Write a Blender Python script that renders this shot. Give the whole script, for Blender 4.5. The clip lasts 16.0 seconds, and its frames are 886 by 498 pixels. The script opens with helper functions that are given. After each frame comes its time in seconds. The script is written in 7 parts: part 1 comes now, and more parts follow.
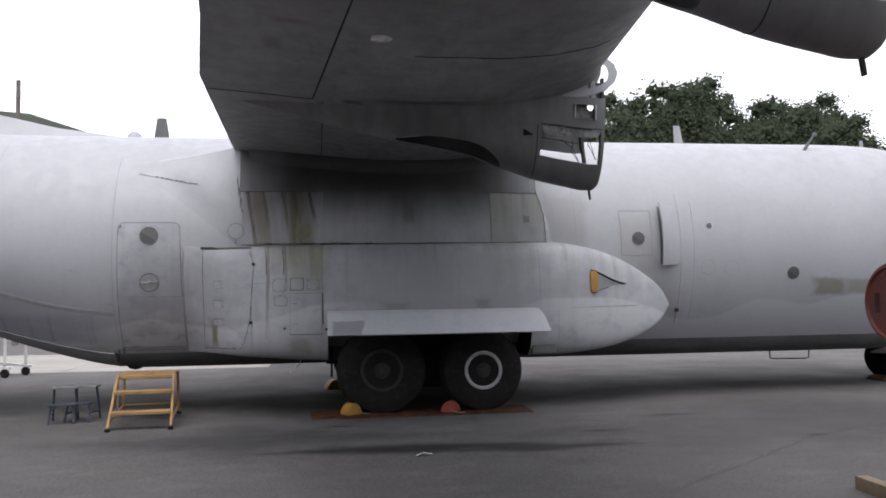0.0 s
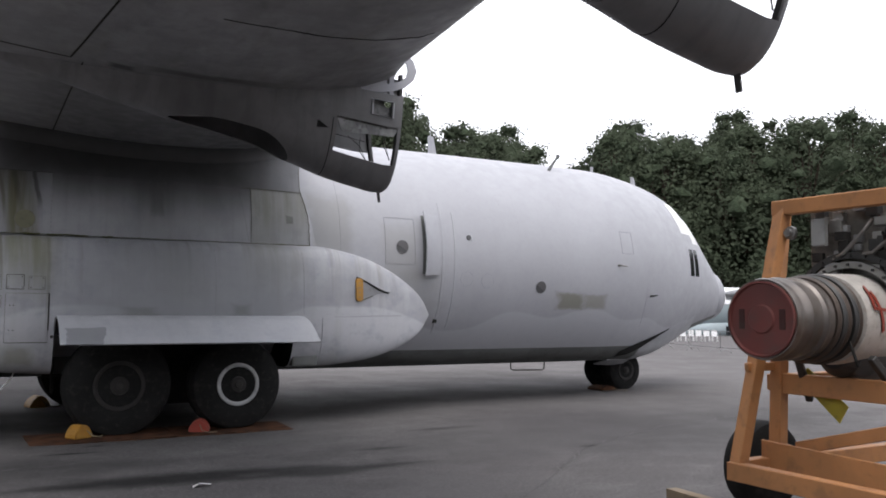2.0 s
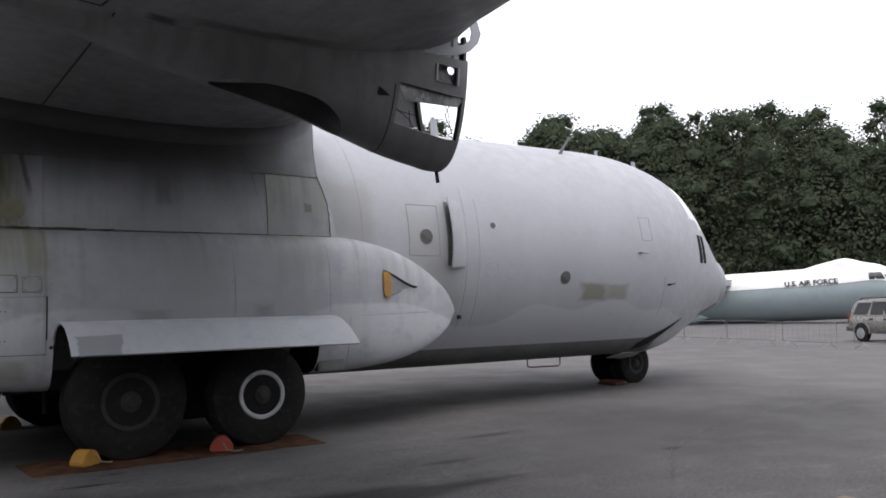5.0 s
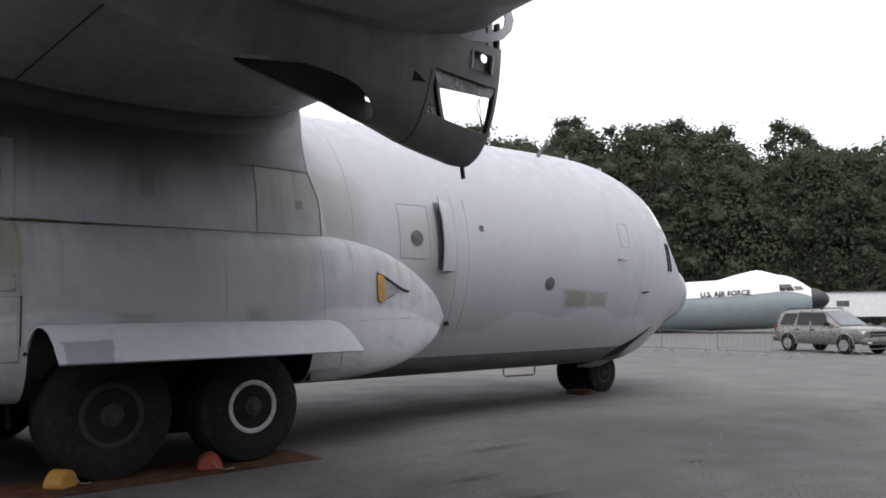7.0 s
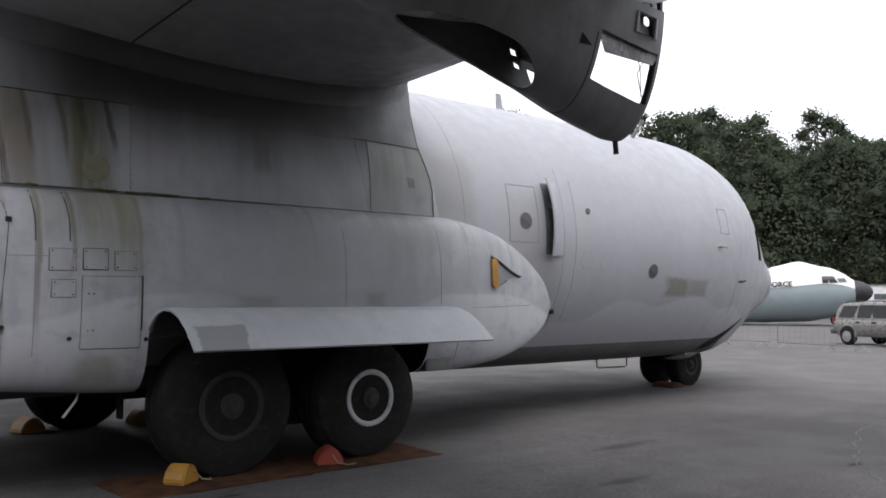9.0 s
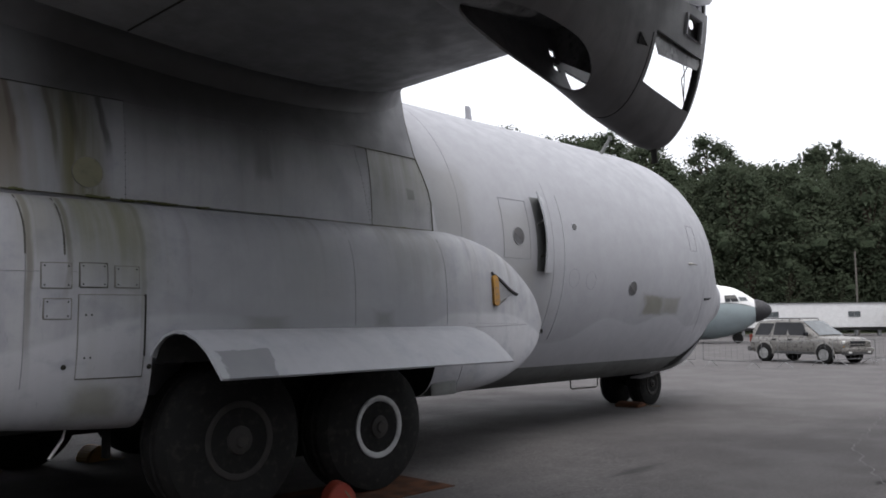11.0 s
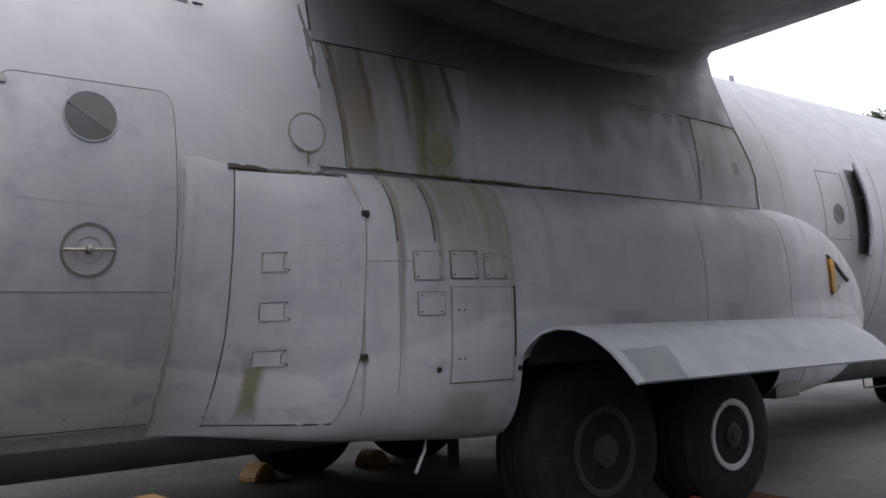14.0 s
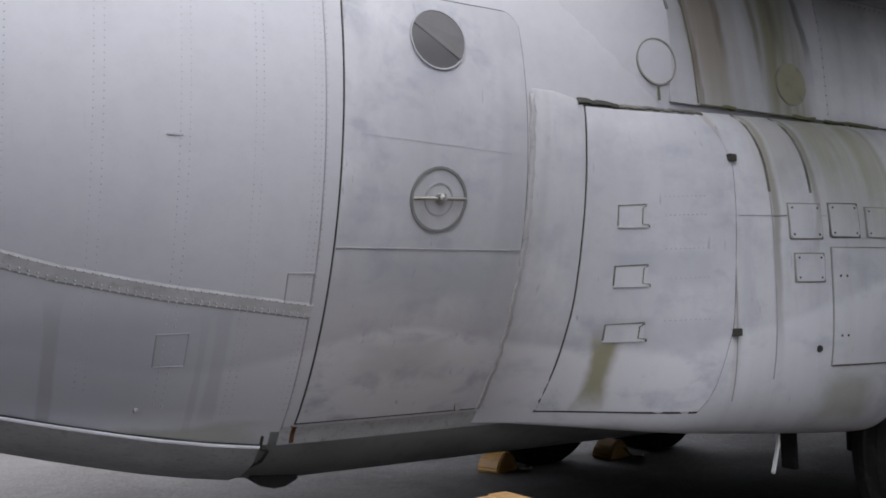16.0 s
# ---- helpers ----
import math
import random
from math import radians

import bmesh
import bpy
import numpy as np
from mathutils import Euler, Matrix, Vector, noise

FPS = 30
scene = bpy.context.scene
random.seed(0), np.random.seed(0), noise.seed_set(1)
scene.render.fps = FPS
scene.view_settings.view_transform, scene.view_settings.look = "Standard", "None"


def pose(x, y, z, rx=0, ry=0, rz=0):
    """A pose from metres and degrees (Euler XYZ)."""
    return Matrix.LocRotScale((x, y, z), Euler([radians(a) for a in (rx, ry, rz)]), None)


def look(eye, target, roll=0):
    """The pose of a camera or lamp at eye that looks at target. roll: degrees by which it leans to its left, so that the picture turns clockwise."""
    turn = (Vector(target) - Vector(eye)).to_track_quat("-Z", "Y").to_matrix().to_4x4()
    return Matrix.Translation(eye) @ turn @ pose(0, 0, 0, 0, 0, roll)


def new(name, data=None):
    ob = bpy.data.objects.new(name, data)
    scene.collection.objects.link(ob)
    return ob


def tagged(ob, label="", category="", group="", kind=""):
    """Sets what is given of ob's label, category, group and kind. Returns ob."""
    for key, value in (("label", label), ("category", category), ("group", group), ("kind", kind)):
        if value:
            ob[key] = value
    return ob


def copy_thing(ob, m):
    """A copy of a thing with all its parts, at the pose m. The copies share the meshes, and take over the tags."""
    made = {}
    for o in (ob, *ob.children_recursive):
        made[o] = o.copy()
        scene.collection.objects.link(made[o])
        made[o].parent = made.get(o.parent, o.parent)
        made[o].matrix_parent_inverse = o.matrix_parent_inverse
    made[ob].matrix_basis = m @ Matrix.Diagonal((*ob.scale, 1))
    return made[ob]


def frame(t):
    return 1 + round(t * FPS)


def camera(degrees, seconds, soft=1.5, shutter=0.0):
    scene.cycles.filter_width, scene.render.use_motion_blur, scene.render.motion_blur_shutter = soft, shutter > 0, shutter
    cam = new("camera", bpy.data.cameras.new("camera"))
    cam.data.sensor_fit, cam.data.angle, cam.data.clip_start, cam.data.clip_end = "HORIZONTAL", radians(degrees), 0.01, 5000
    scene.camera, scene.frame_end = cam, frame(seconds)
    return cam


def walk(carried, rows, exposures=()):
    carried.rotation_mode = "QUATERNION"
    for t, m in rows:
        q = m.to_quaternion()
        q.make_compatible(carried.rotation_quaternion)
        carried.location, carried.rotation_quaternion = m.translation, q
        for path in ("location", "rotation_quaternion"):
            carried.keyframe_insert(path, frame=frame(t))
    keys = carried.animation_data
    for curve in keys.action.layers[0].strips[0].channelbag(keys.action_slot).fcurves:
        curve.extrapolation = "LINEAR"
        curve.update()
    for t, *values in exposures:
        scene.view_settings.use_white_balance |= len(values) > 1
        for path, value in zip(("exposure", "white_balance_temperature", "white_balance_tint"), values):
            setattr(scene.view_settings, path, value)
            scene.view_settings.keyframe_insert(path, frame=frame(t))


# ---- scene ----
cam = camera(54.7, 16.0, 1.8)
PATH = [
    (0, (-1.689, -15.085, 1.624), (-1.399, -13.11, 1.742), -0.9),
    (0.5, (-1.929, -14.896, 1.639), (-1.5, -12.945, 1.74), -1.3),
    (1, (-2.104, -14.527, 1.6), (-1.542, -12.611, 1.702), -2.2),
    (1.5, (-2.282, -14.223, 1.588), (-1.505, -12.383, 1.688), 0.7),
    (2, (-2.522, -13.923, 1.614), (-1.55, -12.18, 1.751), 0.5),
    (2.5, (-2.646, -13.629, 1.592), (-1.619, -11.922, 1.773), 1.7),
    (3, (-2.772, -13.363, 1.583), (-1.807, -11.615, 1.696), -0.4),
    (3.5, (-2.985, -13.064, 1.596), (-2.036, -11.304, 1.651), -2.5),
    (4, (-3.114, -12.799, 1.587), (-2.096, -11.079, 1.663), -0.0),
    (4.2, (-3.14, -12.646, 1.562), (-2.109, -10.935, 1.66), -0.4),
    (6.3, (-3.605, -11.299, 1.624), (-2.333, -9.763, 1.771), 0.5),
    (6.5, (-3.656, -11.17, 1.584), (-2.389, -9.63, 1.731), 0.9),
    (7, (-3.838, -10.879, 1.572), (-2.529, -9.373, 1.717), -0.6),
    (7.5, (-3.936, -10.587, 1.571), (-2.762, -8.967, 1.599), 0.9),
    (8, (-3.985, -10.252, 1.578), (-2.808, -8.637, 1.653), 1.3),
    (8.5, (-4.128, -9.947, 1.551), (-2.887, -8.381, 1.636), 0.6),
    (9, (-4.3, -9.614, 1.557), (-3.02, -8.082, 1.675), 0.1),
    (9.2, (-4.327, -9.474, 1.545), (-3.032, -7.957, 1.691), -0.0),
    (11.3, (-4.788, -8.25, 1.532), (-3.292, -6.934, 1.704), 1.0),
    (11.5, (-4.817, -8.154, 1.552), (-3.317, -6.841, 1.716), 4.3),
    (12, (-4.954, -7.858, 1.541), (-3.4, -6.612, 1.723), 1.7),
    (12.5, (-5.052, -7.599, 1.539), (-3.517, -6.324, 1.672), 0.4),
    (13, (-5.095, -7.255, 1.568), (-3.628, -5.904, 1.708), -1.0),
    (13.5, (-5.185, -6.935, 1.571), (-3.838, -5.464, 1.706), 1.4),
    (14, (-5.363, -6.583, 1.541), (-4.146, -5.004, 1.706), -1.4),
    (14.5, (-5.48, -6.223, 1.529), (-4.403, -4.543, 1.668), -1.5),
    (15, (-5.576, -5.865, 1.538), (-4.635, -4.106, 1.681), -1.1),
    (15.5, (-5.788, -5.515, 1.529), (-4.797, -3.783, 1.665), -0.4),
    (16, (-5.921, -5.193, 1.474), (-4.936, -3.459, 1.614), -1.2),
]
EXPOSURE = [(0, 0.57, 6450, 12), (0.5, 0.68, 6450, 12), (1.0, 0.69, 6450, 12), (1.5, 0.68, 6450, 12), (2.5, 0.55, 6450, 12), (3.0, 0.44, 6450, 12), (4.2, 0.45, 6420, 11), (6.5, 0.50, 6420, 11), (8.0, 0.55, 6420, 11), (9.2, 0.55, 6420, 11), (11.3, 0.16, 6450, 11), (12.5, 0.02, 6450, 11), (13.2, 0.16, 6400, 11), (14.0, 0.38, 6350, 12), (14.5, 0.5, 6280, 13), (15, 0.68, 6280, 13), (15.5, 1.0, 6350, 12), (16, 1.16, 6350, 12)]
walk(cam, [(t, look(eye, target, roll)) for t, eye, target, roll in PATH], EXPOSURE)

# ---- world, sun ----
world = bpy.data.worlds.new("overcast_sky")
scene.world = world
world.use_nodes = True
wn, wl = world.node_tree.nodes, world.node_tree.links
sky = wn.new("ShaderNodeTexSky")
sky.sky_type, sky.sun_disc = "NISHITA", False
sky.sun_elevation, sky.sun_rotation = radians(68), radians(195)
sky.air_density, sky.dust_density = 1.0, 4.0
cloud = wn.new("ShaderNodeMix")
cloud.data_type = "RGBA"
cloud.inputs[0].default_value = 0.86
wl.new(sky.outputs[0], cloud.inputs[6])
cloud.inputs[7].default_value = (10.6, 10.7, 11.2, 1)
wl.new(cloud.outputs[2], wn["Background"].inputs[0])
wn["Background"].inputs[1].default_value = 0.118
sun = new("sun", bpy.data.lights.new("sun", "SUN"))
sun.data.energy, sun.data.angle, sun.data.color = 1.35, radians(40), (1.0, 0.97, 0.93)
sun.matrix_world = look((-3.6, -13.2, 34), (0, 0, 0))

# ---- materials ----


class Nodes:
    """Short calls for building one node material."""

    def __init__(self, name, rough=0.6, metal=0.0):
        self.m = bpy.data.materials.new(name)
        self.m.use_nodes = True
        self.t = self.m.node_tree
        self.b = self.t.nodes["Principled BSDF"]
        self.b.inputs["Roughness"].default_value = rough
        self.b.inputs["Metallic"].default_value = metal
        self.co = self.t.nodes.new("ShaderNodeTexCoord").outputs["Object"]

    def put(self, socket, v):
        if hasattr(v, "is_output"):
            self.t.links.new(v, socket)
        else:
            socket.default_value = v

    def scaled(self, s, shift=(0, 0, 0)):
        n = self.t.nodes.new("ShaderNodeMapping")
        n.inputs["Scale"].default_value = s
        n.inputs["Location"].default_value = shift
        self.t.links.new(self.co, n.inputs["Vector"])
        return n.outputs[0]

    def noise(self, scale, detail=3.0, stretch=None, rough=0.55, distort=0.0, shift=(0, 0, 0)):
        n = self.t.nodes.new("ShaderNodeTexNoise")
        n.inputs["Scale"].default_value = scale
        n.inputs["Detail"].default_value = detail
        n.inputs["Roughness"].default_value = rough
        n.inputs["Distortion"].default_value = distort
        self.t.links.new(self.scaled(stretch, shift) if stretch else self.scaled((1, 1, 1), shift), n.inputs["Vector"])
        return n.outputs[0]

    def ramp(self, v, lo, hi, a=0.0, b=1.0):
        n = self.t.nodes.new("ShaderNodeMapRange")
        n.interpolation_type = "SMOOTHSTEP"
        for k, x in zip(("From Min", "From Max", "To Min", "To Max"), (lo, hi, a, b)):
            n.inputs[k].default_value = x
        self.put(n.inputs["Value"], v)
        return n.outputs[0]

    def math(self, op, a, b=0.0):
        n = self.t.nodes.new("ShaderNodeMath")
        n.operation = op
        self.put(n.inputs[0], a)
        self.put(n.inputs[1], b)
        return n.outputs[0]

    def axis(self, k):
        n = self.t.nodes.new("ShaderNodeSeparateXYZ")
        self.t.links.new(self.co, n.inputs[0])
        return n.outputs[k]

    def mix(self, f, a, b):
        n = self.t.nodes.new("ShaderNodeMix")
        n.data_type = "RGBA"
        self.put(n.inputs[0], f)
        self.put(n.inputs[6], (*a, 1) if isinstance(a, tuple) else a)
        self.put(n.inputs[7], (*b, 1) if isinstance(b, tuple) else b)
        return n.outputs[2]

    def rand(self):
        return self.t.nodes.new("ShaderNodeObjectInfo").outputs["Random"]

    def island(self):
        return self.t.nodes.new("ShaderNodeNewGeometry").outputs["Random Per Island"]

    def bump(self, h, strength=0.3, dist=0.01):
        n = self.t.nodes.new("ShaderNodeBump")
        n.inputs["Strength"].default_value = strength
        n.inputs["Distance"].default_value = dist
        self.t.links.new(h, n.inputs["Height"])
        self.t.links.new(n.outputs[0], self.b.inputs["Normal"])

    def done(self, color, rough=None):
        self.put(self.b.inputs["Base Color"], (*color, 1) if isinstance(color, tuple) else color)
        if rough is not None:
            self.put(self.b.inputs["Roughness"], rough)
        return self.m


def worn(name, c, rough=0.6, metal=0.0, spread=0.25, scale=3.0, dirt=(0.06, 0.055, 0.045), amount=0.35, grain=60.0):
    """Paint, rubber, metal or wood with blotches, dirt and a fine grain."""
    n = Nodes(name, rough, metal)
    dark = tuple(v * (1 - spread) for v in c)
    col = n.mix(n.ramp(n.noise(scale, 4), 0.35, 0.65), dark, c)
    col = n.mix(n.math("MULTIPLY", n.ramp(n.noise(scale * 3.7, 5, shift=(3, 1, 7)), 0.5, 0.75), amount), col, dirt)
    g = n.noise(grain, 2)
    n.bump(g, 0.15, 0.004)
    return n.done(col, n.ramp(n.noise(scale * 2, 3), 0.3, 0.7, rough - 0.08, min(1, rough + 0.12)))


def aircraft_paint(name, pale, dull, streak=0.35, moss=0.0, rust=0.0, two_tone=True, bands=(), blots=(), soft=0.75, plane=(0, 2), drips=None, lean=0.0, scuff=0.0, cloud_amount=0.38):
    """Faded grey paint: weather streaks, chalky blotches, an oversprayed lower edge, moss and rust runs."""
    n = Nodes(name, 0.5)
    blot = n.ramp(n.noise(0.9, 4, distort=0.2), 0.35, 0.68)
    col = n.mix(blot, dull, pale)
    fine = n.ramp(n.noise(14, 5, rough=0.7), 0.4, 0.7)
    col = n.mix(n.math("MULTIPLY", fine, 0.14), col, tuple(v * 0.75 for v in dull))
    smudge = n.ramp(n.noise(3.2, 6, stretch=(1.3, 1.3, 0.8), rough=0.65, distort=0.5, shift=(2, 4, 1)), 0.50, 0.70)
    col = n.mix(n.math("MULTIPLY", smudge, cloud_amount), col, (dull[0] * 0.78, dull[1] * 0.80, dull[2] * 0.86))
    specks = n.ramp(n.noise(42, 3, rough=0.8, shift=(5, 0, 3)), 0.66, 0.74)
    col = n.mix(n.math("MULTIPLY", specks, 0.22), col, tuple(v * 0.5 for v in dull))
    runs = n.ramp(n.noise(1.0, 3, stretch=(6.5, 2.0, 0.35), rough=0.6), 0.47, 0.72)
    col = n.mix(n.math("MULTIPLY", runs, streak), col, tuple(v * 0.62 for v in dull))
    if two_tone:
        edge = n.math("SUBTRACT", n.axis(2), n.ramp(n.noise(0.42, 1, stretch=(1, 0.2, 0.0), shift=(1.3, 0, 0)), 0.3, 0.7, 1.22, 1.62))
        low = n.ramp(edge, -0.03, 0.025, 1, 0)
        col = n.mix(n.math("MULTIPLY", low, 0.75), col, tuple(v * 1.18 for v in pale))
    if moss:
        run = n.ramp(n.noise(1.0, 4, stretch=(3.4, 1.0, 0.30), shift=(0.7, 0, 0)), 0.50, 0.72)
        col = n.mix(n.math("MULTIPLY", run, moss), col, (0.15, 0.15, 0.075))
    if rust:
        run = n.ramp(n.noise(1.0, 4, stretch=(5.2, 1.0, 0.22), shift=(5.1, 0, 2)), 0.55, 0.74)
        col = n.mix(n.math("MULTIPLY", run, rust), col, (0.20, 0.12, 0.06))
    if drips:
        z0, z1, f = drips
        thin = n.ramp(n.noise(1.0, 3, stretch=(15, 1, 0.30), rough=0.6, shift=(9, 0, 4)), 0.55, 0.70)
        wide = n.ramp(n.noise(1.0, 3, stretch=(7, 1, 0.25), rough=0.6, shift=(3, 0, 8)), 0.48, 0.70)
        fall = n.math("ADD", n.axis(2), n.math("MULTIPLY", n.math("SUBTRACT", n.noise(1.0, 2, stretch=(14, 1, 0.2), shift=(6, 0, 0)), 0.5), (z1 - z0) * 1.2))
        fall = n.ramp(fall, z0, z1, 0.0, 1.0)
        col = n.mix(n.math("MULTIPLY", n.math("MULTIPLY", wide, fall), f * 0.8), col, (0.150, 0.146, 0.122))
        some = n.ramp(n.noise(0.8, 2, stretch=(1, 1, 0.1), shift=(2, 7, 0)), 0.45, 0.62)
        col = n.mix(n.math("MULTIPLY", n.math("MULTIPLY", n.math("MULTIPLY", thin, fall), some), f * 0.8), col, (0.10, 0.09, 0.066))
    if scuff:
        rub = n.ramp(n.noise(4.2, 5, stretch=(1, 1, 1.4), rough=0.6, distort=0.2, shift=(1, 8, 2)), 0.48, 0.72)
        col = n.mix(n.math("MULTIPLY", rub, scuff), col, (dull[0] * 0.70, dull[1] * 0.74, dull[2] * 0.80))
        chalk = n.ramp(n.noise(2.6, 5, stretch=(1, 1, 0.7), rough=0.6, distort=0.2, shift=(8, 2, 5)), 0.50, 0.74)
        col = n.mix(n.math("MULTIPLY", chalk, scuff), col, tuple(v * 1.16 for v in pale))
        scratch = n.ramp(n.noise(1.0, 4, stretch=(34, 20, 5), rough=0.6, shift=(4, 4, 4)), 0.66, 0.73)
        col = n.mix(n.math("MULTIPLY", scratch, scuff * 0.8), col, (dull[0] * 0.5, dull[1] * 0.5, dull[2] * 0.52))
    run_x = n.axis(0) if not lean else n.math("SUBTRACT", n.axis(0), n.math("MULTIPLY", n.math("SUBTRACT", n.axis(2), 2.48), lean))
    for at, half, c, f, z0, z1 in bands:
        off = n.math("ABSOLUTE", n.math("SUBTRACT", n.math("ADD", run_x, n.math("MULTIPLY", n.noise(2.2, 3, stretch=(0.4, 0.4, 1)), 0.10)), at + 0.05))
        near = n.math("MULTIPLY", n.ramp(off, half * 0.25, half, 1, 0), n.ramp(n.noise(1.0, 4, stretch=(12, 1, 0.6), shift=(at, 0, 0)), 0.30, 0.62, 0.5, 1))
        fade = n.math("ADD", n.axis(2), n.math("MULTIPLY", n.noise(1.0, 3, stretch=(9, 1, 0.8), shift=(at, 2, 0)), (z1 - z0) * 0.6))
        near = n.math("MULTIPLY", near, n.ramp(fade, z0 + (z1 - z0) * 0.1, z1, 0.08, 1))
        col = n.mix(n.math("MULTIPLY", near, f), col, c)
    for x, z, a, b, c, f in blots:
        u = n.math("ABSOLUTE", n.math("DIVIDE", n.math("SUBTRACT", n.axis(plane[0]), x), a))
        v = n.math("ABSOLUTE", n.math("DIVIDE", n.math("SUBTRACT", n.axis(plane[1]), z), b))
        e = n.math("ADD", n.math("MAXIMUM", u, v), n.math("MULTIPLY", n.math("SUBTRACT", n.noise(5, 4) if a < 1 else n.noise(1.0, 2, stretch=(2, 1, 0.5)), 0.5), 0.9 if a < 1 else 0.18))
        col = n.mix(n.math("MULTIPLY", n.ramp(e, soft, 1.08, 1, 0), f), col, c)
    n.bump(n.math("ADD", n.noise(2.2, 2), n.math("MULTIPLY", n.noise(11, 5, rough=0.6), 0.3 * scuff)), 0.05 + 0.22 * scuff, 0.02)
    return n.done(col, n.ramp(n.noise(5, 4), 0.3, 0.7, 0.42, 0.66))


SKIN = aircraft_paint("grey_aircraft_paint", (0.332, 0.337, 0.362), (0.314, 0.318, 0.342), 0.035, cloud_amount=0.06, scuff=0.08, blots=((6.7, 1.75, 0.34, 0.17, (0.136, 0.133, 0.095), 0.75), (7.25, 1.74, 0.28, 0.15, (0.156, 0.153, 0.116), 0.6), (3.5, 1.75, 0.7, 0.5, (0.215, 0.215, 0.205), 0.35), (2.2, 2.85, 0.40, 0.5, (0.205, 0.205, 0.19), 0.45), (3.35, 2.45, 0.35, 0.5, (0.24, 0.238, 0.222), 0.35), (-6.4, 1.27, 1.72, 0.25, (0.235, 0.236, 0.268), 0.55), (-5.0, 1.27, 0.035, 0.27, (0.21, 0.21, 0.235), 0.3), (-5.07, 1.2, 0.02, 0.3, (0.20, 0.20, 0.22), 0.25), (-5.62, 1.2, 0.03, 0.32, (0.175, 0.175, 0.18), 0.45), (-5.92, 1.2, 0.035, 0.32, (0.205, 0.205, 0.235), 0.3), (-6.3, 1.22, 0.04, 0.3, (0.19, 0.19, 0.21), 0.4), (-6.75, 1.22, 0.03, 0.3, (0.19, 0.19, 0.21), 0.4), (-5.6, 0.93, 0.95, 0.08, (0.215, 0.216, 0.16), 0.55)), soft=0.55)
PODSKIN = aircraft_paint("pod_paint", (0.362, 0.366, 0.388), (0.294, 0.299, 0.320), 0.24, moss=0.16, scuff=0.4, drips=(1.5, 2.45, 0.55), bands=((-2.41, 0.035, (0.12, 0.11, 0.085), 0.7, 1.3, 2.3), (-2.16, 0.03, (0.10, 0.095, 0.07), 0.7, 1.6, 2.4), (-2.66, 0.03, (0.15, 0.11, 0.07), 0.5, 1.0, 2.4), (-1.62, 0.03, (0.10, 0.10, 0.06), 0.5, 1.0, 2.3), (-1.85, 0.42, (0.16, 0.158, 0.085), 0.75, 1.75, 2.5), (-2.35, 0.2, (0.19, 0.18, 0.13), 0.4, 1.9, 2.5), (1.15, 0.6, (0.135, 0.132, 0.095), 0.6, 1.8, 2.5)), blots=((0.2, 2.0, 1.95, 0.62, (0.245, 0.248, 0.264), 0.62), (-0.05, 2.0, 0.5, 0.5, (0.205, 0.208, 0.216), 0.35), (0.1, 1.50, 1.75, 0.24, (0.250, 0.254, 0.272), 0.8), (0.75, 1.56, 0.16, 0.10, (0.13, 0.13, 0.12), 0.5), (-0.55, 1.53, 0.25, 0.07, (0.15, 0.15, 0.14), 0.5), (-1.95, 0.98, 0.22, 0.16, (0.17, 0.168, 0.105), 0.5)), soft=0.3)
# the broad first blot paints the shade under the wing together with soot
SHADE_SOOT = ((-0.6, 4.2, 2.55, 1.46, (0.020, 0.020, 0.019), 0.93), (-0.3, 3.02, 0.10, 0.22, (0.09, 0.09, 0.092), 0.5))
FAIR = aircraft_paint("fairing_paint", (0.345, 0.349, 0.368), (0.290, 0.294, 0.311), 0.25, scuff=0.15, two_tone=False, drips=(2.5, 3.4, 0.22), bands=((-0.3, 0.35, (0.12, 0.12, 0.12), 0.4, 2.6, 3.3),), blots=SHADE_SOOT, soft=0.5)
SHADED_FAIR = aircraft_paint("shade_and_soot_fairing_paint", (0.290, 0.293, 0.306), (0.235, 0.237, 0.248), 0.2, two_tone=False, cloud_amount=0.12, blots=SHADE_SOOT, soft=0.5)
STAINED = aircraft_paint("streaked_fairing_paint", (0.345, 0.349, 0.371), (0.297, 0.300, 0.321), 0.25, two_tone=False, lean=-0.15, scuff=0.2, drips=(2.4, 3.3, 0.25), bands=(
    (-2.48, 0.20, (0.135, 0.100, 0.066), 0.75, 2.45, 3.05), (-2.46, 0.17, (0.20, 0.185, 0.150), 0.55, 2.0, 2.5), (-2.60, 0.035, (0.085, 0.060, 0.036), 0.9, 2.2, 2.6), (-2.37, 0.035, (0.095, 0.070, 0.045), 0.8, 2.75, 3.15),
    (-2.27, 0.06, (0.22, 0.205, 0.17), 0.5, 2.3, 2.9), (-1.91, 0.26, (0.105, 0.100, 0.043), 0.92, 2.15, 2.62), (-2.08, 0.035, (0.085, 0.078, 0.045), 0.75, 2.6, 3.15), (-1.91, 0.05, (0.05, 0.048, 0.025), 0.7, 2.85, 3.15), (-1.68, 0.04, (0.028, 0.028, 0.022), 0.9, 2.80, 3.08),
    (-2.80, 0.06, (0.13, 0.105, 0.08), 0.6, 2.70, 3.3)), blots=SHADE_SOOT, soft=0.38)
MOSSY = aircraft_paint("mossy_fairing_paint", (0.325, 0.327, 0.338), (0.265, 0.267, 0.273), 0.35, moss=0.2, scuff=0.2, two_tone=False, drips=(2.4, 3.3, 0.6), bands=((1.35, 0.8, (0.125, 0.123, 0.08), 0.55, 2.65, 3.3),), blots=((1.55, 2.86, 0.055, 0.06, (0.10, 0.10, 0.09), 0.7),))
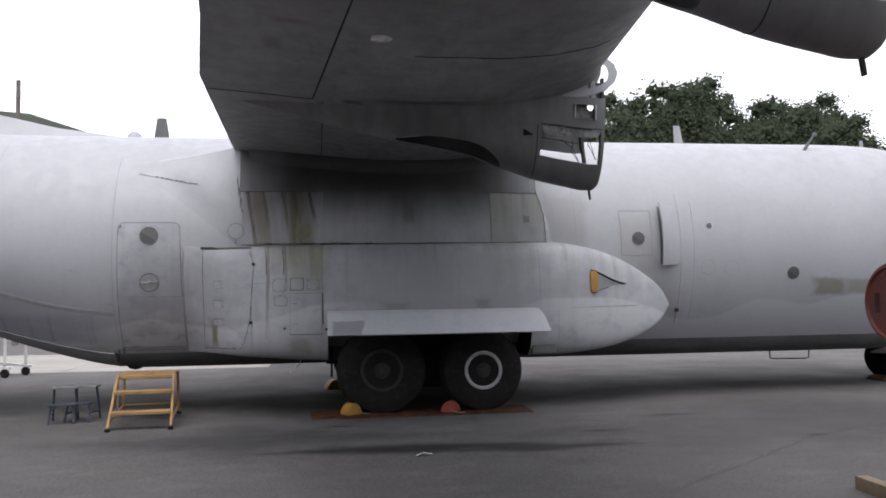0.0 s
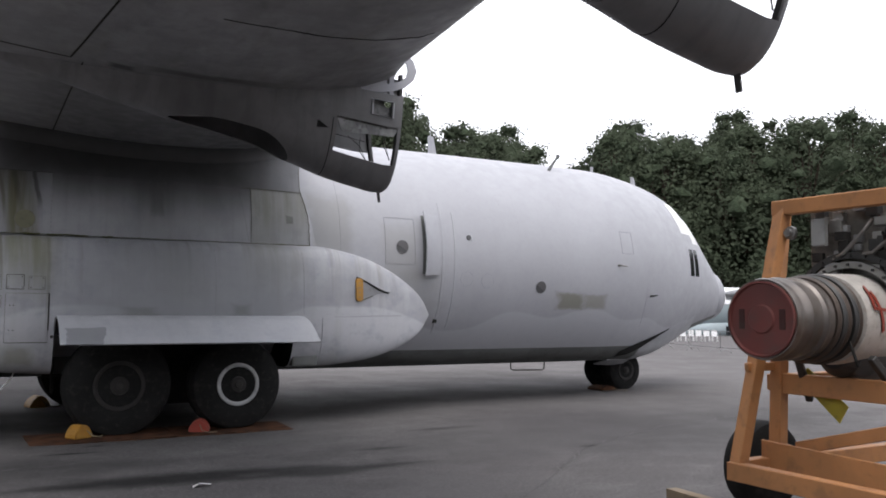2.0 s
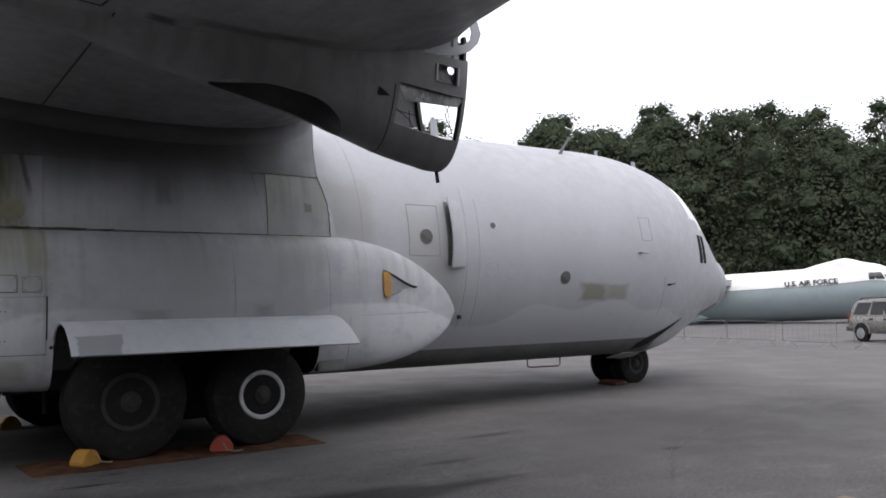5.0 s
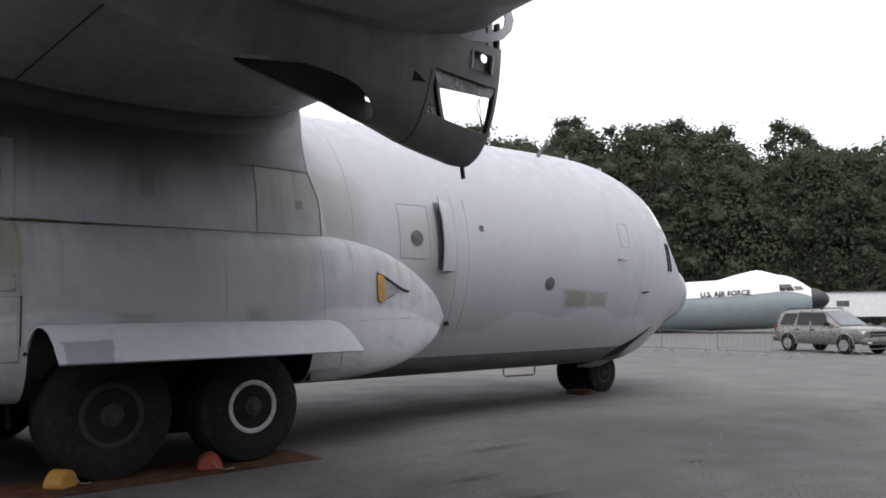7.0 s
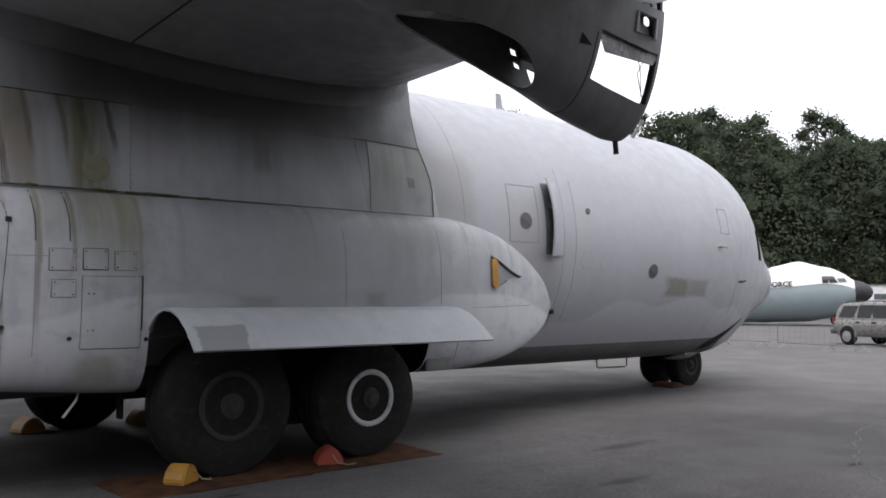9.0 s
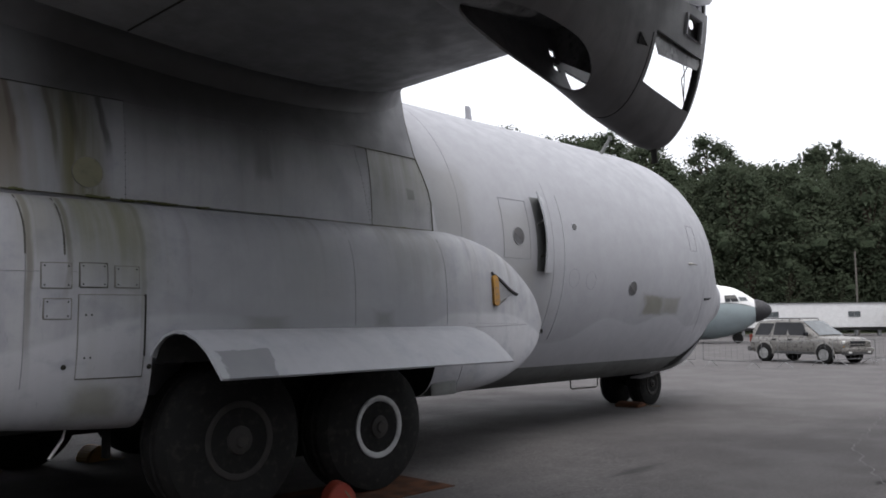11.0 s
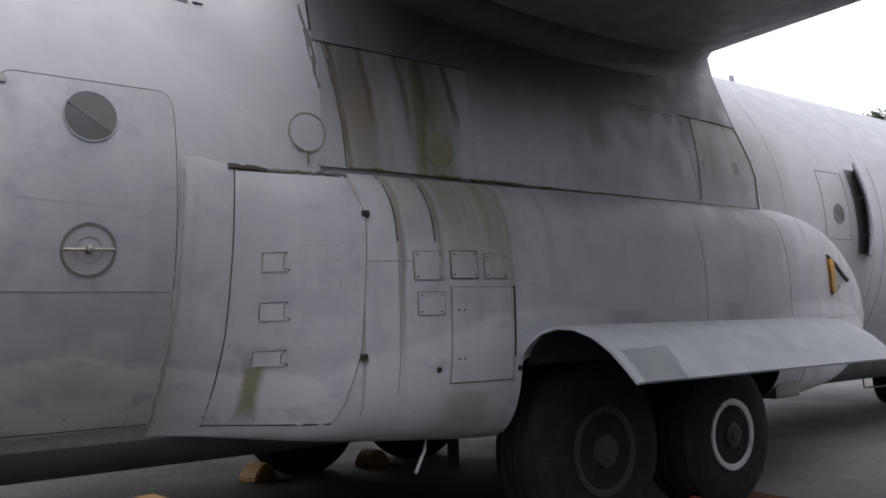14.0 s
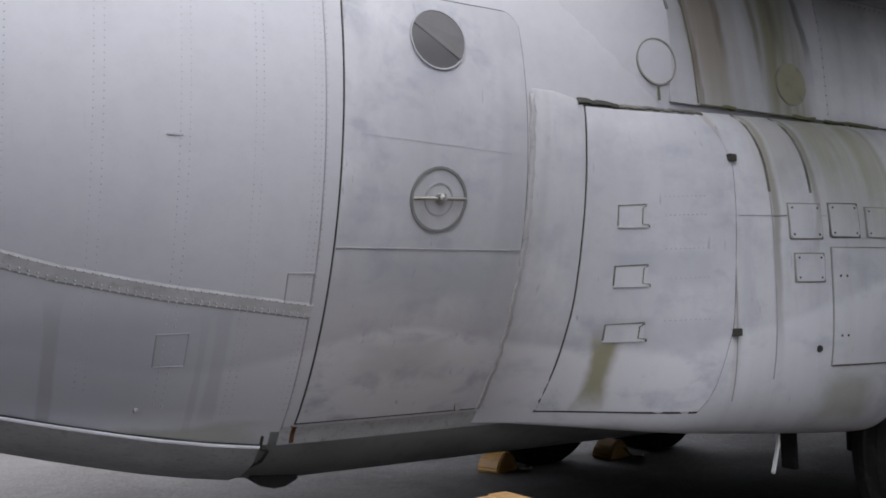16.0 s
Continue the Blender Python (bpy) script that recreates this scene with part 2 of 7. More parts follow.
FRESH = aircraft_paint("pale_door_paint", (0.395, 0.403, 0.424), (0.352, 0.360, 0.382), 0.12, two_tone=False, blots=((-1.285, 1.245, 0.20, 0.095, (0.205, 0.211, 0.225), 0.95),), soft=1.0)
DOORPAINT = aircraft_paint("door_paint", (0.338, 0.342, 0.364), (0.278, 0.282, 0.304), 0.15, scuff=0.7, blots=((-3.21, 1.16, 0.06, 0.22, (0.125, 0.12, 0.055), 0.85), (-4.15, 1.62, 0.40, 0.10, (0.22, 0.228, 0.255), 0.6), (-3.75, 2.0, 0.10, 0.7, (0.225, 0.23, 0.25), 0.5), (-4.2, 1.25, 0.3, 0.12, (0.235, 0.24, 0.262), 0.5), (-2.9, 1.32, 0.2, 0.1, (0.24, 0.245, 0.27), 0.6), (-3.12, 1.67, 0.14, 0.07, (0.20, 0.21, 0.24), 0.65), (-2.88, 1.64, 0.15, 0.10, (0.215, 0.222, 0.25), 0.55), (-3.14, 1.36, 0.13, 0.06, (0.19, 0.20, 0.22), 0.6)), soft=0.35)
# the broad dark blot by the root paints shade; the smaller marks are stains
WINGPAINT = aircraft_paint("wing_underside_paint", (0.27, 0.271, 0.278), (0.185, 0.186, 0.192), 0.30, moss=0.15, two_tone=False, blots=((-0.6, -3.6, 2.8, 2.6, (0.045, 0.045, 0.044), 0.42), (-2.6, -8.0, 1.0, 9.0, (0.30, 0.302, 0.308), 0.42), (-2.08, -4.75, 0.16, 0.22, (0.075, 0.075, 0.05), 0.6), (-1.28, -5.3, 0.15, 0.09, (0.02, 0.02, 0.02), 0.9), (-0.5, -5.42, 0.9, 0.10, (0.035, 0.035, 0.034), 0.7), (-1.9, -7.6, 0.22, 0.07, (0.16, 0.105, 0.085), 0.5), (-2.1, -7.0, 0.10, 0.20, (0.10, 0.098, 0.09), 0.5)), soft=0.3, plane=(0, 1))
NACPAINT = aircraft_paint("nacelle_paint", (0.205, 0.205, 0.210), (0.130, 0.130, 0.133), 0.4, two_tone=False)
BELLY = worn("dark_belly_grey", (0.120, 0.126, 0.124), 0.6, amount=0.5)
GAP = worn("dark_sealant", (0.035, 0.035, 0.03), 0.8)
LINE = worn("faint_seam_sealant", (0.225, 0.228, 0.243), 0.7)
MOSSLINE = worn("mossy_seam", (0.088, 0.088, 0.054), 0.9, amount=0.7)
STRAPLINE = worn("grimy_strap_edge", (0.11, 0.108, 0.095), 0.8, spread=0.6, scale=7, amount=0.8, dirt=(0.06, 0.055, 0.04))
TROUGHMETAL = worn("sooty_bare_metal", (0.26, 0.26, 0.26), 0.5, 0.4, spread=0.6, scale=6, amount=0.8, dirt=(0.05, 0.05, 0.05))
STRAP = worn("grimy_strap_paint", (0.275, 0.277, 0.288), 0.6, spread=0.15, scale=9, dirt=(0.13, 0.125, 0.095), amount=0.5)
DRIPLINE = worn("stained_strap_paint", (0.185, 0.182, 0.162), 0.8, amount=0.6, dirt=(0.08, 0.07, 0.045))
TUFT = worn("green_moss", (0.10, 0.105, 0.045), 0.95, amount=0.5)
RIVET = worn("rivet_paint", (0.268, 0.271, 0.288), 0.6)
# for black parts, and painted as shade in wells, linings and slots
BLACK = worn("dull_black", (0.026, 0.026, 0.026), 0.85)
DARKMETAL = worn("dark_bare_metal", (0.061, 0.061, 0.061), 0.5, 0.6)
STEEL = worn("bare_steel", (0.306, 0.299, 0.286), 0.35, 0.9, amount=0.3)
RUBBER = worn("tyre_rubber", (0.016, 0.016, 0.016), 0.9, amount=0.45, dirt=(0.046, 0.042, 0.038), scale=4)
RIMDARK = worn("dark_wheel_rim", (0.040, 0.038, 0.037), 0.6, 0.0)
RIMPALE = worn("pale_wheel_rim", (0.422, 0.428, 0.435), 0.45, 0.1)
YELLOW = worn("yellow_paint", (0.394, 0.197, 0.024), 0.55, amount=0.5)
REDPAINT = worn("red_paint", (0.272, 0.041, 0.024), 0.6, amount=0.4)
MAROON = worn("maroon_cover_paint", (0.15, 0.037, 0.031), 0.6, amount=0.3)
# a darker copy of MAROON that paints the shade in the cap's slots
SLOT = worn("shadowed_maroon", (0.05, 0.016, 0.014), 0.8)
ORANGE = worn("orange_frame_paint", (0.45, 0.205, 0.078), 0.6, spread=0.18, amount=0.45, dirt=(0.15, 0.082, 0.048))
RUSTY = worn("rusty_steel_plate", (0.085, 0.038, 0.020), 0.9, spread=0.6, scale=5, amount=0.9, dirt=(0.045, 0.042, 0.04))
TIMBER = worn("weathered_timber", (0.204, 0.156, 0.102), 0.85, spread=0.35, amount=0.4)
STANDYELLOW = worn("ochre_stand_paint", (0.313, 0.19, 0.075), 0.6, spread=0.3, amount=0.5, dirt=(0.136, 0.082, 0.041))
BLUEMETAL = worn("blue_grey_stool_paint", (0.041, 0.048, 0.075), 0.6)
WHITE = worn("white_paint", (0.70, 0.70, 0.70), 0.5, spread=0.08, amount=0.12)
CASING = worn("dirty_white_casing", (0.46, 0.435, 0.40), 0.6, spread=0.25, scale=5, amount=0.5, dirt=(0.2, 0.17, 0.13))
PALEBLUE = worn("pale_grey_blue_paint", (0.258, 0.306, 0.32), 0.5, spread=0.12, amount=0.1, scale=0.6)
RADOME = worn("black_radome", (0.02, 0.02, 0.024), 0.6)
SUVPAINT = worn("silver_beige_car_paint", (0.22, 0.21, 0.195), 0.3, 0.4, spread=0.08, amount=0.08)
ALLOY = worn("bright_alloy_wheel", (0.36, 0.36, 0.355), 0.4, 0.3, amount=0.25)
SOOTLESS = worn("inlet_floor_grey", (0.215, 0.218, 0.232), 0.6, spread=0.15)
SUVLOW = worn("dark_car_plastic", (0.068, 0.068, 0.068), 0.6)
FENCEMETAL = worn("dull_galvanised_steel", (0.15, 0.152, 0.155), 0.6, 0.2)
GALV = worn("galvanised_steel", (0.286, 0.292, 0.299), 0.5, 0.5)
POLEWOOD = worn("weathered_pole_wood", (0.15, 0.138, 0.122), 0.9)
BARK = worn("bark", (0.068, 0.054, 0.041), 0.9)
for dusty in (RUBBER, BLACK, GAP, RIMDARK, RUSTY, BARK):
    dusty.node_tree.nodes["Principled BSDF"].inputs["Specular IOR Level"].default_value = 0.12
LAMPGLASS = worn("white_lamp_glass", (0.80, 0.80, 0.78), 0.2, amount=0.1)


def glass(name, c, rough=0.08):
    n = Nodes(name, rough)
    n.b.inputs["IOR"].default_value = 1.5
    return n.done(n.mix(n.ramp(n.noise(2.5, 3), 0.35, 0.75), c, tuple(v * 1.35 for v in c)))


PORT = glass("dusty_porthole_glass", (0.068, 0.068, 0.071), 0.25)
PANEGLEAM = worn("pane_reflection", (0.088, 0.086, 0.090), 0.5)
TINT = glass("tinted_window", (0.015, 0.016, 0.018))
# base paler than TINT: some sky reflection is put into the colour
SCREEN = glass("sky_lit_windscreen", (0.085, 0.095, 0.10), 0.05)
for pane in (TINT, PORT):
    pane.node_tree.nodes["Principled BSDF"].inputs["Specular IOR Level"].default_value = 0.25


def leaves(name, a, b):
    n = Nodes(name, 0.7)
    n.b.inputs["Specular IOR Level"].default_value = 0.08
    col = n.mix(n.island(), a, b)
    col = n.mix(n.ramp(n.noise(0.25, 3), 0.35, 0.65, 0, 0.5), col, tuple(v * 0.7 for v in a))
    col = n.mix(n.math("MULTIPLY", n.rand(), 0.5), col, tuple(v * 0.7 for v in a))
    through_leaf = n.t.nodes.new("ShaderNodeBsdfTranslucent")
    both = n.t.nodes.new("ShaderNodeMixShader")
    both.inputs[0].default_value = 0.42
    n.put(through_leaf.inputs["Color"], col)
    n.t.links.new(n.b.outputs[0], both.inputs[1])
    n.t.links.new(through_leaf.outputs[0], both.inputs[2])
    n.t.links.new(both.outputs[0], n.t.nodes["Material Output"].inputs["Surface"])
    return n.done(col)


LEAF = leaves("broadleaf_foliage", (0.064, 0.080, 0.051), (0.072, 0.089, 0.056))
RIDGE = worn("unseen_ridge_cover", (0.02, 0.028, 0.014), 0.95, spread=0.4, scale=0.3)


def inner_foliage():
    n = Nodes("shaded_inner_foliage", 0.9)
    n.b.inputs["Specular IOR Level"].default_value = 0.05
    # darker than the leaves: shade inside the crown goes into the colour
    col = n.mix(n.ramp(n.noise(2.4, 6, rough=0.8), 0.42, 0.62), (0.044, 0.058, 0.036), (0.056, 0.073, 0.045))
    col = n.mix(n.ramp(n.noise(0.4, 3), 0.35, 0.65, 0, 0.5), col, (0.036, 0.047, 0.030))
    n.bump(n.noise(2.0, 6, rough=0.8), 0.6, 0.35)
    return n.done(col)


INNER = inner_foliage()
SHRUB = leaves("shrub_foliage", (0.04, 0.06, 0.02), (0.08, 0.11, 0.04))


def asphalt():
    n = Nodes("old_asphalt", 0.9)
    n.b.inputs["Specular IOR Level"].default_value = 0.10
    col = n.mix(n.ramp(n.noise(0.22, 5, distort=0.8), 0.35, 0.65), (0.071, 0.067, 0.068), (0.095, 0.091, 0.091))
    spots = n.ramp(n.noise(0.75, 4, stretch=(0.5, 1.2, 1), shift=(4, 9, 0)), 0.56, 0.72)
    col = n.mix(n.math("MULTIPLY", spots, 0.35), col, (0.048, 0.045, 0.046))
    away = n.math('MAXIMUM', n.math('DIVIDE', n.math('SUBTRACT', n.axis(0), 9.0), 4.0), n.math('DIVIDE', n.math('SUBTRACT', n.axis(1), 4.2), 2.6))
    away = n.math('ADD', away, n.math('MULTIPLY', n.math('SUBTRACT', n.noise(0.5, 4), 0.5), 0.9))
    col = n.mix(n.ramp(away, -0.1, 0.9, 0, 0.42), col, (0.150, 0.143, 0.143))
    worn_light = n.ramp(n.noise(2.6, 6, stretch=(0.6, 1, 1), rough=0.75, shift=(7, 3, 0)), 0.50, 0.70, 0, 0.5)
    col = n.mix(worn_light, col, (0.130, 0.123, 0.123))
    patches = n.ramp(n.noise(6.5, 6, rough=0.8, shift=(1, 5, 0)), 0.52, 0.68, 0, 0.45)
    col = n.mix(patches, col, (0.057, 0.054, 0.055))
    agg = n.noise(34, 5, rough=0.9)
    col = n.mix(n.ramp(agg, 0.50, 0.64, 0, 0.85), col, (0.171, 0.163, 0.163))
    pits = n.ramp(n.noise(24, 3, rough=0.8, shift=(2, 2, 0)), 0.57, 0.68, 0, 0.65)
    col = n.mix(pits, col, (0.022, 0.022, 0.022))
    # the broad ovals paint shade under hull and wing; the narrow ones are stains
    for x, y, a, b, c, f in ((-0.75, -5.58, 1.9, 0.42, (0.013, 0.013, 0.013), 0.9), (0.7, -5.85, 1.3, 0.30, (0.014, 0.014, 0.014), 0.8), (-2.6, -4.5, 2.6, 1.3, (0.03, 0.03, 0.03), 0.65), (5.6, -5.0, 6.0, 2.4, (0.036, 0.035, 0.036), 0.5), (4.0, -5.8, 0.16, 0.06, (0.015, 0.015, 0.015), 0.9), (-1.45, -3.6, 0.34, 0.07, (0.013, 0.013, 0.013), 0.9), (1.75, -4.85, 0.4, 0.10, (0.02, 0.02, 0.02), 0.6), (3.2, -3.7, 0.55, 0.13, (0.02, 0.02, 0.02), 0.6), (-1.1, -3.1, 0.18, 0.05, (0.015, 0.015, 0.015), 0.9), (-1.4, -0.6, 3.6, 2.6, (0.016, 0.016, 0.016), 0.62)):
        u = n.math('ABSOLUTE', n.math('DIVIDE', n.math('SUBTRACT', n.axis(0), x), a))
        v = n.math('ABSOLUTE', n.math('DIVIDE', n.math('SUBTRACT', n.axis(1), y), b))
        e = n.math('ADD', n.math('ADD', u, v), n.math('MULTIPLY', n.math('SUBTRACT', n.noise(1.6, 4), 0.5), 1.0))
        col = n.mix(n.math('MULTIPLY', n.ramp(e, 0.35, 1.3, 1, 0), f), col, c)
    n.bump(n.noise(45, 4), 0.6, 0.008)
    return n.done(col, n.ramp(n.noise(0.9, 4), 0.35, 0.65, 0.7, 0.95))


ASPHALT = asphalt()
OIL = worn("oil_stained_asphalt", (0.037, 0.037, 0.037), 0.55, spread=0.4)
CONCRETE = worn("pale_concrete", (0.30, 0.285, 0.265), 0.9, spread=0.18, scale=0.8, amount=0.3, dirt=(0.16, 0.15, 0.135))
GRASS = worn("rough_grass", (0.061, 0.075, 0.034), 0.9, spread=0.4)

# ---- mesh helpers ----


def empty(name, label, category, group="", at=(0, 0, 0), rz=0.0):
    e = new(name)
    e.matrix_basis = pose(*at, 0, 0, rz)
    return tagged(e, label, category, group)


def part(name, bm, material, parent=None, label="", smooth=False, local=None):
    me = bpy.data.meshes.new(name)
    bm.to_mesh(me)
    bm.free()
    me.materials.append(material)
    if smooth:
        me.shade_smooth()
        me.set_sharp_from_angle(angle=radians(38))
    ob = new(name, me)
    if parent is not None:
        ob.parent = parent
    if local is not None:
        ob.matrix_basis = local
    if label:
        ob["label"] = label
    return ob


def loft(rows, close=False, cap=False, bm=None, skip=None):
    """A skin over rows of points, all rows of one length; skip(i, j) leaves a face out."""
    bm = bm or bmesh.new()
    vs = [[bm.verts.new(p) for p in r] for r in rows]
    n = len(rows[0])
    for i in range(len(rows) - 1):
        for j in range(n if close else n - 1):
            if skip and skip(i, j):
                continue
            k = (j + 1) % n
            bm.faces.new((vs[i][j], vs[i][k], vs[i + 1][k], vs[i + 1][j]))
    if cap:
        bm.faces.new(vs[0][::-1])
        bm.faces.new(vs[-1])
    return bm


def thick(bm, d):
    """Gives an open skin a thickness d."""
    bmesh.ops.recalc_face_normals(bm, faces=bm.faces[:])
    bmesh.ops.solidify(bm, geom=bm.faces[:], thickness=d)
    return bm


def box(bm, a, b, bevel=0.0):
    """A box between two corners, its edges bevelled."""
    c = Vector([(u + v) / 2 for u, v in zip(a, b)])
    s = [max(abs(v - u), 1e-4) for u, v in zip(a, b)]
    t = bmesh.new()
    bmesh.ops.create_cube(t, size=1, matrix=Matrix.Translation(c) @ Matrix.Diagonal((*s, 1)))
    if bevel:
        bmesh.ops.bevel(t, geom=t.edges[:], offset=min(bevel, min(s) * 0.45), segments=2, affect="EDGES", profile=0.7)
    return merge(bm, t)


def merge(bm, t):
    me = bpy.data.meshes.new("t")
    t.to_mesh(me)
    t.free()
    bm.from_mesh(me)
    bpy.data.meshes.remove(me)
    return bm


def tube(bm, pts, r, n=10, r2=None):
    """A round bar along points, tapering from r to r2."""
    pts = [Vector(p) for p in pts]
    rows, up = [], Vector((0.13, 0.21, 0.97))
    for i, p in enumerate(pts):
        d = (pts[min(i + 1, len(pts) - 1)] - pts[max(i - 1, 0)]).normalized()
        u = d.cross(up if abs(d.dot(up)) < 0.95 else Vector((1, 0, 0))).normalized()
        v = d.cross(u)
        q = r + ((r2 if r2 is not None else r) - r) * i / max(1, len(pts) - 1)
        rows.append([p + q * (math.cos(a) * u + math.sin(a) * v) for a in (2 * math.pi * k / n for k in range(n))])
    return loft(rows, close=True, cap=True, bm=bm)


def beam(bm, a, b, w, h=None, bevel=0.006):
    """A square bar from a to b."""
    a, b = Vector(a), Vector(b)
    h = h or w
    d = b - a
    t = bmesh.new()
    bmesh.ops.create_cube(t, size=1)
    bmesh.ops.scale(t, verts=t.verts[:], vec=(w, h, d.length))
    if bevel:
        bmesh.ops.bevel(t, geom=t.edges[:], offset=bevel, segments=1, affect="EDGES")
    q = d.to_track_quat("Z", "Y").to_matrix().to_4x4()
    bmesh.ops.transform(t, verts=t.verts[:], matrix=Matrix.Translation((a + b) / 2) @ q)
    return merge(bm, t)


def lathe(bm, prof, axis="Y", at=(0, 0, 0), n=40):
    """Turns (along, radius) points round an axis."""
    rows = []
    for s, r in prof:
        ring = []
        for k in range(n):
            a = 2 * math.pi * k / n
            c, d = r * math.cos(a), r * math.sin(a)
            p = {"X": (s, c, d), "Y": (c, s, d), "Z": (c, d, s)}[axis]
            ring.append(Vector(at) + Vector(p))
        rows.append(ring)
    return loft(rows, close=True, cap=True, bm=bm)


def lerp_table(table, x):
    if x <= table[0][0]:
        return table[0][1]
    for (a, u), (b, v) in zip(table, table[1:]):
        if x <= b:
            return u + (v - u) * (x - a) / (b - a)
    return table[-1][1]


def smooth_table(table, x):
    """A rounded curve through a table (cubic, with the slopes of the neighbours)."""
    xs = [p[0] for p in table]
    if x <= xs[0] or x >= xs[-1]:
        return lerp_table(table, x)
    i = max(k for k in range(len(xs) - 1) if xs[k] <= x)
    (x0, y0), (x1, y1) = table[i], table[i + 1]

    def slope(k):
        if k == 0 or k == len(table) - 1:
            a, b = table[max(k - 1, 0)], table[min(k + 1, len(table) - 1)]
            return (b[1] - a[1]) / (b[0] - a[0])
        (xa, ya), (xb, yb), (xc, yc) = table[k - 1 : k + 2]
        p, q = (yb - ya) / (xb - xa), (yc - yb) / (xc - xb)
        return 0.0 if p * q <= 0 else 2 * p * q / (p + q)

    h = x1 - x0
    t = (x - x0) / h
    return (2 * t**3 - 3 * t * t + 1) * y0 + (t**3 - 2 * t * t + t) * h * slope(i) + (3 * t * t - 2 * t**3) * y1 + (t**3 - t * t) * h * slope(i + 1)


def frange(a, b, step):
    n = max(1, round(abs((b - a) / step)))
    return [a + (b - a) * k / n for k in range(n + 1)]

# ---- ground ----


def dip(x, y):
    """A shallow hollow under the main wheels, shaped to fit the camera's view."""
    return -0.062 * math.exp(-(x * x / 10 + (y + 1.3) ** 2 / 7)) - 0.085 * math.exp(-(x * x / 12 + (y - 2.3) ** 2 / 3))


def ground():
    xs = [-900, -300, -120] + frange(-60, -10, 5) + frange(-9.5, 9.5, 0.5) + frange(10, 60, 5) + [75, 90, 105, 120, 140, 170, 220, 300, 900]
    ys = [-900, -300, -120] + frange(-60, -10, 5) + frange(-9.5, 9.5, 0.5) + frange(10, 60, 5) + [75, 90, 105, 120, 140, 170, 220, 300, 900]
    rows = [[(x, y, dip(x, y)) for y in ys] for x in xs]
    return tagged(part("ground", loft(rows), ASPHALT, smooth=True), "worn grey asphalt apron with stains, cracks and shade painted by the aircraft", "ground", kind="structure")


GROUND = ground()


def concrete_strip():
    """A strip of pale concrete slabs that runs beside the asphalt beyond the aircraft."""
    rng = random.Random(31)
    for i in range(9):
        for j in range(2):
            bm = box(bmesh.new(), (-47.9 + 5 * i, 6.95 + 4.0 * j, -0.05), (-42.92 + 5 * i, 10.93 + 4.0 * j, 0.006 + rng.uniform(0, 0.004)), 0.01)
            part("slab", bm, CONCRETE, GROUND)


concrete_strip()

# ---- the transport aircraft: shapes ----
R0, ZC = 2.06, 2.38
TOP = [(-18, 4.75), (-12, 4.55), (-7, 4.46), (-4, 4.44), (7.6, 4.44), (8.4, 4.42), (9.1, 4.34), (9.85, 4.19), (10.4, 4.00), (10.95, 3.63), (11.4, 3.14), (11.72, 2.75), (11.90, 2.53)]
BOT = [(-18, 3.7), (-12, 2.75), (-8, 1.64), (-6.5, 1.115), (-5.5, 0.80), (-4.9, 0.66), (-4.4, 0.60), (9.0, 0.60), (9.6, 0.68), (10.2, 0.88), (10.9, 1.14), (11.90, 1.42)]
WID = [(-18, 0.5), (-12, 1.45), (-8, 1.95), (-6, 2.05), (-4, R0), (7.3, R0), (8.0, 2.0), (8.5, 1.89), (9.0, 1.74), (9.5, 1.55), (10.0, 1.35), (10.4, 1.18), (10.8, 1.0), (11.2, 0.82), (11.6, 0.64), (11.90, 0.51)]
MID = [(-18, 4.2), (-12, 3.5), (-8, 2.7), (-6, 2.42), (-5, ZC), (8.5, ZC), (9.6, 2.30), (10.5, 2.2), (11.3, 2.08), (11.90, 2.01)]
HALF = [(R0 * math.cos(radians(a)), ZC + R0 * math.sin(radians(a))) for a in frange(90, -45, 3)] + [(1.41, 0.86), (1.30, 0.765), (1.10, 0.68), (0.90, 0.63), (0.45, 0.605), (0.0, 0.60)]
CHINE = len(HALF) - 7


def fus_section(x):
    """The starboard half of the hull at x, from crown to keel."""
    w, t, b, m = (smooth_table(k, x) for k in (WID, TOP, BOT, MID))
    return [(-y * w / R0, m + (z - ZC) * (t - m) / R0 if z > ZC else m - (ZC - z) * (m - b) / (ZC - 0.60)) for y, z in HALF]


def side_y(section, z):
    """Where a section's outer side stands at height z."""
    for (ya, za), (yb, zb) in zip(section, section[1:]):
        if zb <= z <= za:
            return ya + (yb - ya) * (za - z) / max(za - zb, 1e-6)
    return 0.0


def fus(x, z, out=0.0):
    s = fus_section(x)
    y = side_y(s, z)
    d = (side_y(s, z + 0.03) - side_y(s, z - 0.03)) / 0.06
    n = Vector((0, -1, d)).normalized()
    return Vector((x, y, z)) + out * n


POD_TOP = [(-3.66, 2.47), (-3.40, 2.47), (1.9, 2.50), (2.15, 2.475), (2.65, 2.37), (3.06, 2.21), (3.5, 1.95), (3.73, 1.75), (3.83, 1.61), (3.88, 1.50)]
POD_BOT = [(-3.66, 0.90), (-3.40, 0.88), (-2.9, 0.84), (-2.2, 0.78), (-1.5, 0.74), (1.9, 0.75), (2.65, 0.82), (3.2, 0.96), (3.5, 1.10), (3.74, 1.28), (3.88, 1.48)]
POD_OUT = [(-3.66, 0.06), (-3.40, 0.10), (-2.9, 0.18), (-2.3, 0.31), (-1.7, 0.40), (-0.5, 0.44), (1.0, 0.44), (2.0, 0.40), (2.8, 0.27), (3.4, 0.11), (3.88, -0.06)]


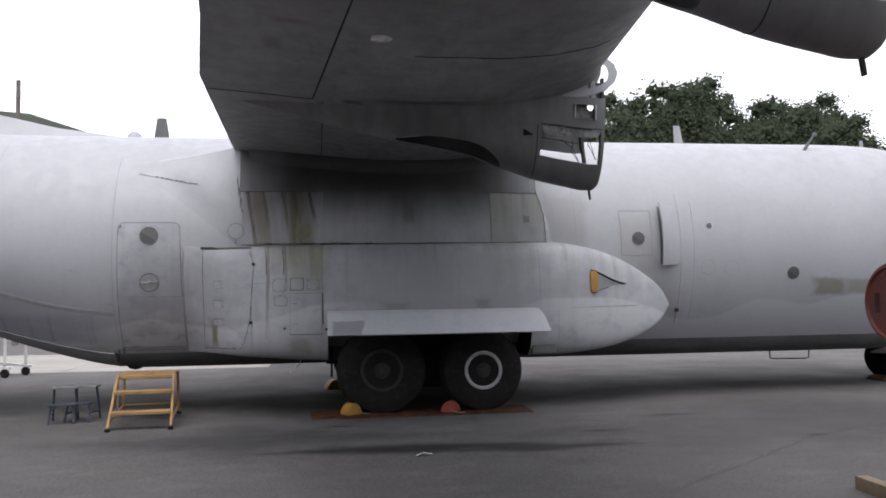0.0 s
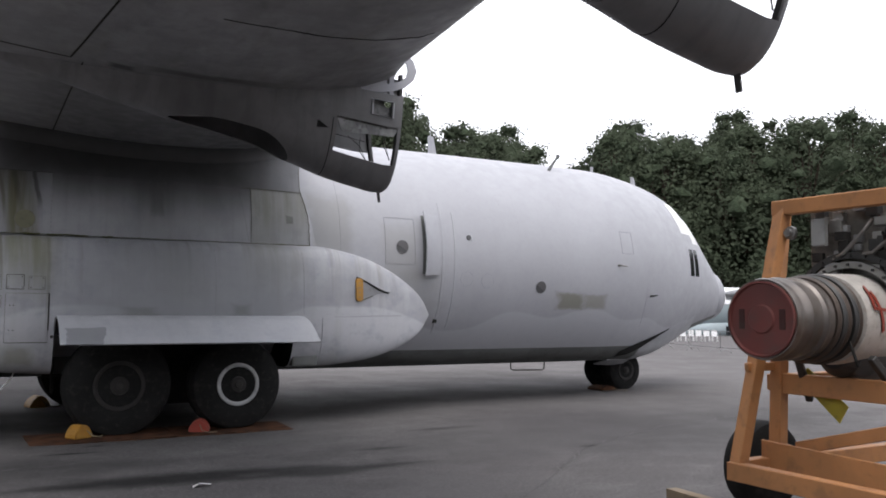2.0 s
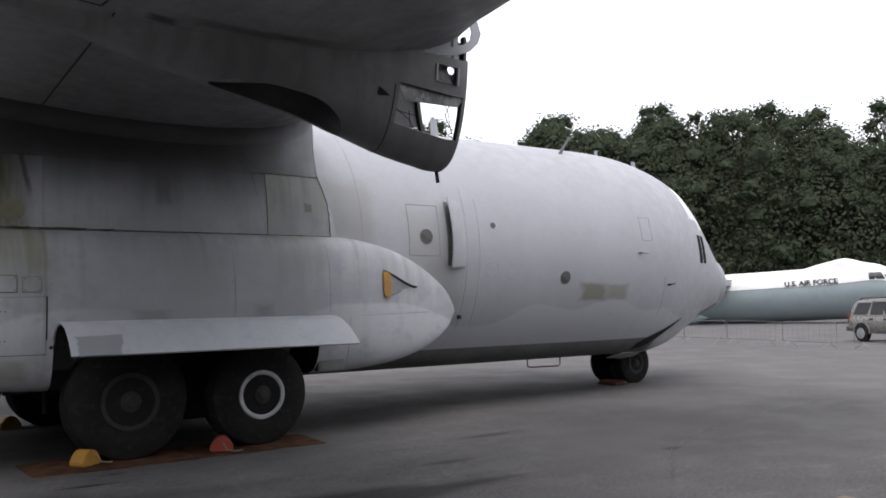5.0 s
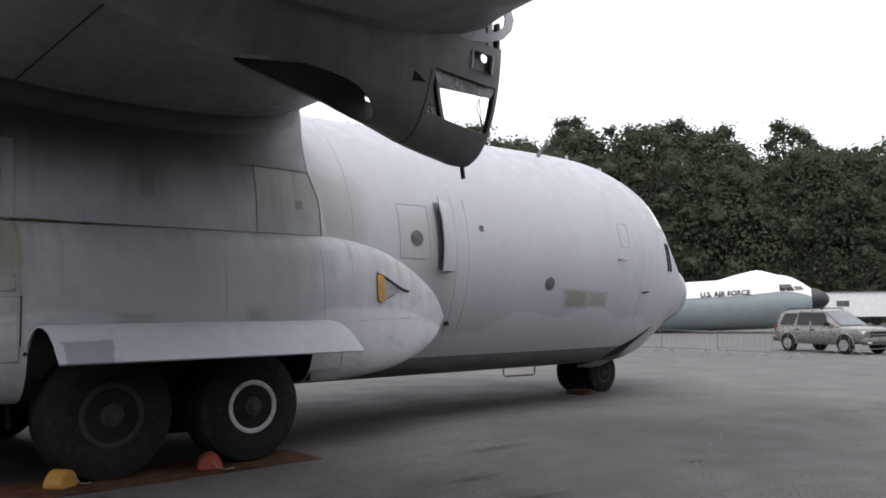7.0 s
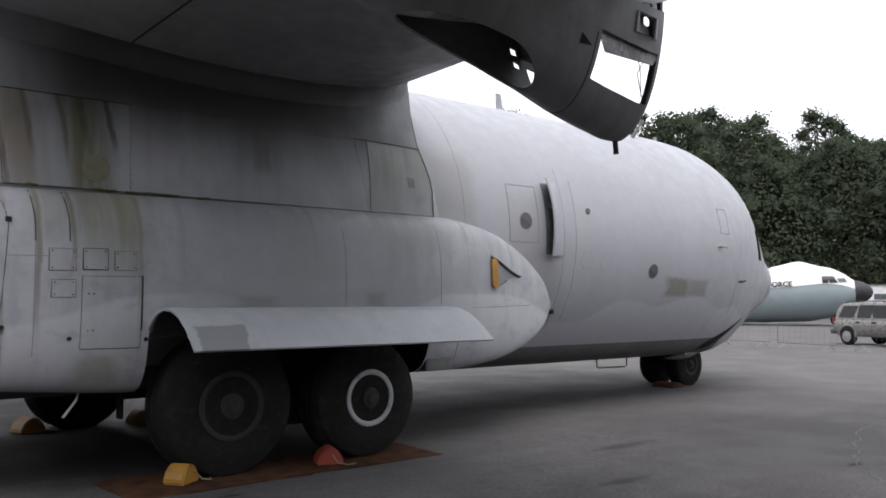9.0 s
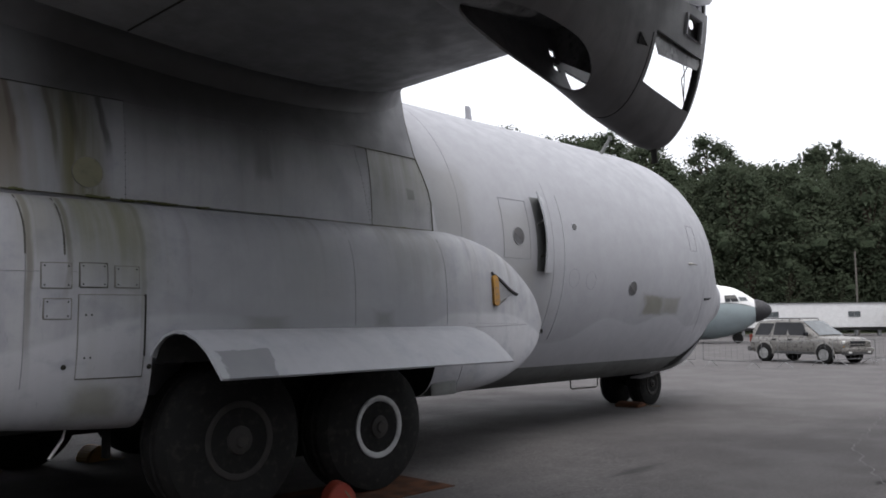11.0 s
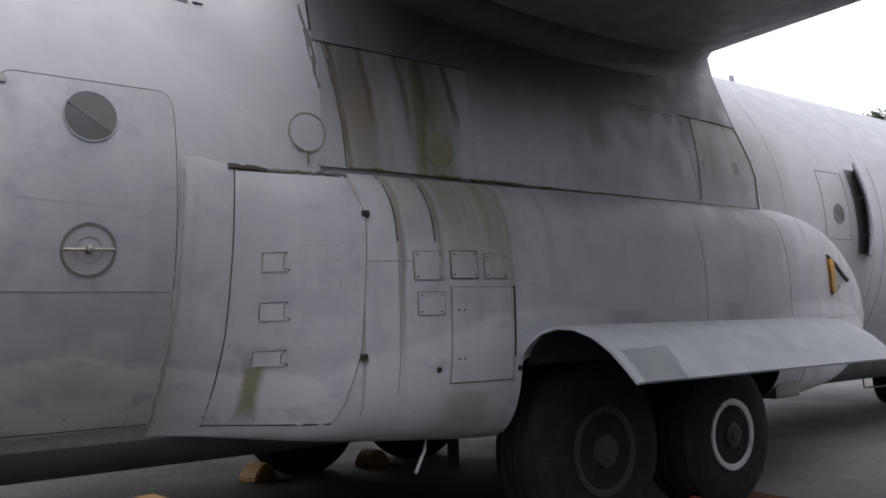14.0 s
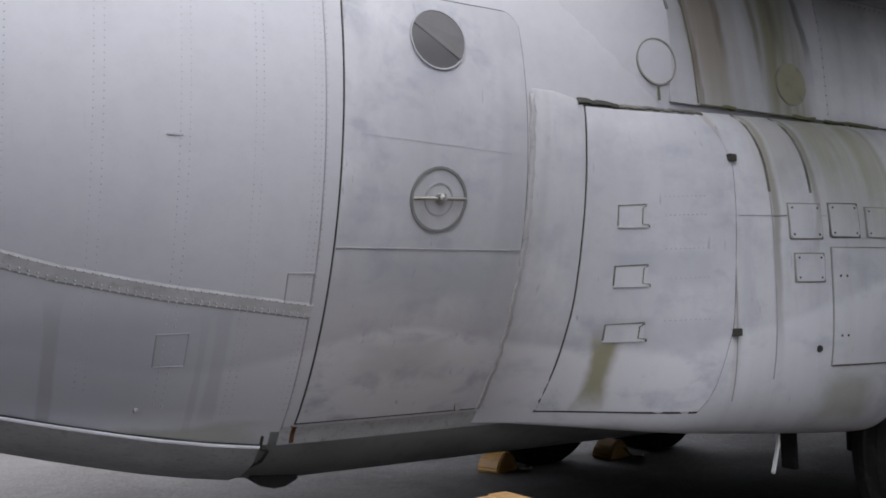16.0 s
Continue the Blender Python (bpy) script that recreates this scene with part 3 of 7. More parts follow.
def pod_section(x):
    t, b, o = (smooth_table(k, x) for k in (POD_TOP, POD_BOT, POD_OUT))
    m, h = (t + b) / 2, (t - b) / 2
    base = 1.93 + 0.11 * min(1.0, max(0.0, (x - 1.6) / 1.0))
    base = min(base, 2.03 + o)
    pts = []
    for a in frange(90, -90, 5):
        s, c = math.sin(radians(a)), math.cos(radians(a))
        z = m + h * math.copysign(abs(s) ** 0.72, s)
        pts.append((-(base + (o + 2.06 - base) * abs(c) ** 0.62), z))
    if x < -2.75:
        k = max(0.0, (x + 3.66) / 0.91)
        k = k * k * (3 - 2 * k)
        s = fus_section(x)
        pts = [((side_y(s, z) - 0.006) * (1 - k) + y * k, z) for y, z in pts]
    return pts


def pod(x, z, out=0.0):
    s = pod_section(x)
    y = side_y(s, z)
    d = (side_y(s, z + 0.03) - side_y(s, z - 0.03)) / 0.06
    n = Vector((0, -1, d)).normalized()
    return Vector((x, y, z)) + out * n


FAIR_Y = [(2.40, -2.085), (2.9, -2.06), (3.3, -2.0), (3.6, -1.93), (3.9, -1.86), (4.2, -1.85)]
FAIR_END = [(2.40, 1.86), (2.96, 1.83), (3.34, 1.74), (3.57, 1.75), (3.94, 1.82), (4.2, 1.84)]


def fair(x, z, out=0.0):
    """The side of the wing root fairing; its front part leans in towards the leading edge."""
    y = smooth_table(FAIR_Y, z)
    if x > 0.4:
        y += 0.19 * min(1.15, (x - 0.4) / 1.44) ** 2 * max(0, z - 2.8)
    return Vector((x, y - out, z))


def aft(x, z, out=0.0):
    """The side behind the fairing, which tapers back into the hull."""
    if x >= -2.82:
        return fair(x, z, out)
    w = max(0.0, (x + 4.45) / 1.63)
    t = min(1.0, max(0.0, (z - 3.70 + 1.22 * w) / 0.5))
    t = t * t * (3 - 2 * t)
    u = w**1.5 * (t + (1 - t) * w**6)
    a, b = fus(x, min(z, 4.3)), fair(-2.82, z)
    return Vector((x, min(a.y * (1 - u) + b.y * u, a.y) - out, z))


def patch(surf, x0, x1, z0, z1, out, depth=0.012, nx=6, nz=10, slant=0.0, round_=0.0, square_foot=False):
    """A thin curved panel lying on a surface; slant moves its top edge along, round_ rounds its corners."""
    rows = []
    zs = frange(z0, z1, (z1 - z0) / nz)
    if round_:
        zs = sorted(set(zs + [z1 - round_ * q for q in (0.03, 0.1, 0.2, 0.35, 0.5, 0.7)] + ([] if square_foot else [z0 + round_ * q for q in (0.03, 0.1, 0.2, 0.35, 0.5, 0.7)])))
    for z in zs:
        f = (z - z0) / (z1 - z0)
        inset = 0.0
        if round_:
            e = z1 - z if square_foot else min(z - z0, z1 - z)
            inset = round_ - math.sqrt(max(0, round_**2 - (round_ - min(e, round_)) ** 2))
        a = (x0(z) if callable(x0) else x0) + slant * f + inset
        b = (x1(z) if callable(x1) else x1) + slant * f - inset
        rows.append([surf(x, z, out) for x in frange(a, b, (b - a) / nx)])
    bm = loft(rows)
    bmesh.ops.recalc_face_normals(bm, faces=bm.faces[:])
    if sum(f.normal.y for f in bm.faces) > 0:
        bmesh.ops.reverse_faces(bm, faces=bm.faces[:])
    geom = bmesh.ops.extrude_face_region(bm, geom=bm.faces[:])["geom"]
    bmesh.ops.translate(bm, verts=[v for v in geom if isinstance(v, bmesh.types.BMVert)], vec=(0, depth, 0))
    return bm


def seam(surf, pts, w=0.012, out=0.004, bm=None):
    """A raised thread of sealant along (x, z) points on a surface."""
    bm = bm or bmesh.new()
    rows, n = [], len(pts)
    for i, (x, z) in enumerate(pts):
        (xa, za), (xb, zb) = pts[max(i - 1, 0)], pts[min(i + 1, n - 1)]
        dx, dz = xb - xa, zb - za
        m = math.hypot(dx, dz) or 1
        px, pz = -dz / m * w / 2, dx / m * w / 2
        rows.append([surf(x + px, z + pz, -0.004), surf(x + px * 0.6, z + pz * 0.6, out), surf(x - px * 0.6, z - pz * 0.6, out), surf(x - px, z - pz, -0.004)])
    return loft(rows, bm=bm)


def run_line(x0, z0, x1, z1, step=0.12):
    n = max(2, int(math.hypot(x1 - x0, z1 - z0) / step))
    return [(x0 + (x1 - x0) * k / n, z0 + (z1 - z0) * k / n) for k in range(n + 1)]


def disc(bm, surf, x, z, r, out=0.004, n=24, squash=1.0):
    """A round patch on a surface."""
    c = bm.verts.new(surf(x, z, out + 0.002))
    ring = [bm.verts.new(surf(x + r * math.cos(2 * math.pi * k / n), z + squash * r * math.sin(2 * math.pi * k / n), out)) for k in range(n)]
    rim = [bm.verts.new(surf(x + (r + 0.004) * math.cos(2 * math.pi * k / n), z + squash * (r + 0.004) * math.sin(2 * math.pi * k / n), -0.004)) for k in range(n)]
    for k in range(n):
        j = (k + 1) % n
        bm.faces.new((c, ring[k], ring[j]))
        bm.faces.new((ring[k], rim[k], rim[j], ring[j]))
    return bm


def hoop(bm, surf, x, z, r, w, out=0.012, n=28):
    """A flat ring on a surface."""
    rows = []
    for k in range(n + 1):
        a = 2 * math.pi * k / n
        c, s = math.cos(a), math.sin(a)
        rows.append([surf(x + q * c, z + q * s, o) for q, o in ((r - w, -0.004), (r - w, out), (r, out), (r, -0.004))])
    return loft(rows, bm=bm)


def bolt_heads(surf, spots, r, parent, mat=RIVET, out=0.005, name="rivets", label="rows of small rivets"):
    """Many small domed heads on a surface, as one part."""
    verts, faces = [], []
    for x, z in spots:
        c = surf(x, z, out)
        i = len(verts)
        verts.append(c)
        for k in range(6):
            a = math.pi * k / 3
            verts.append(surf(x + r * math.cos(a), z + r * math.sin(a), -0.001))
        faces += [(i, i + 1 + k, i + 1 + (k + 1) % 6) for k in range(6)]
    me = bpy.data.meshes.new(name)
    me.from_pydata(verts, [], faces)
    me.materials.append(mat)
    ob = new(name, me)
    ob.parent = parent
    ob["label"] = label
    ob["kind"] = "stuff"
    return ob


# ---- the transport aircraft: hull ----
PLANE = empty("cargo_aircraft", "weathered grey four-engined military transport aircraft parked without its engines", "aircraft")


def mirror_rows(half):
    return half + [(-y, z) for y, z in half[-2:0:-1]]


def hull():
    xs = frange(-18, -7, 0.6) + frange(-6.8, 7.6, 0.3) + frange(7.75, 11.90, 0.15)
    rows = [[(x, y, z) for y, z in mirror_rows(fus_section(x))] for x in xs]
    n = len(rows[0])

    def keel(i, j):
        k = CHINE + (xs[i] < -4.8)
        return k <= j < n - k

    bm = loft(rows, close=True, skip=keel)
    bmesh.ops.recalc_face_normals(bm, faces=bm.faces[:])
    part("fuselage_skin", bm, SKIN, PLANE, "dull grey painted round hull", smooth=True)
    # the keel faces are coloured darker than the sides
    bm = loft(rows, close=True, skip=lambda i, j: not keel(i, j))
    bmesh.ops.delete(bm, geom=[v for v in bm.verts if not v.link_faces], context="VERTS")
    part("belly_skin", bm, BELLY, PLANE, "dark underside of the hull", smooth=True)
    # nose cone
    rad = []
    for x, s, z in ((11.80, 1.00, 1.975), (11.88, 1.04, 1.965), (11.96, 1.02, 1.95), (12.05, 0.96, 1.94), (12.13, 0.86, 1.925), (12.20, 0.72, 1.915), (12.25, 0.55, 1.905), (12.285, 0.34, 1.90), (12.30, 0.10, 1.90)):
        rad.append([(x, 0.515 * s * math.cos(a), z + 0.555 * s * math.sin(a)) for a in (2 * math.pi * k / 36 for k in range(36))])
    part("nose_cone", loft(rad, close=True, cap=True), SKIN, PLANE, "rounded grey nose cone", smooth=True)


hull()


def shell_pod():
    xs = frange(-3.66, -1.55, 0.1) + [-1.549] + frange(-1.45, 1.5, 0.12) + [1.501] + frange(1.6, 3.70, 0.09) + [3.76, 3.81, 3.85, 3.88]
    secs = [pod_section(x) for x in xs]
    rows = [[(x, y, z) for y, z in s] + [(x, -1.0, s[-1][1])] for x, s in zip(xs, secs)]

    def well(i, j):
        x = (xs[i] + xs[i + 1]) / 2
        return -1.55 < x < 1.5 and (rows[i][j][2] + rows[i][j + 1][2]) / 2 < 1.30

    bm = loft(rows, skip=well)
    bmesh.ops.delete(bm, geom=[v for v in bm.verts if not v.link_faces], context="VERTS")
    ob = part("landing_gear_pod", bm, PODSKIN, PLANE, "bulging grey landing gear fairing with green streaks", smooth=True)
    # black walls and roof put the open wheel well's shade into the colour
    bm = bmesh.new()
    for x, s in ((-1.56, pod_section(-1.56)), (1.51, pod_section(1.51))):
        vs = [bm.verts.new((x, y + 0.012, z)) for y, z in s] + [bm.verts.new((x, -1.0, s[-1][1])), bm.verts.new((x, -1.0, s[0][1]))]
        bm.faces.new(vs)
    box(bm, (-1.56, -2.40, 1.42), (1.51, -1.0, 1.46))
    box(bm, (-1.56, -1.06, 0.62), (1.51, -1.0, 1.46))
    part("wheel_well", bm, BLACK, PLANE, "open wheel well with its shade painted black")
    return ob


shell_pod()


def gear_door():
    """The open gear door: an arched flap that stands out over the wheels."""
    prof = [(-2.44, 1.30), (-2.52, 1.385), (-2.64, 1.455), (-2.78, 1.487), (-2.93, 1.478), (-3.08, 1.43), (-3.22, 1.345), (-3.33, 1.245), (-3.41, 1.165)]
    rows = []
    for x in frange(-1.56, 1.54, 0.155):
        f = (x - 1.2) / 0.34 if x > 1.2 else 0.0
        rows.append([(x - 0.10 * f * (1 - k / 8), y, z) for k, (y, z) in enumerate(prof)])
    bm = thick(loft(rows), 0.02)
    part("landing_gear_door", bm, FRESH, PLANE, "open pale grey arched gear door", smooth=True)
    # a black sheet under the arch paints the shade inside the door
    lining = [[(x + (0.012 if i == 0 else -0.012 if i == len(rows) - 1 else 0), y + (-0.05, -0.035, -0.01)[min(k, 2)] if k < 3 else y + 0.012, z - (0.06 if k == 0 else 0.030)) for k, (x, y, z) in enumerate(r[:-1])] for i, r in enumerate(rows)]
    part("door_shade", loft(lining), BLACK, PLANE, "black sheet painting the shade inside the gear door", smooth=True)


gear_door()


def fairing():
    """The flat-sided wing root fairing over the pod."""

    def panel(name, x0, x1, z0, z1, out, mat, label=""):
        bm = patch(fair, x0, x1, z0, z1, out, 0.03, 14, 10)
        return part(name, bm, mat, PLANE, label, smooth=True)

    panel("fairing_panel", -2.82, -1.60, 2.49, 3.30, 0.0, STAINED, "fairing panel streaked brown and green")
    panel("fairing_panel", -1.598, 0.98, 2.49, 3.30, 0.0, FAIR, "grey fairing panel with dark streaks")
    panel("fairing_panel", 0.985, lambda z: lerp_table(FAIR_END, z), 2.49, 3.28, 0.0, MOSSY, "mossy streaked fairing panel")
    panel("upper_fairing", -2.82, lambda z: lerp_table(FAIR_END, z), 3.29, 4.18, 0.004, SHADED_FAIR, "upper fairing with shade and soot painted below the wing")
    # the fillet that leads the front edge back into the hull
    rows = []
    for z in frange(2.49, 4.20, 0.10):
        s = (z - 2.49) / 1.71
        xe = lerp_table(FAIR_END, z)
        a, b = fair(xe, z, 0.004), fus(xe + 0.18 + 0.5 * s * s, min(2.47 + (z - 2.49) * 1.115, 4.385), -0.015)
        rows.append([a.lerp(b, t) + Vector((-0.22 * s, 0.10 * s, -0.10 * s)) * math.sin(math.pi * t) * 0.8 for t in (0, 0.1, 0.22, 0.36, 0.5, 0.65, 0.8, 1)])
    part("fairing_fillet", loft(rows), SKIN, PLANE, "pale fillet from fairing to hull", smooth=True)
    xs = frange(-4.45, -2.80, 0.11)
    rows, ledge = [], []
    for x in xs:
        u = (x + 4.45) / 1.63
        zb, zt = 3.70 - 1.22 * u, 3.75 + 0.26 * u
        rows.append([fus(x, zb - 0.08, -0.004)] + [aft(x, zb + (zt - zb) * k / 12, 0.002) for k in range(1, 13)])
        crest = rows[-1][-1]
        ledge.append([crest, crest.lerp(fus(x, min(zt + 0.05, 4.3), -0.02), 0.5) + Vector((0, 0, 0.015)), fus(x, min(zt + 0.06, 4.3), -0.02)])
    part("fairing_fillet", loft(rows), SKIN, PLANE, "pale tapering fillet behind the wing", smooth=True)
    part("fillet_ledge", loft(ledge), SKIN, PLANE, smooth=True)
    part("fairing_seam", seam(aft, [(-4.35 + 0.08 * k, 3.60 - 0.018 * k) for k in range(11)], 0.006, 0.008), LINE, PLANE)
    for k in range(9):
        x = -4.1 + 0.072 * k
        part("torn_sealant", seam(aft, [(x, 3.555 - 0.016 * k), (x + 0.03 + 0.012 * (k % 3), 3.55 - 0.016 * k)], 0.012, 0.011), GAP, PLANE)
    for a in ((-2.62, 2.495, 1.86, 2.50), (0.85, 3.285, 1.76, 3.285)):
        part("mossy_seam", seam(fair, run_line(*a), 0.009, 0.008), MOSSLINE, PLANE, "mossy joint between fairing panels")
    rng = random.Random(9)
    ends = [(lerp_table(FAIR_END, z) + rng.uniform(-0.006, 0.006), z) for z in frange(2.5, 4.1, 0.05)]
    part("fairing_seam", seam(fair, ends, 0.013, 0.007), MOSSLINE, PLANE, "stained front joint of the fairing")
    lines = [ (run_line(-2.82, 3.29, -1.6, 3.295), 0.007), (run_line(-2.825, 3.35, -2.83, 3.98), 0.008)]
    for pts, w in lines:
        part("fairing_seam", seam(fair, pts, w, 0.009), GAP, PLANE, "dark joint in the fairing")
    part("fairing_seam", seam(fair, [(lerp_table([(2.5, -2.63), (2.75, -2.65), (3.0, -2.69), (3.3, -2.76)], z), z) for z in frange(2.5, 3.3, 0.05)], 0.008, 0.006), MOSSLINE, PLANE, "stained joint in the fairing")
    part("fairing_seam", seam(fair, [(0.98 + rng.uniform(-0.003, 0.003), z) for z in frange(2.5, 3.28, 0.04)], 0.006, 0.004), MOSSLINE, PLANE, "stained joint in the fairing")
    screws = [(-1.60, z) for z in frange(2.54, 3.26, 0.055)] + [(0.955, z) for z in frange(2.54, 3.26, 0.055)] + [(lerp_table(FAIR_END, z) - 0.03, z) for z in frange(2.54, 4.05, 0.05)] + [(x, 3.262) for x in frange(1.0, 1.7, 0.05)]
    bolt_heads(fair, screws, 0.0055, PLANE, BELLY, 0.006, "screws", "rows of dark screws along the joints")


fairing()

# ---- wing, nacelles ----
WLE = [(-20.2, 0.05), (-9.0, 1.30), (-5.6, 1.62), (-5.0, 1.80), (0, 1.84)]
WTE = [(-20.2, -2.1), (-8.5, -2.56), (-5.75, -2.93), (0, -2.93)]
FOIL_LOW = [(0.0, 0.0), (0.012, -0.13), (0.04, -0.22), (0.10, -0.34), (0.20, -0.44), (0.32, -0.50), (0.48, -0.515), (0.62, -0.49), (0.76, -0.43), (0.88, -0.375), (1.0, -0.33)]
FOIL_UP = [(1.0, -0.31), (0.9, -0.13), (0.76, 0.08), (0.6, 0.25), (0.45, 0.34), (0.3, 0.36), (0.18, 0.31), (0.08, 0.2), (0.03, 0.11)]


def wing_section(y):
    le, te = lerp_table(WLE, -abs(y)), lerp_table(WTE, -abs(y))
    k = (le - te) / 4.77
    z0 = 4.28 + 0.030 * max(0, abs(y) - 2)
    z0 -= 0.0 if abs(y) < 5.4 else (1 - k) * 0.1
    return [(le - u * (le - te), y, z0 + v * k) for u, v in FOIL_LOW + FOIL_UP]


def low_z(x, y):
    s = wing_section(y)[: len(FOIL_LOW)]
    for a, b in zip(s, s[1:]):
        if b[0] <= x <= a[0]:
            return a[2] + (b[2] - a[2]) * (a[0] - x) / (a[0] - b[0])
    return s[-1][2]


def wing():
    ys = [-20.2, -19, -16, -13, -10.5, -9, -7.5, -6.5, -5.75, -5.4, -5, -4, -3, -2, -1, 0]
    bm = loft([wing_section(y) for y in ys], close=True, cap=True)
    bmesh.ops.recalc_face_normals(bm, faces=bm.faces[:])
    w = part("wing", bm, WINGPAINT, PLANE, "high straight wing with a stained grey underside, shade painted near its root", smooth=True)
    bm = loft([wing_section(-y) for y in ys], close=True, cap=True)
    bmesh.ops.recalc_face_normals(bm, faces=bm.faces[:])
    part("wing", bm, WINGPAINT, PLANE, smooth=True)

    def under(pts, width, mat, name, label=""):
        rows = []
        for i, (x, y) in enumerate(pts):
            (xa, ya), (xb, yb) = pts[max(i - 1, 0)], pts[min(i + 1, len(pts) - 1)]
            m = math.hypot(xb - xa, yb - ya)
            px, py = -(yb - ya) / m * width / 2, (xb - xa) / m * width / 2
            z = low_z(x, y)
            rows.append([(x + px, y + py, z + 0.01), (x + px, y + py, z - 0.008), (x - px, y - py, z - 0.008), (x - px, y - py, z + 0.01)])
        part(name, loft(rows), mat, w, label)

    span = [(-1.72 + 0.115 * (abs(y) - 5.4), y) for y in frange(-12, -5.27, 0.3)]
    under(span, 0.014, GAP, "flap_gap", "dark gap ahead of the flap")
    under([(x, -5.26) for x in frange(-2.9, -1.74, 0.1)], 0.010, GAP, "flap_gap")
    under([(-1.62, y) for y in frange(-5.2, -2.1, 0.2)], 0.012, GAP, "flap_gap")
    rng = random.Random(4)
    rows = []
    for x in frange(-0.75, 1.22, 0.022):
        y = -7.0 + 0.02 * math.sin(3 * x) + rng.gauss(0, 0.004)
        q = 0.003 + 0.016 * max(0.0, noise.noise((x * 4.3, 1.7, 0.2)) + 0.18) * (1 if -0.45 < x < 0.9 else 0.3)
        z = low_z(x, y)
        rows.append([(x, y - q, z + 0.006), (x, y - q * 0.6, z - 0.006), (x, y + q * 0.6, z - 0.006), (x, y + q, z + 0.006)])
    part("torn_sealant", loft(rows), BLACK, w, "torn strip of black sealant")
    bm = bmesh.new()
    z = low_z(-1.10, -7.42)
    lathe(bm, [(z + 0.02, 0.10), (z - 0.006, 0.10), (z - 0.012, 0.085), (z - 0.016, 0.0)], "Z", (-1.10, -7.42, 0), 24)
    part("landing_light", bm, LAMPGLASS, w, "round white lamp set in the wing", smooth=True)
    return w


wing()


def root_fillet():
    """The rounded corner between the underside of the wing and the fairing."""
    rows = []
    for x in frange(-2.7, 1.78, 0.14):
        z = low_z(x, -2.2) + 0.004
        r = 0.20
        y = fair(x, z - r).y - 0.006
        rows.append([(x, y - r + r * math.sin(radians(a)), z - r + r * math.cos(radians(a))) for a in frange(0, 90, 11.25)])
    part("root_fillet", loft(rows), SHADED_FAIR, PLANE, "rounded corner under the wing, painted with shade and soot", smooth=True)


root_fillet()


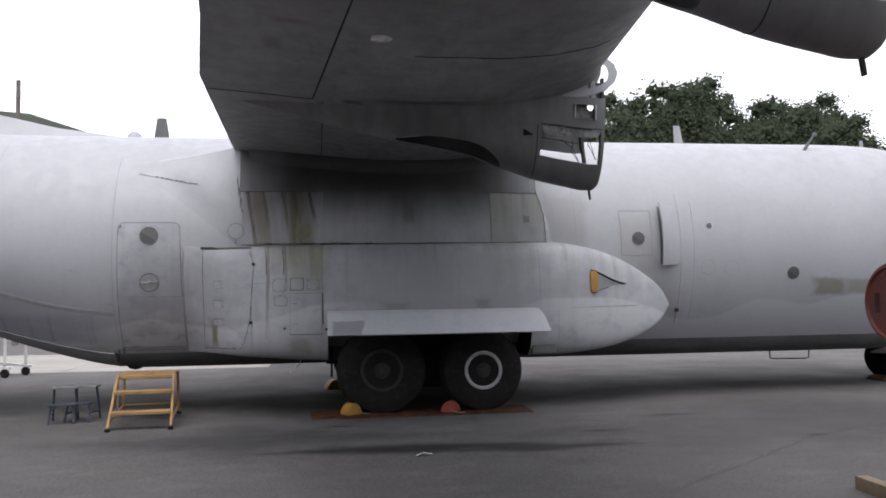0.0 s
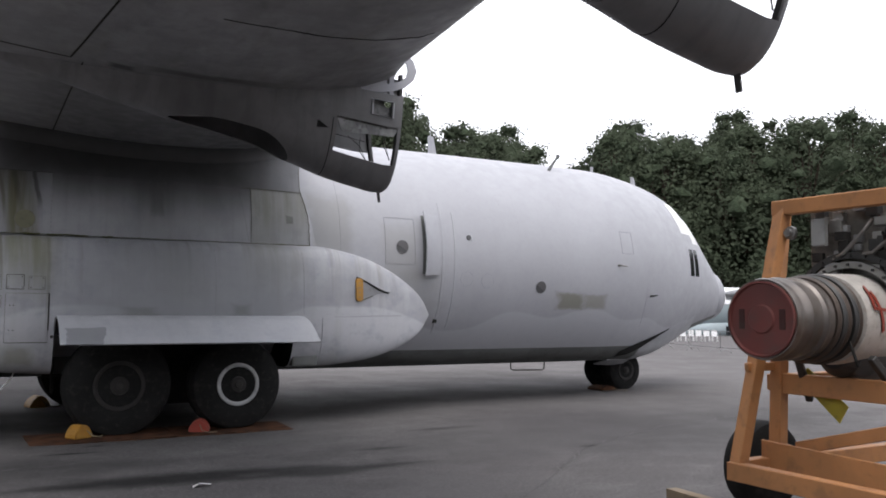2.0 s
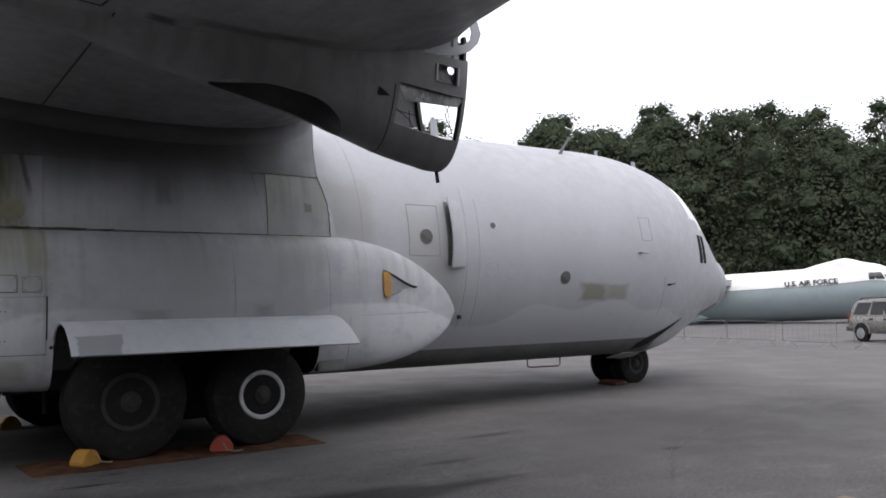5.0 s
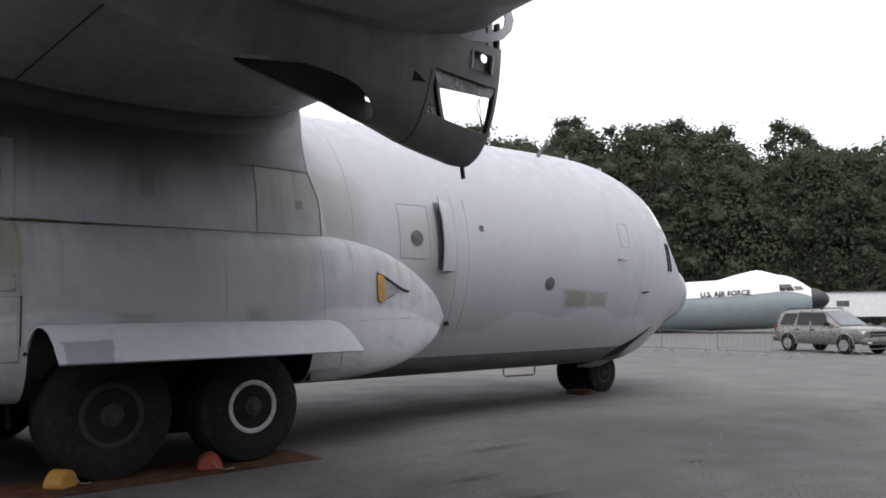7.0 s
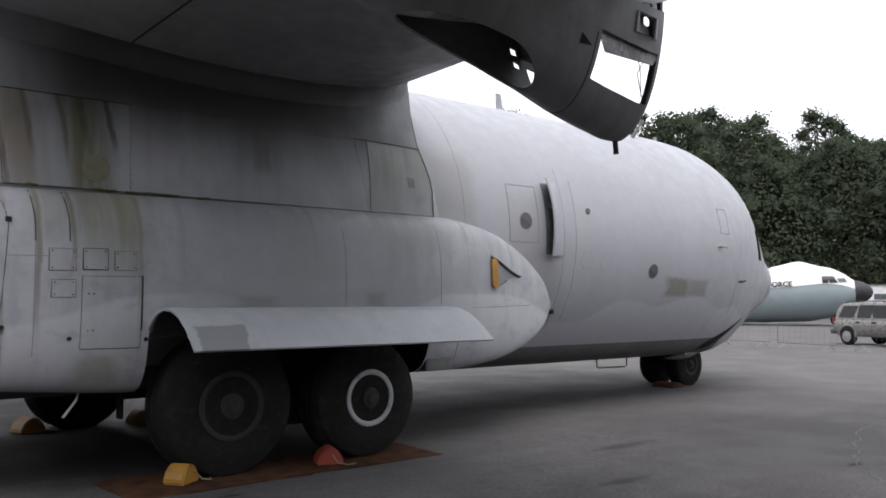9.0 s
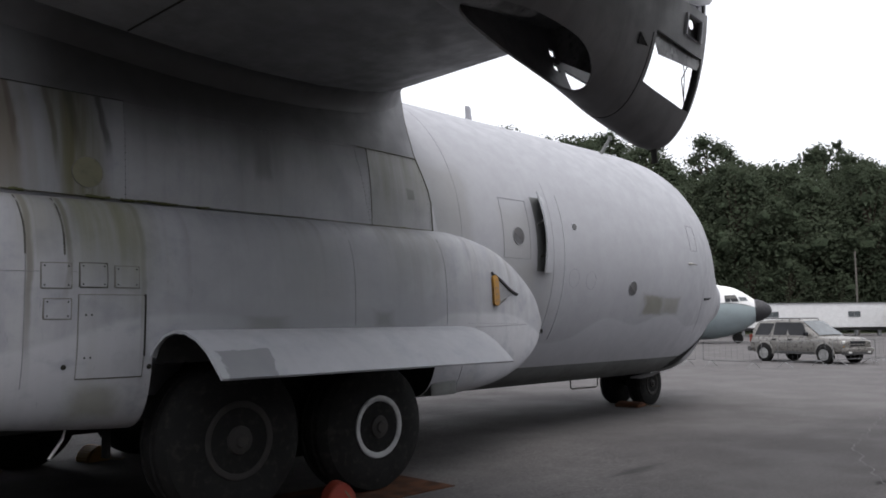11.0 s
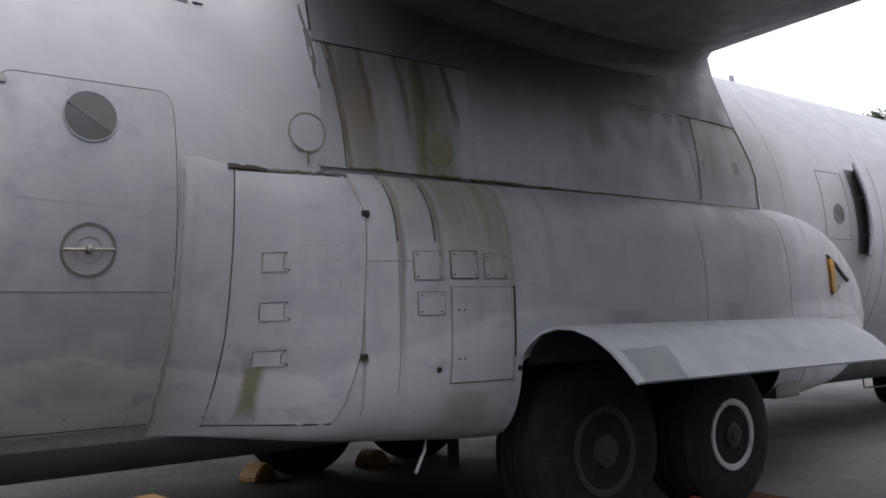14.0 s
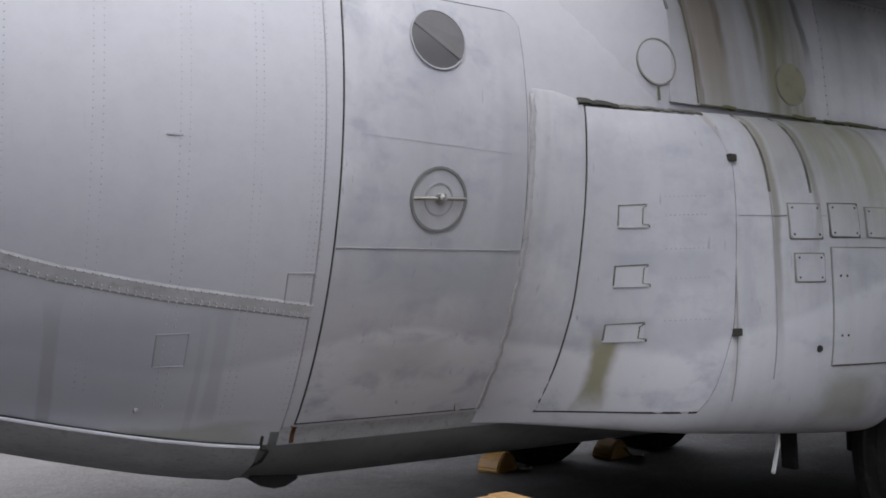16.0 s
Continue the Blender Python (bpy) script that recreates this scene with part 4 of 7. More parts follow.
def nacelle(y0, dz, dx, name, label):
    """The empty engine nacelle: a hollow U-shaped shell under the wing, open in front, with cut-outs in its sides."""
    bot = [(-2.75, 4.06), (-2.0, 3.86), (-1.2, 3.66), (-0.5, 3.50), (0.0, 3.36), (0.5, 3.24), (1.0, 3.08), (1.4, 2.99), (1.60, 2.955), (1.70, 2.955), (1.745, 2.99)]
    wide = [(-2.75, 0.10), (-2.0, 0.28), (-1.2, 0.43), (-0.5, 0.50), (0.6, 0.52), (1.5, 0.51), (1.745, 0.49)]
    xs = frange(-2.75, -2.05, 0.1) + frange(-2.0, 0.96, 0.04) + frange(1.01, 1.66, 0.05) + [1.70, 1.745]
    phis = [0, 4, 8, 11, 15, 19, 23, 28] + frange(32, 52, 4) + frange(55, 125, 3) + frange(128, 152, 4) + [157, 161, 165, 169, 172, 176, 180]

    def point(x, f, inset=0.0):
        zb, hw = smooth_table(bot, x) + dz + inset, lerp_table(wide, x) - inset
        zt = 4.25 + dz
        return Vector((x + dx, y0 - hw * math.cos(radians(f)), zt - (zt - zb) * math.sin(radians(f))))

    def rim(x, f):
        """Place within the exhaust cut-out: blunt in front, long and narrow behind."""
        return (x - 0.10) / (0.43 if x > 0.10 else 0.86), (f - 86) / 31

    def snap(x, f):
        """Draws points near the rim of the exhaust cut-out onto it."""
        u, v = rim(x, f)
        e = math.hypot(u, v)
        if not 0.90 < e < 1.10:
            return x, f
        return 0.10 + u / e * (0.43 if x > 0.10 else 0.86), 86 + 31 * v / e

    def hole(i, j):
        x, f = (xs[i] + xs[i + 1]) / 2, (phis[j] + phis[j + 1]) / 2
        g = min(f, 180 - f)
        if 0.96 < x < 1.70 and 28 < g < 52:
            return f < 90 or g > 36
        if 1.36 < x < 1.62 and 15 < g < 23:
            return f < 90
        if x > 1.21 and g < 11:
            return True
        c = [snap(u, v) for u in (xs[i], xs[i + 1]) for v in (phis[j], phis[j + 1])]
        if all(math.hypot(*rim(u, v)) < 1.001 for u, v in c):
            return True
        return 0.79 < x < 0.89 and (140 < f < 144 or 148 < f < 152)

    bm = loft([[point(*snap(x, f)) for f in phis] for x in xs], skip=hole)
    bmesh.ops.delete(bm, geom=[v for v in bm.verts if not v.link_faces], context="VERTS")
    shell = part(name, thick(bm, 0.018), NACPAINT, PLANE, label, smooth=True)
    bm = bmesh.new()
    # inner frames, stringers and the bulkhead
    for x in (1.30, 1.715):
        rows = [[point(x - 0.018, f, 0.012), point(x - 0.018, f, 0.07), point(x + 0.018, f, 0.07), point(x + 0.018, f, 0.012)] for f in frange(0, 180, 6)]
        if x != 1.30:
            part("nacelle_frame", loft(rows, close=True), DARKMETAL, shell, "dark inner frame")
    for x, fs in ((0.945, frange(0, 60, 6) + frange(148, 180, 4)), (-1.9, frange(0, 180, 6))):
        bm = bmesh.new()
        bm.faces.new([bm.verts.new(point(x, f, 0.015)) for f in fs])
        part("bulkhead", thick(bm, 0.01), TROUGHMETAL, shell, "sooty bare metal bulkhead")
    for s in (-1, 1):
        bm = bmesh.new()
        for p in (15, 23):
            f = p if s < 0 else 180 - p
            seam(lambda x, z, o, f=f, s=s: point(x, f + (z if s < 0 else -z)) + Vector((0, s * (o + 0.006), 0)), [(x, 0.0) for x in frange(1.34, 1.64, 0.05)], 0.03 if p == 15 else 0.05, 0.012, bm)
        for x in (1.36, 1.62):
            seam(lambda u, v, o, s=s: point(u, v if s < 0 else 180 - v) + Vector((0, s * (o + 0.006), 0)), [(x, v) for v in frange(15, 23, 2)], 0.03, 0.012, bm)
        part("access_frame", bm, FRESH, shell, "pale frame round an access opening")
    bm = bmesh.new()
    p = point(1.66, 90)
    beam(bm, p + Vector((0, 0, 0.03)), p + Vector((0.02, 0, -0.115)), 0.055, 0.018)
    part("drain_mast", bm, DARKMETAL, shell)
    part("panel_seam", seam(lambda x, f, o: point(x, f, -o), [(0.915, f) for f in frange(30, 150, 6)], 0.012, 0.003), BLACK, shell, "dark joint round the nacelle")
    bm = bmesh.new()
    for f, g in ((30, 50), (152, 131)):
        a, b = point(1.44, f, 0.05), point(1.66, g, 0.05)
        part("cable", tube(bmesh.new(), [a, a.lerp(b, 0.5) + Vector((0.03, 0, 0.05)), b], 0.004, 6), BLACK, shell, "loose cable")
        part("pipe", tube(bmesh.new(), [point(1.0, f, 0.05), point(1.66, f + (3 if f < 90 else -3), 0.06)], 0.004, 6), BLACK, shell)
        part("cable", tube(bmesh.new(), [point(1.60, f, 0.05), point(1.56, (f + g) / 2, 0.08), point(1.67, g, 0.05)], 0.005, 6), BLACK, shell, "loose cable")
    # the trough of the exhaust cut-out, sooty but worn to bare metal in places
    rows = []
    for x in frange(-0.80, 0.0, 0.08):
        d = 0.02 + 0.36 * ((x + 0.80) / 0.96) ** 1.2
        rows.append([point(x, f, d) for f in frange(54, 122, 4)])
    part("exhaust_trough", loft(rows), TROUGHMETAL, shell, "sooty exhaust trough", smooth=True)
    bm = bmesh.new()
    a, b, c = (point(x, f, -0.012) for x, f in ((0.74, 34), (0.74, 39), (0.87, 37)))
    bm.faces.new([bm.verts.new(q) for q in (a, b, c)])
    part("vent_flap", thick(bm, 0.008), BLACK, shell, "small triangular vent")
    # web plate inside the bay, with one round hole
    y, hole_at, hole_r = y0 - 0.42, (1.575, 3.905), 0.042
    rows = []
    for k in range(33):
        a = 2 * math.pi * k / 32
        c, q = math.cos(a), math.sin(a)
        f = min((0.125 if c > 0 else 0.60) / max(abs(c), 1e-6), (0.30 if q > 0 else 0.365) / max(abs(q), 1e-6))
        rows.append([(hole_at[0] + c * r + dx, y, hole_at[1] + q * r + dz) for r in (hole_r, f)])
    part("web_plate", thick(loft(rows), 0.006), TROUGHMETAL, shell, "sooty web plate with a round hole")
    # D-shaped rib and plates where the engine cowling was cut from the leading edge
    rows = []
    for s in (-1, 1):
        y = y0 + s * 0.50
        outer = [(1.30, 4.00), (1.55, 4.03), (1.75, 4.10), (1.86, 4.20), (1.90, 4.31), (1.86, 4.42), (1.75, 4.50), (1.55, 4.56), (1.30, 4.58)]
        inner = [(1.40, 4.10), (1.55, 4.12), (1.70, 4.17), (1.77, 4.23), (1.79, 4.31), (1.77, 4.38), (1.70, 4.44), (1.55, 4.48), (1.40, 4.50)]
        bm = loft([[(x + dx, y, z + dz), (u + dx, y, v + dz)] for (x, z), (u, v) in zip(outer, inner)])
        part("leading_edge_rib", thick(bm, 0.02), SKIN, shell, "pale cut rib at the leading edge")
    bm = bmesh.new()
    for y in (y0 - 0.48, y0 + 0.48):
        box(bm, (1.56 + dx, y - 0.012, 4.0 + dz), (1.62 + dx, y + 0.012, 4.5 + dz))
        box(bm, (1.2 + dx, y - 0.01, 3.98 + dz), (1.52 + dx, y + 0.01, 4.3 + dz))
    box(bm, (1.50 + dx, y0 - 0.49, 4.0 + dz), (1.53 + dx, y0 + 0.49, 4.5 + dz))
    part("spar_plate", bm, SKIN, shell)
    return shell


nacelle(-4.84, 0.0, 0.0, "engine_nacelle", "empty dark grey engine nacelle with cut-out sides")
nacelle(-10.06, 0.19, 0.15, "engine_nacelle", "empty dark grey engine nacelle")

# ---- wheels ----


def wheel(x, y, z, r, w, rim_mat, rr, name, label, rim_label):
    """A fat tyre with a stepped rim and hub; the outer face looks to -y when w > 0."""
    s = -1 if w > 0 else 1
    w = abs(w)
    prof = [(-0.5 * w, rr + 0.01), (-0.5 * w, rr + 0.03), (-0.52 * w, rr + 0.25 * (r - rr)), (-0.50 * w, rr + 0.62 * (r - rr)), (-0.42 * w, rr + 0.88 * (r - rr)), (-0.28 * w, r - 0.008)]
    for q in (-0.22, -0.2, -0.07, -0.05, 0.05, 0.07, 0.2, 0.22):
        prof.append((q * w, r - (0.012 if abs(q) in (0.2, 0.07) else 0.0)))
    prof += [(-a, b) for a, b in prof[5::-1]]
    bm = lathe(bmesh.new(), [(-s * a, b) for a, b in prof], "Y", (0, 0, 0), 56)
    for v in bm.verts:
        v.co.z = max(v.co.z, dip(x, y) + 0.030 * (abs(x) < 2 and y < 0) - z)
        if v.co.z < -0.9 * r:
            v.co.y *= 1.06
    bmesh.ops.recalc_face_normals(bm, faces=bm.faces[:])
    t = part(name, bm, RUBBER, PLANE, label, smooth=True, local=pose(x, y, z))
    o = -0.5 * w
    prof = [(o + 0.02, rr + 0.02), (o - 0.012, rr + 0.012), (o - 0.016, rr - 0.006), (o - 0.006, rr - 0.034), (o + 0.03, rr - 0.055), (o + 0.06, rr - 0.075), (o + 0.07, rr * 0.55), (o + 0.055, rr * 0.5)]
    bm = lathe(bmesh.new(), [(-s * a, b) for a, b in prof], "Y", (0, 0, 0), 48)
    bmesh.ops.recalc_face_normals(bm, faces=bm.faces[:])
    part("rim", bm, rim_mat, t, rim_label, smooth=True)
    bm = bmesh.new()
    prof = [(o + 0.064, rr - 0.07), (o + 0.05, rr * 0.62), (o + 0.02, rr * 0.42), (o - 0.02, rr * 0.36), (o - 0.03, rr * 0.2), (o - 0.045, rr * 0.16), (o - 0.045, 0.0)]
    lathe(bm, [(-s * a, b) for a, b in prof], "Y", (0, 0, 0), 32)
    bmesh.ops.recalc_face_normals(bm, faces=bm.faces[:])
    part("hub", bm, RIMDARK, t, "dark wheel hub", smooth=True)
    for k in range(9 if y < -1 else 0):
        a = 2 * math.pi * k / 9
        q = rr * 0.56
        b = lathe(bmesh.new(), [(-s * (o + 0.06), 0.016), (-s * (o + 0.02), 0.016), (-s * (o + 0.02), 0.001)], "Y", (q * math.cos(a), 0, q * math.sin(a)), 6)
        bmesh.ops.recalc_face_normals(b, faces=b.faces[:])
        part("wheel_bolt", b, DARKMETAL, t)
    return t


wheel(0.752, -2.17, 0.562, 0.62, 0.50, RIMPALE, 0.272, "main_wheel", "large black tyre with a pale rim", "pale worn rim ring")
wheel(-0.762, -2.17, 0.595, 0.66, 0.50, RIMDARK, 0.30, "main_wheel", "large black tyre with a dark rim", "dark rim")
for x in (0.762, -0.762):
    wheel(x, 2.05, 0.52, 0.64, 0.50, RIMDARK, 0.29, "main_wheel", "large black tyre beyond the hull", "dark rim")
wheel(9.27, -0.29, 0.385, 0.41, 0.30, RIMDARK, 0.19, "nose_wheel", "black nose wheel tyre", "dark rim")
wheel(9.27, 0.29, 0.385, 0.41, -0.30, RIMDARK, 0.19, "nose_wheel", "black nose wheel tyre", "dark rim")


def legs():
    bm = bmesh.new()
    tube(bm, [(9.27, -0.2, 0.385), (9.27, 0.2, 0.385)], 0.07)
    tube(bm, [(9.27, 0, 0.385), (9.22, 0, 1.0)], 0.09)
    part("nose_leg", bm, DARKMETAL, PLANE)
    for x in (0.762, -0.762):
        for s in (-1, 1):
            bm = bmesh.new()
            tube(bm, [(x, s * 1.95, 0.61), (x, s * 1.6, 0.61)], 0.1)
            tube(bm, [(x, s * 1.62, 0.5), (x, s * 1.62, 1.6)], 0.11)
            part("main_leg", bm, BLACK, PLANE)
    # black blocks added to close the bright gap between the wheels
    for s in (-1, 1):
        part("gear_gap_block", box(bmesh.new(), (-0.62, s * 1.78, 0.27), (0.62, s * 1.50, 1.44), 0.03), BLACK, PLANE, "black block added to darken the gap between the wheels")
    # port pod, seen below the hull
    xs = frange(-3.4, 3.85, 0.2)
    rows = [[(x, -y, z) for y, z in pod_section(x)] for x in xs]
    part("landing_gear_pod", loft(rows, skip=lambda i, j: -1.55 < xs[i] < 1.5 and rows[i][j][2] < 1.3), PODSKIN, PLANE, smooth=True)


legs()

# ---- trees ----


def tree_mesh(seed, h, spread, n=2600, leaf=0.55, mat=LEAF):
    """Trunk and limbs, a crown of leaves on rounded boughs, and the dense boughs inside it."""
    rng = random.Random(seed)
    trunk = bmesh.new()
    tube(trunk, [(0, 0, 0), (0.1, 0.05, h * 0.3), (0.0, 0.15, h * 0.55), (0.1, 0, h * 0.8)], 0.016 * h + 0.08, 8, 0.05)
    core = bmesh.new()
    lumps = []
    for k in range(92):
        a, f = rng.uniform(0, 2 * math.pi), rng.uniform(0.04, 1.0) ** 0.85
        d = spread * math.sin(math.pi * min(1, 0.28 + f * 0.66)) * rng.uniform(0.4, 1.05)
        c = Vector((d * math.cos(a), d * math.sin(a), h * f))
        r, flat = spread * rng.uniform(0.10, 0.27) * (1.0 if f < 0.8 else 0.8), rng.uniform(0.75, 1.1)
        lumps.append((c, r, flat))
        if k % 2:
            tube(trunk, [(0.05, 0.1, h * f * 0.62), c * 0.6 + Vector((0, 0, h * f * 0.32)), c], 0.10, 5, 0.02)
        t = bmesh.new()
        bmesh.ops.create_icosphere(t, subdivisions=1, radius=r * 0.50)
        for v in t.verts:
            v.co *= rng.uniform(0.7, 1.2)
            v.co = c + Vector((v.co.x, v.co.y, v.co.z * flat))
        merge(core, t)
    verts, faces, normals = [], [], []
    weights = [r * r for c, r, flat in lumps]
    for c, r, flat in rng.choices(lumps, weights, k=n):
        d = Vector((rng.gauss(0, 1), rng.gauss(0, 1), rng.gauss(0.2, 0.9))).normalized()
        q = d * r * min(1.32, max(0.4, rng.gauss(0.88, 0.22)))
        p = c + Vector((q.x, q.y, q.z * flat))
        if rng.random() < 0.42:
            # twigs that fill the crown between the boughs
            f, a = rng.uniform(0.03, 0.97), rng.uniform(0, 2 * math.pi)
            w = spread * math.sin(math.pi * min(1, 0.28 + f * 0.66)) * rng.uniform(0.5, 1.0) ** 0.6
            p = Vector((w * math.cos(a), w * math.sin(a), h * f * rng.uniform(0.95, 1.03)))
            d = Vector((math.cos(a), math.sin(a), 1.1 * (f - 0.3))).normalized()
        nrm = (d + Vector((rng.gauss(0, 0.5), rng.gauss(0, 0.5), rng.gauss(0.1, 0.5)))).normalized()
        u = nrm.orthogonal().normalized()
        u.rotate(Matrix.Rotation(rng.uniform(0, 6.28), 3, nrm))
        v = nrm.cross(u)
        s = leaf * rng.uniform(0.5, 1.25)
        i = len(verts)
        verts += [p - u * s * 0.5, p + v * s * 0.34 - nrm * s * 0.1, p + u * s * 0.5, p - v * s * 0.34 - nrm * s * 0.1]
        faces.append((i + 3, i + 2, i + 1, i))
        soft = (d + Vector((rng.gauss(0, 0.12), rng.gauss(0, 0.12), 0.35 + rng.gauss(0, 0.12)))).normalized()
        normals += [soft] * 4
    me = bpy.data.meshes.new("crown")
    me.from_pydata(verts, [], faces)
    me.materials.append(mat)
    me.normals_split_custom_set_from_vertices(normals)
    return trunk, me, core


def tree(seed, h, spread, label, n=2600, leaf=0.55):
    e = empty("tree", label, "tree", "trees on the wooded hill")
    trunk, me, core = tree_mesh(seed, h, spread, n, leaf)
    part("trunk", trunk, BARK, e)
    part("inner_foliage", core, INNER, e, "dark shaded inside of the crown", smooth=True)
    c = new("crown", me)
    c.parent = e
    return e


def woods():
    """A wooded bank behind the apron, from the far end round to the trailers."""
    rng = random.Random(21)
    kinds = [tree(s, h, w, "tall dark green broadleaf tree on the wooded bank", 13500, 0.32) for s, h, w in ((1, 17, 6.0), (2, 15, 6.4), (3, 18, 6.2), (4, 14, 5.8))]
    low = [tree(s, h, w, "low bushy green tree at the foot of the bank", 7500, 0.36) for s, h, w in ((5, 15, 6.2), (6, 16, 6.6))]
    spots, edge = [], 0
    for row, (far, lift) in enumerate(((-4, 0.0), (0, 0.0), (7, 1.6), (14, 3.6), (22, 5.6))):
        b = 17.0 + rng.uniform(0, 3)
        while b < 104:
            d = lerp_table([(12, 92), (22, 88), (35, 82), (50, 84), (62, 92), (75, 104), (104, 120)], b) + far + rng.uniform(-2, 2)
            spots.append((b, d, lift))
            b += math.degrees((4.0 if far < 0 else 6.4) / d) * rng.uniform(0.8, 1.25)
        edge = edge or len(spots)
    bank = []
    for k, (b, d, lift) in enumerate(spots):
        x, y = -3 + d * math.sin(radians(b)), -9 + d * math.cos(radians(b))
        s = rng.uniform(0.93, 1.04) * lerp_table([(17, 1.17), (22, 1.32), (29, 1.34), (33, 1.25), (36.3, 1.0), (38.5, 0.90), (41, 0.97), (45, 1.13), (48, 1.20), (54, 1.17), (61, 1.11), (64, 1.11), (66, 1.11), (70.5, 1.11), (72, 1.0), (74.5, 1.03), (77, 1.15), (82, 1.1), (104, 1.08)], b)
        if lift == 0.0 and k < edge:
            s *= rng.uniform(0.32, 0.5)
        m = pose(x, y, lift - 0.2, 0, 0, rng.uniform(0, 360)) @ Matrix.Scale(s, 4)
        if k < 2:
            low[k].matrix_basis = m
        elif k < edge:
            copy_thing(low[k % 2], m).scale = (1.15 * s, 1.15 * s, s)
        elif k < edge + 4:
            kinds[k - edge].matrix_basis = m
        else:
            copy_thing(kinds[k % 4], m).scale = (1.16 * s, 1.16 * s, s)


woods()


def bank():
    """The earth bank that the trees stand on."""
    bs = frange(6, 110, 4)
    rows = []
    for b in bs:
        d0 = lerp_table([(12, 92), (22, 88), (35, 82), (50, 84), (62, 92), (75, 104), (104, 120)], b) - 6
        rows.append([(-3 + (d0 + q) * math.sin(radians(b)), -9 + (d0 + q) * math.cos(radians(b)), z) for q, z in ((-3, -0.05), (2, 0.15), (6, 0.5), (14, 2.2), (22, 4.4), (34, 7.5), (60, 8.0))])
    tagged(part("wooded_bank", loft(rows), GRASS, smooth=True), "grassy earth bank under the trees", "bank", kind="structure")
    # an unseen ridge added behind the camera to cut low sky light
    rows = []
    for b in frange(110, 366, 8):
        k = min(1.0, (b - 110) / 24, (366 - b) / 24)
        rows.append([(-3 + (58 + q) * math.sin(radians(b)), -9 + (58 + q) * math.cos(radians(b)), z * (0.5 + 0.5 * k)) for q, z in ((0, -0.05), (4, 6.0), (9, 14.0), (16, 18.0), (60, 19.0))])
    tagged(part("backdrop", loft(rows), RIDGE, smooth=True), "unseen dark ridge added to block low sky light", "backdrop", kind="structure")


bank()

# ---- details of the hull ----


def outline(surf, x0, x1, z0, z1, w, mat, parent, name="panel_seam", label=""):
    """The four joints round a panel, as one closed thread."""
    pts = run_line(x0, z0, x1, z0, 0.08) + run_line(x1, z0, x1, z1, 0.08)[1:] + run_line(x1, z1, x0, z1, 0.08)[1:] + run_line(x0, z1, x0, z0, 0.08)[1:]
    return part(name, seam(surf, pts, w, 0.004), mat, parent, label)


def porthole(surf, x, z, r, parent, mat=PORT, ring=0.006):
    g = part("porthole", disc(bmesh.new(), surf, x, z, r, 0.003), mat, parent, "dusty dark round window", smooth=True)
    part("ring", hoop(bmesh.new(), surf, x, z, r + ring * 0.6, ring, 0.008), RIVET, g)
    # a paler sector laid on the glass paints its reflection
    bm = bmesh.new()
    bm.faces.new([bm.verts.new(surf(x + 0.97 * r * math.cos(a), z + 0.97 * r * math.sin(a), 0.0065)) for a in frange(radians(-38), radians(152), 0.15)])
    part("pane_gleam", thick(bm, 0.001), PANEGLEAM, g, "paler patch painted on the pane as its reflection")
    return g


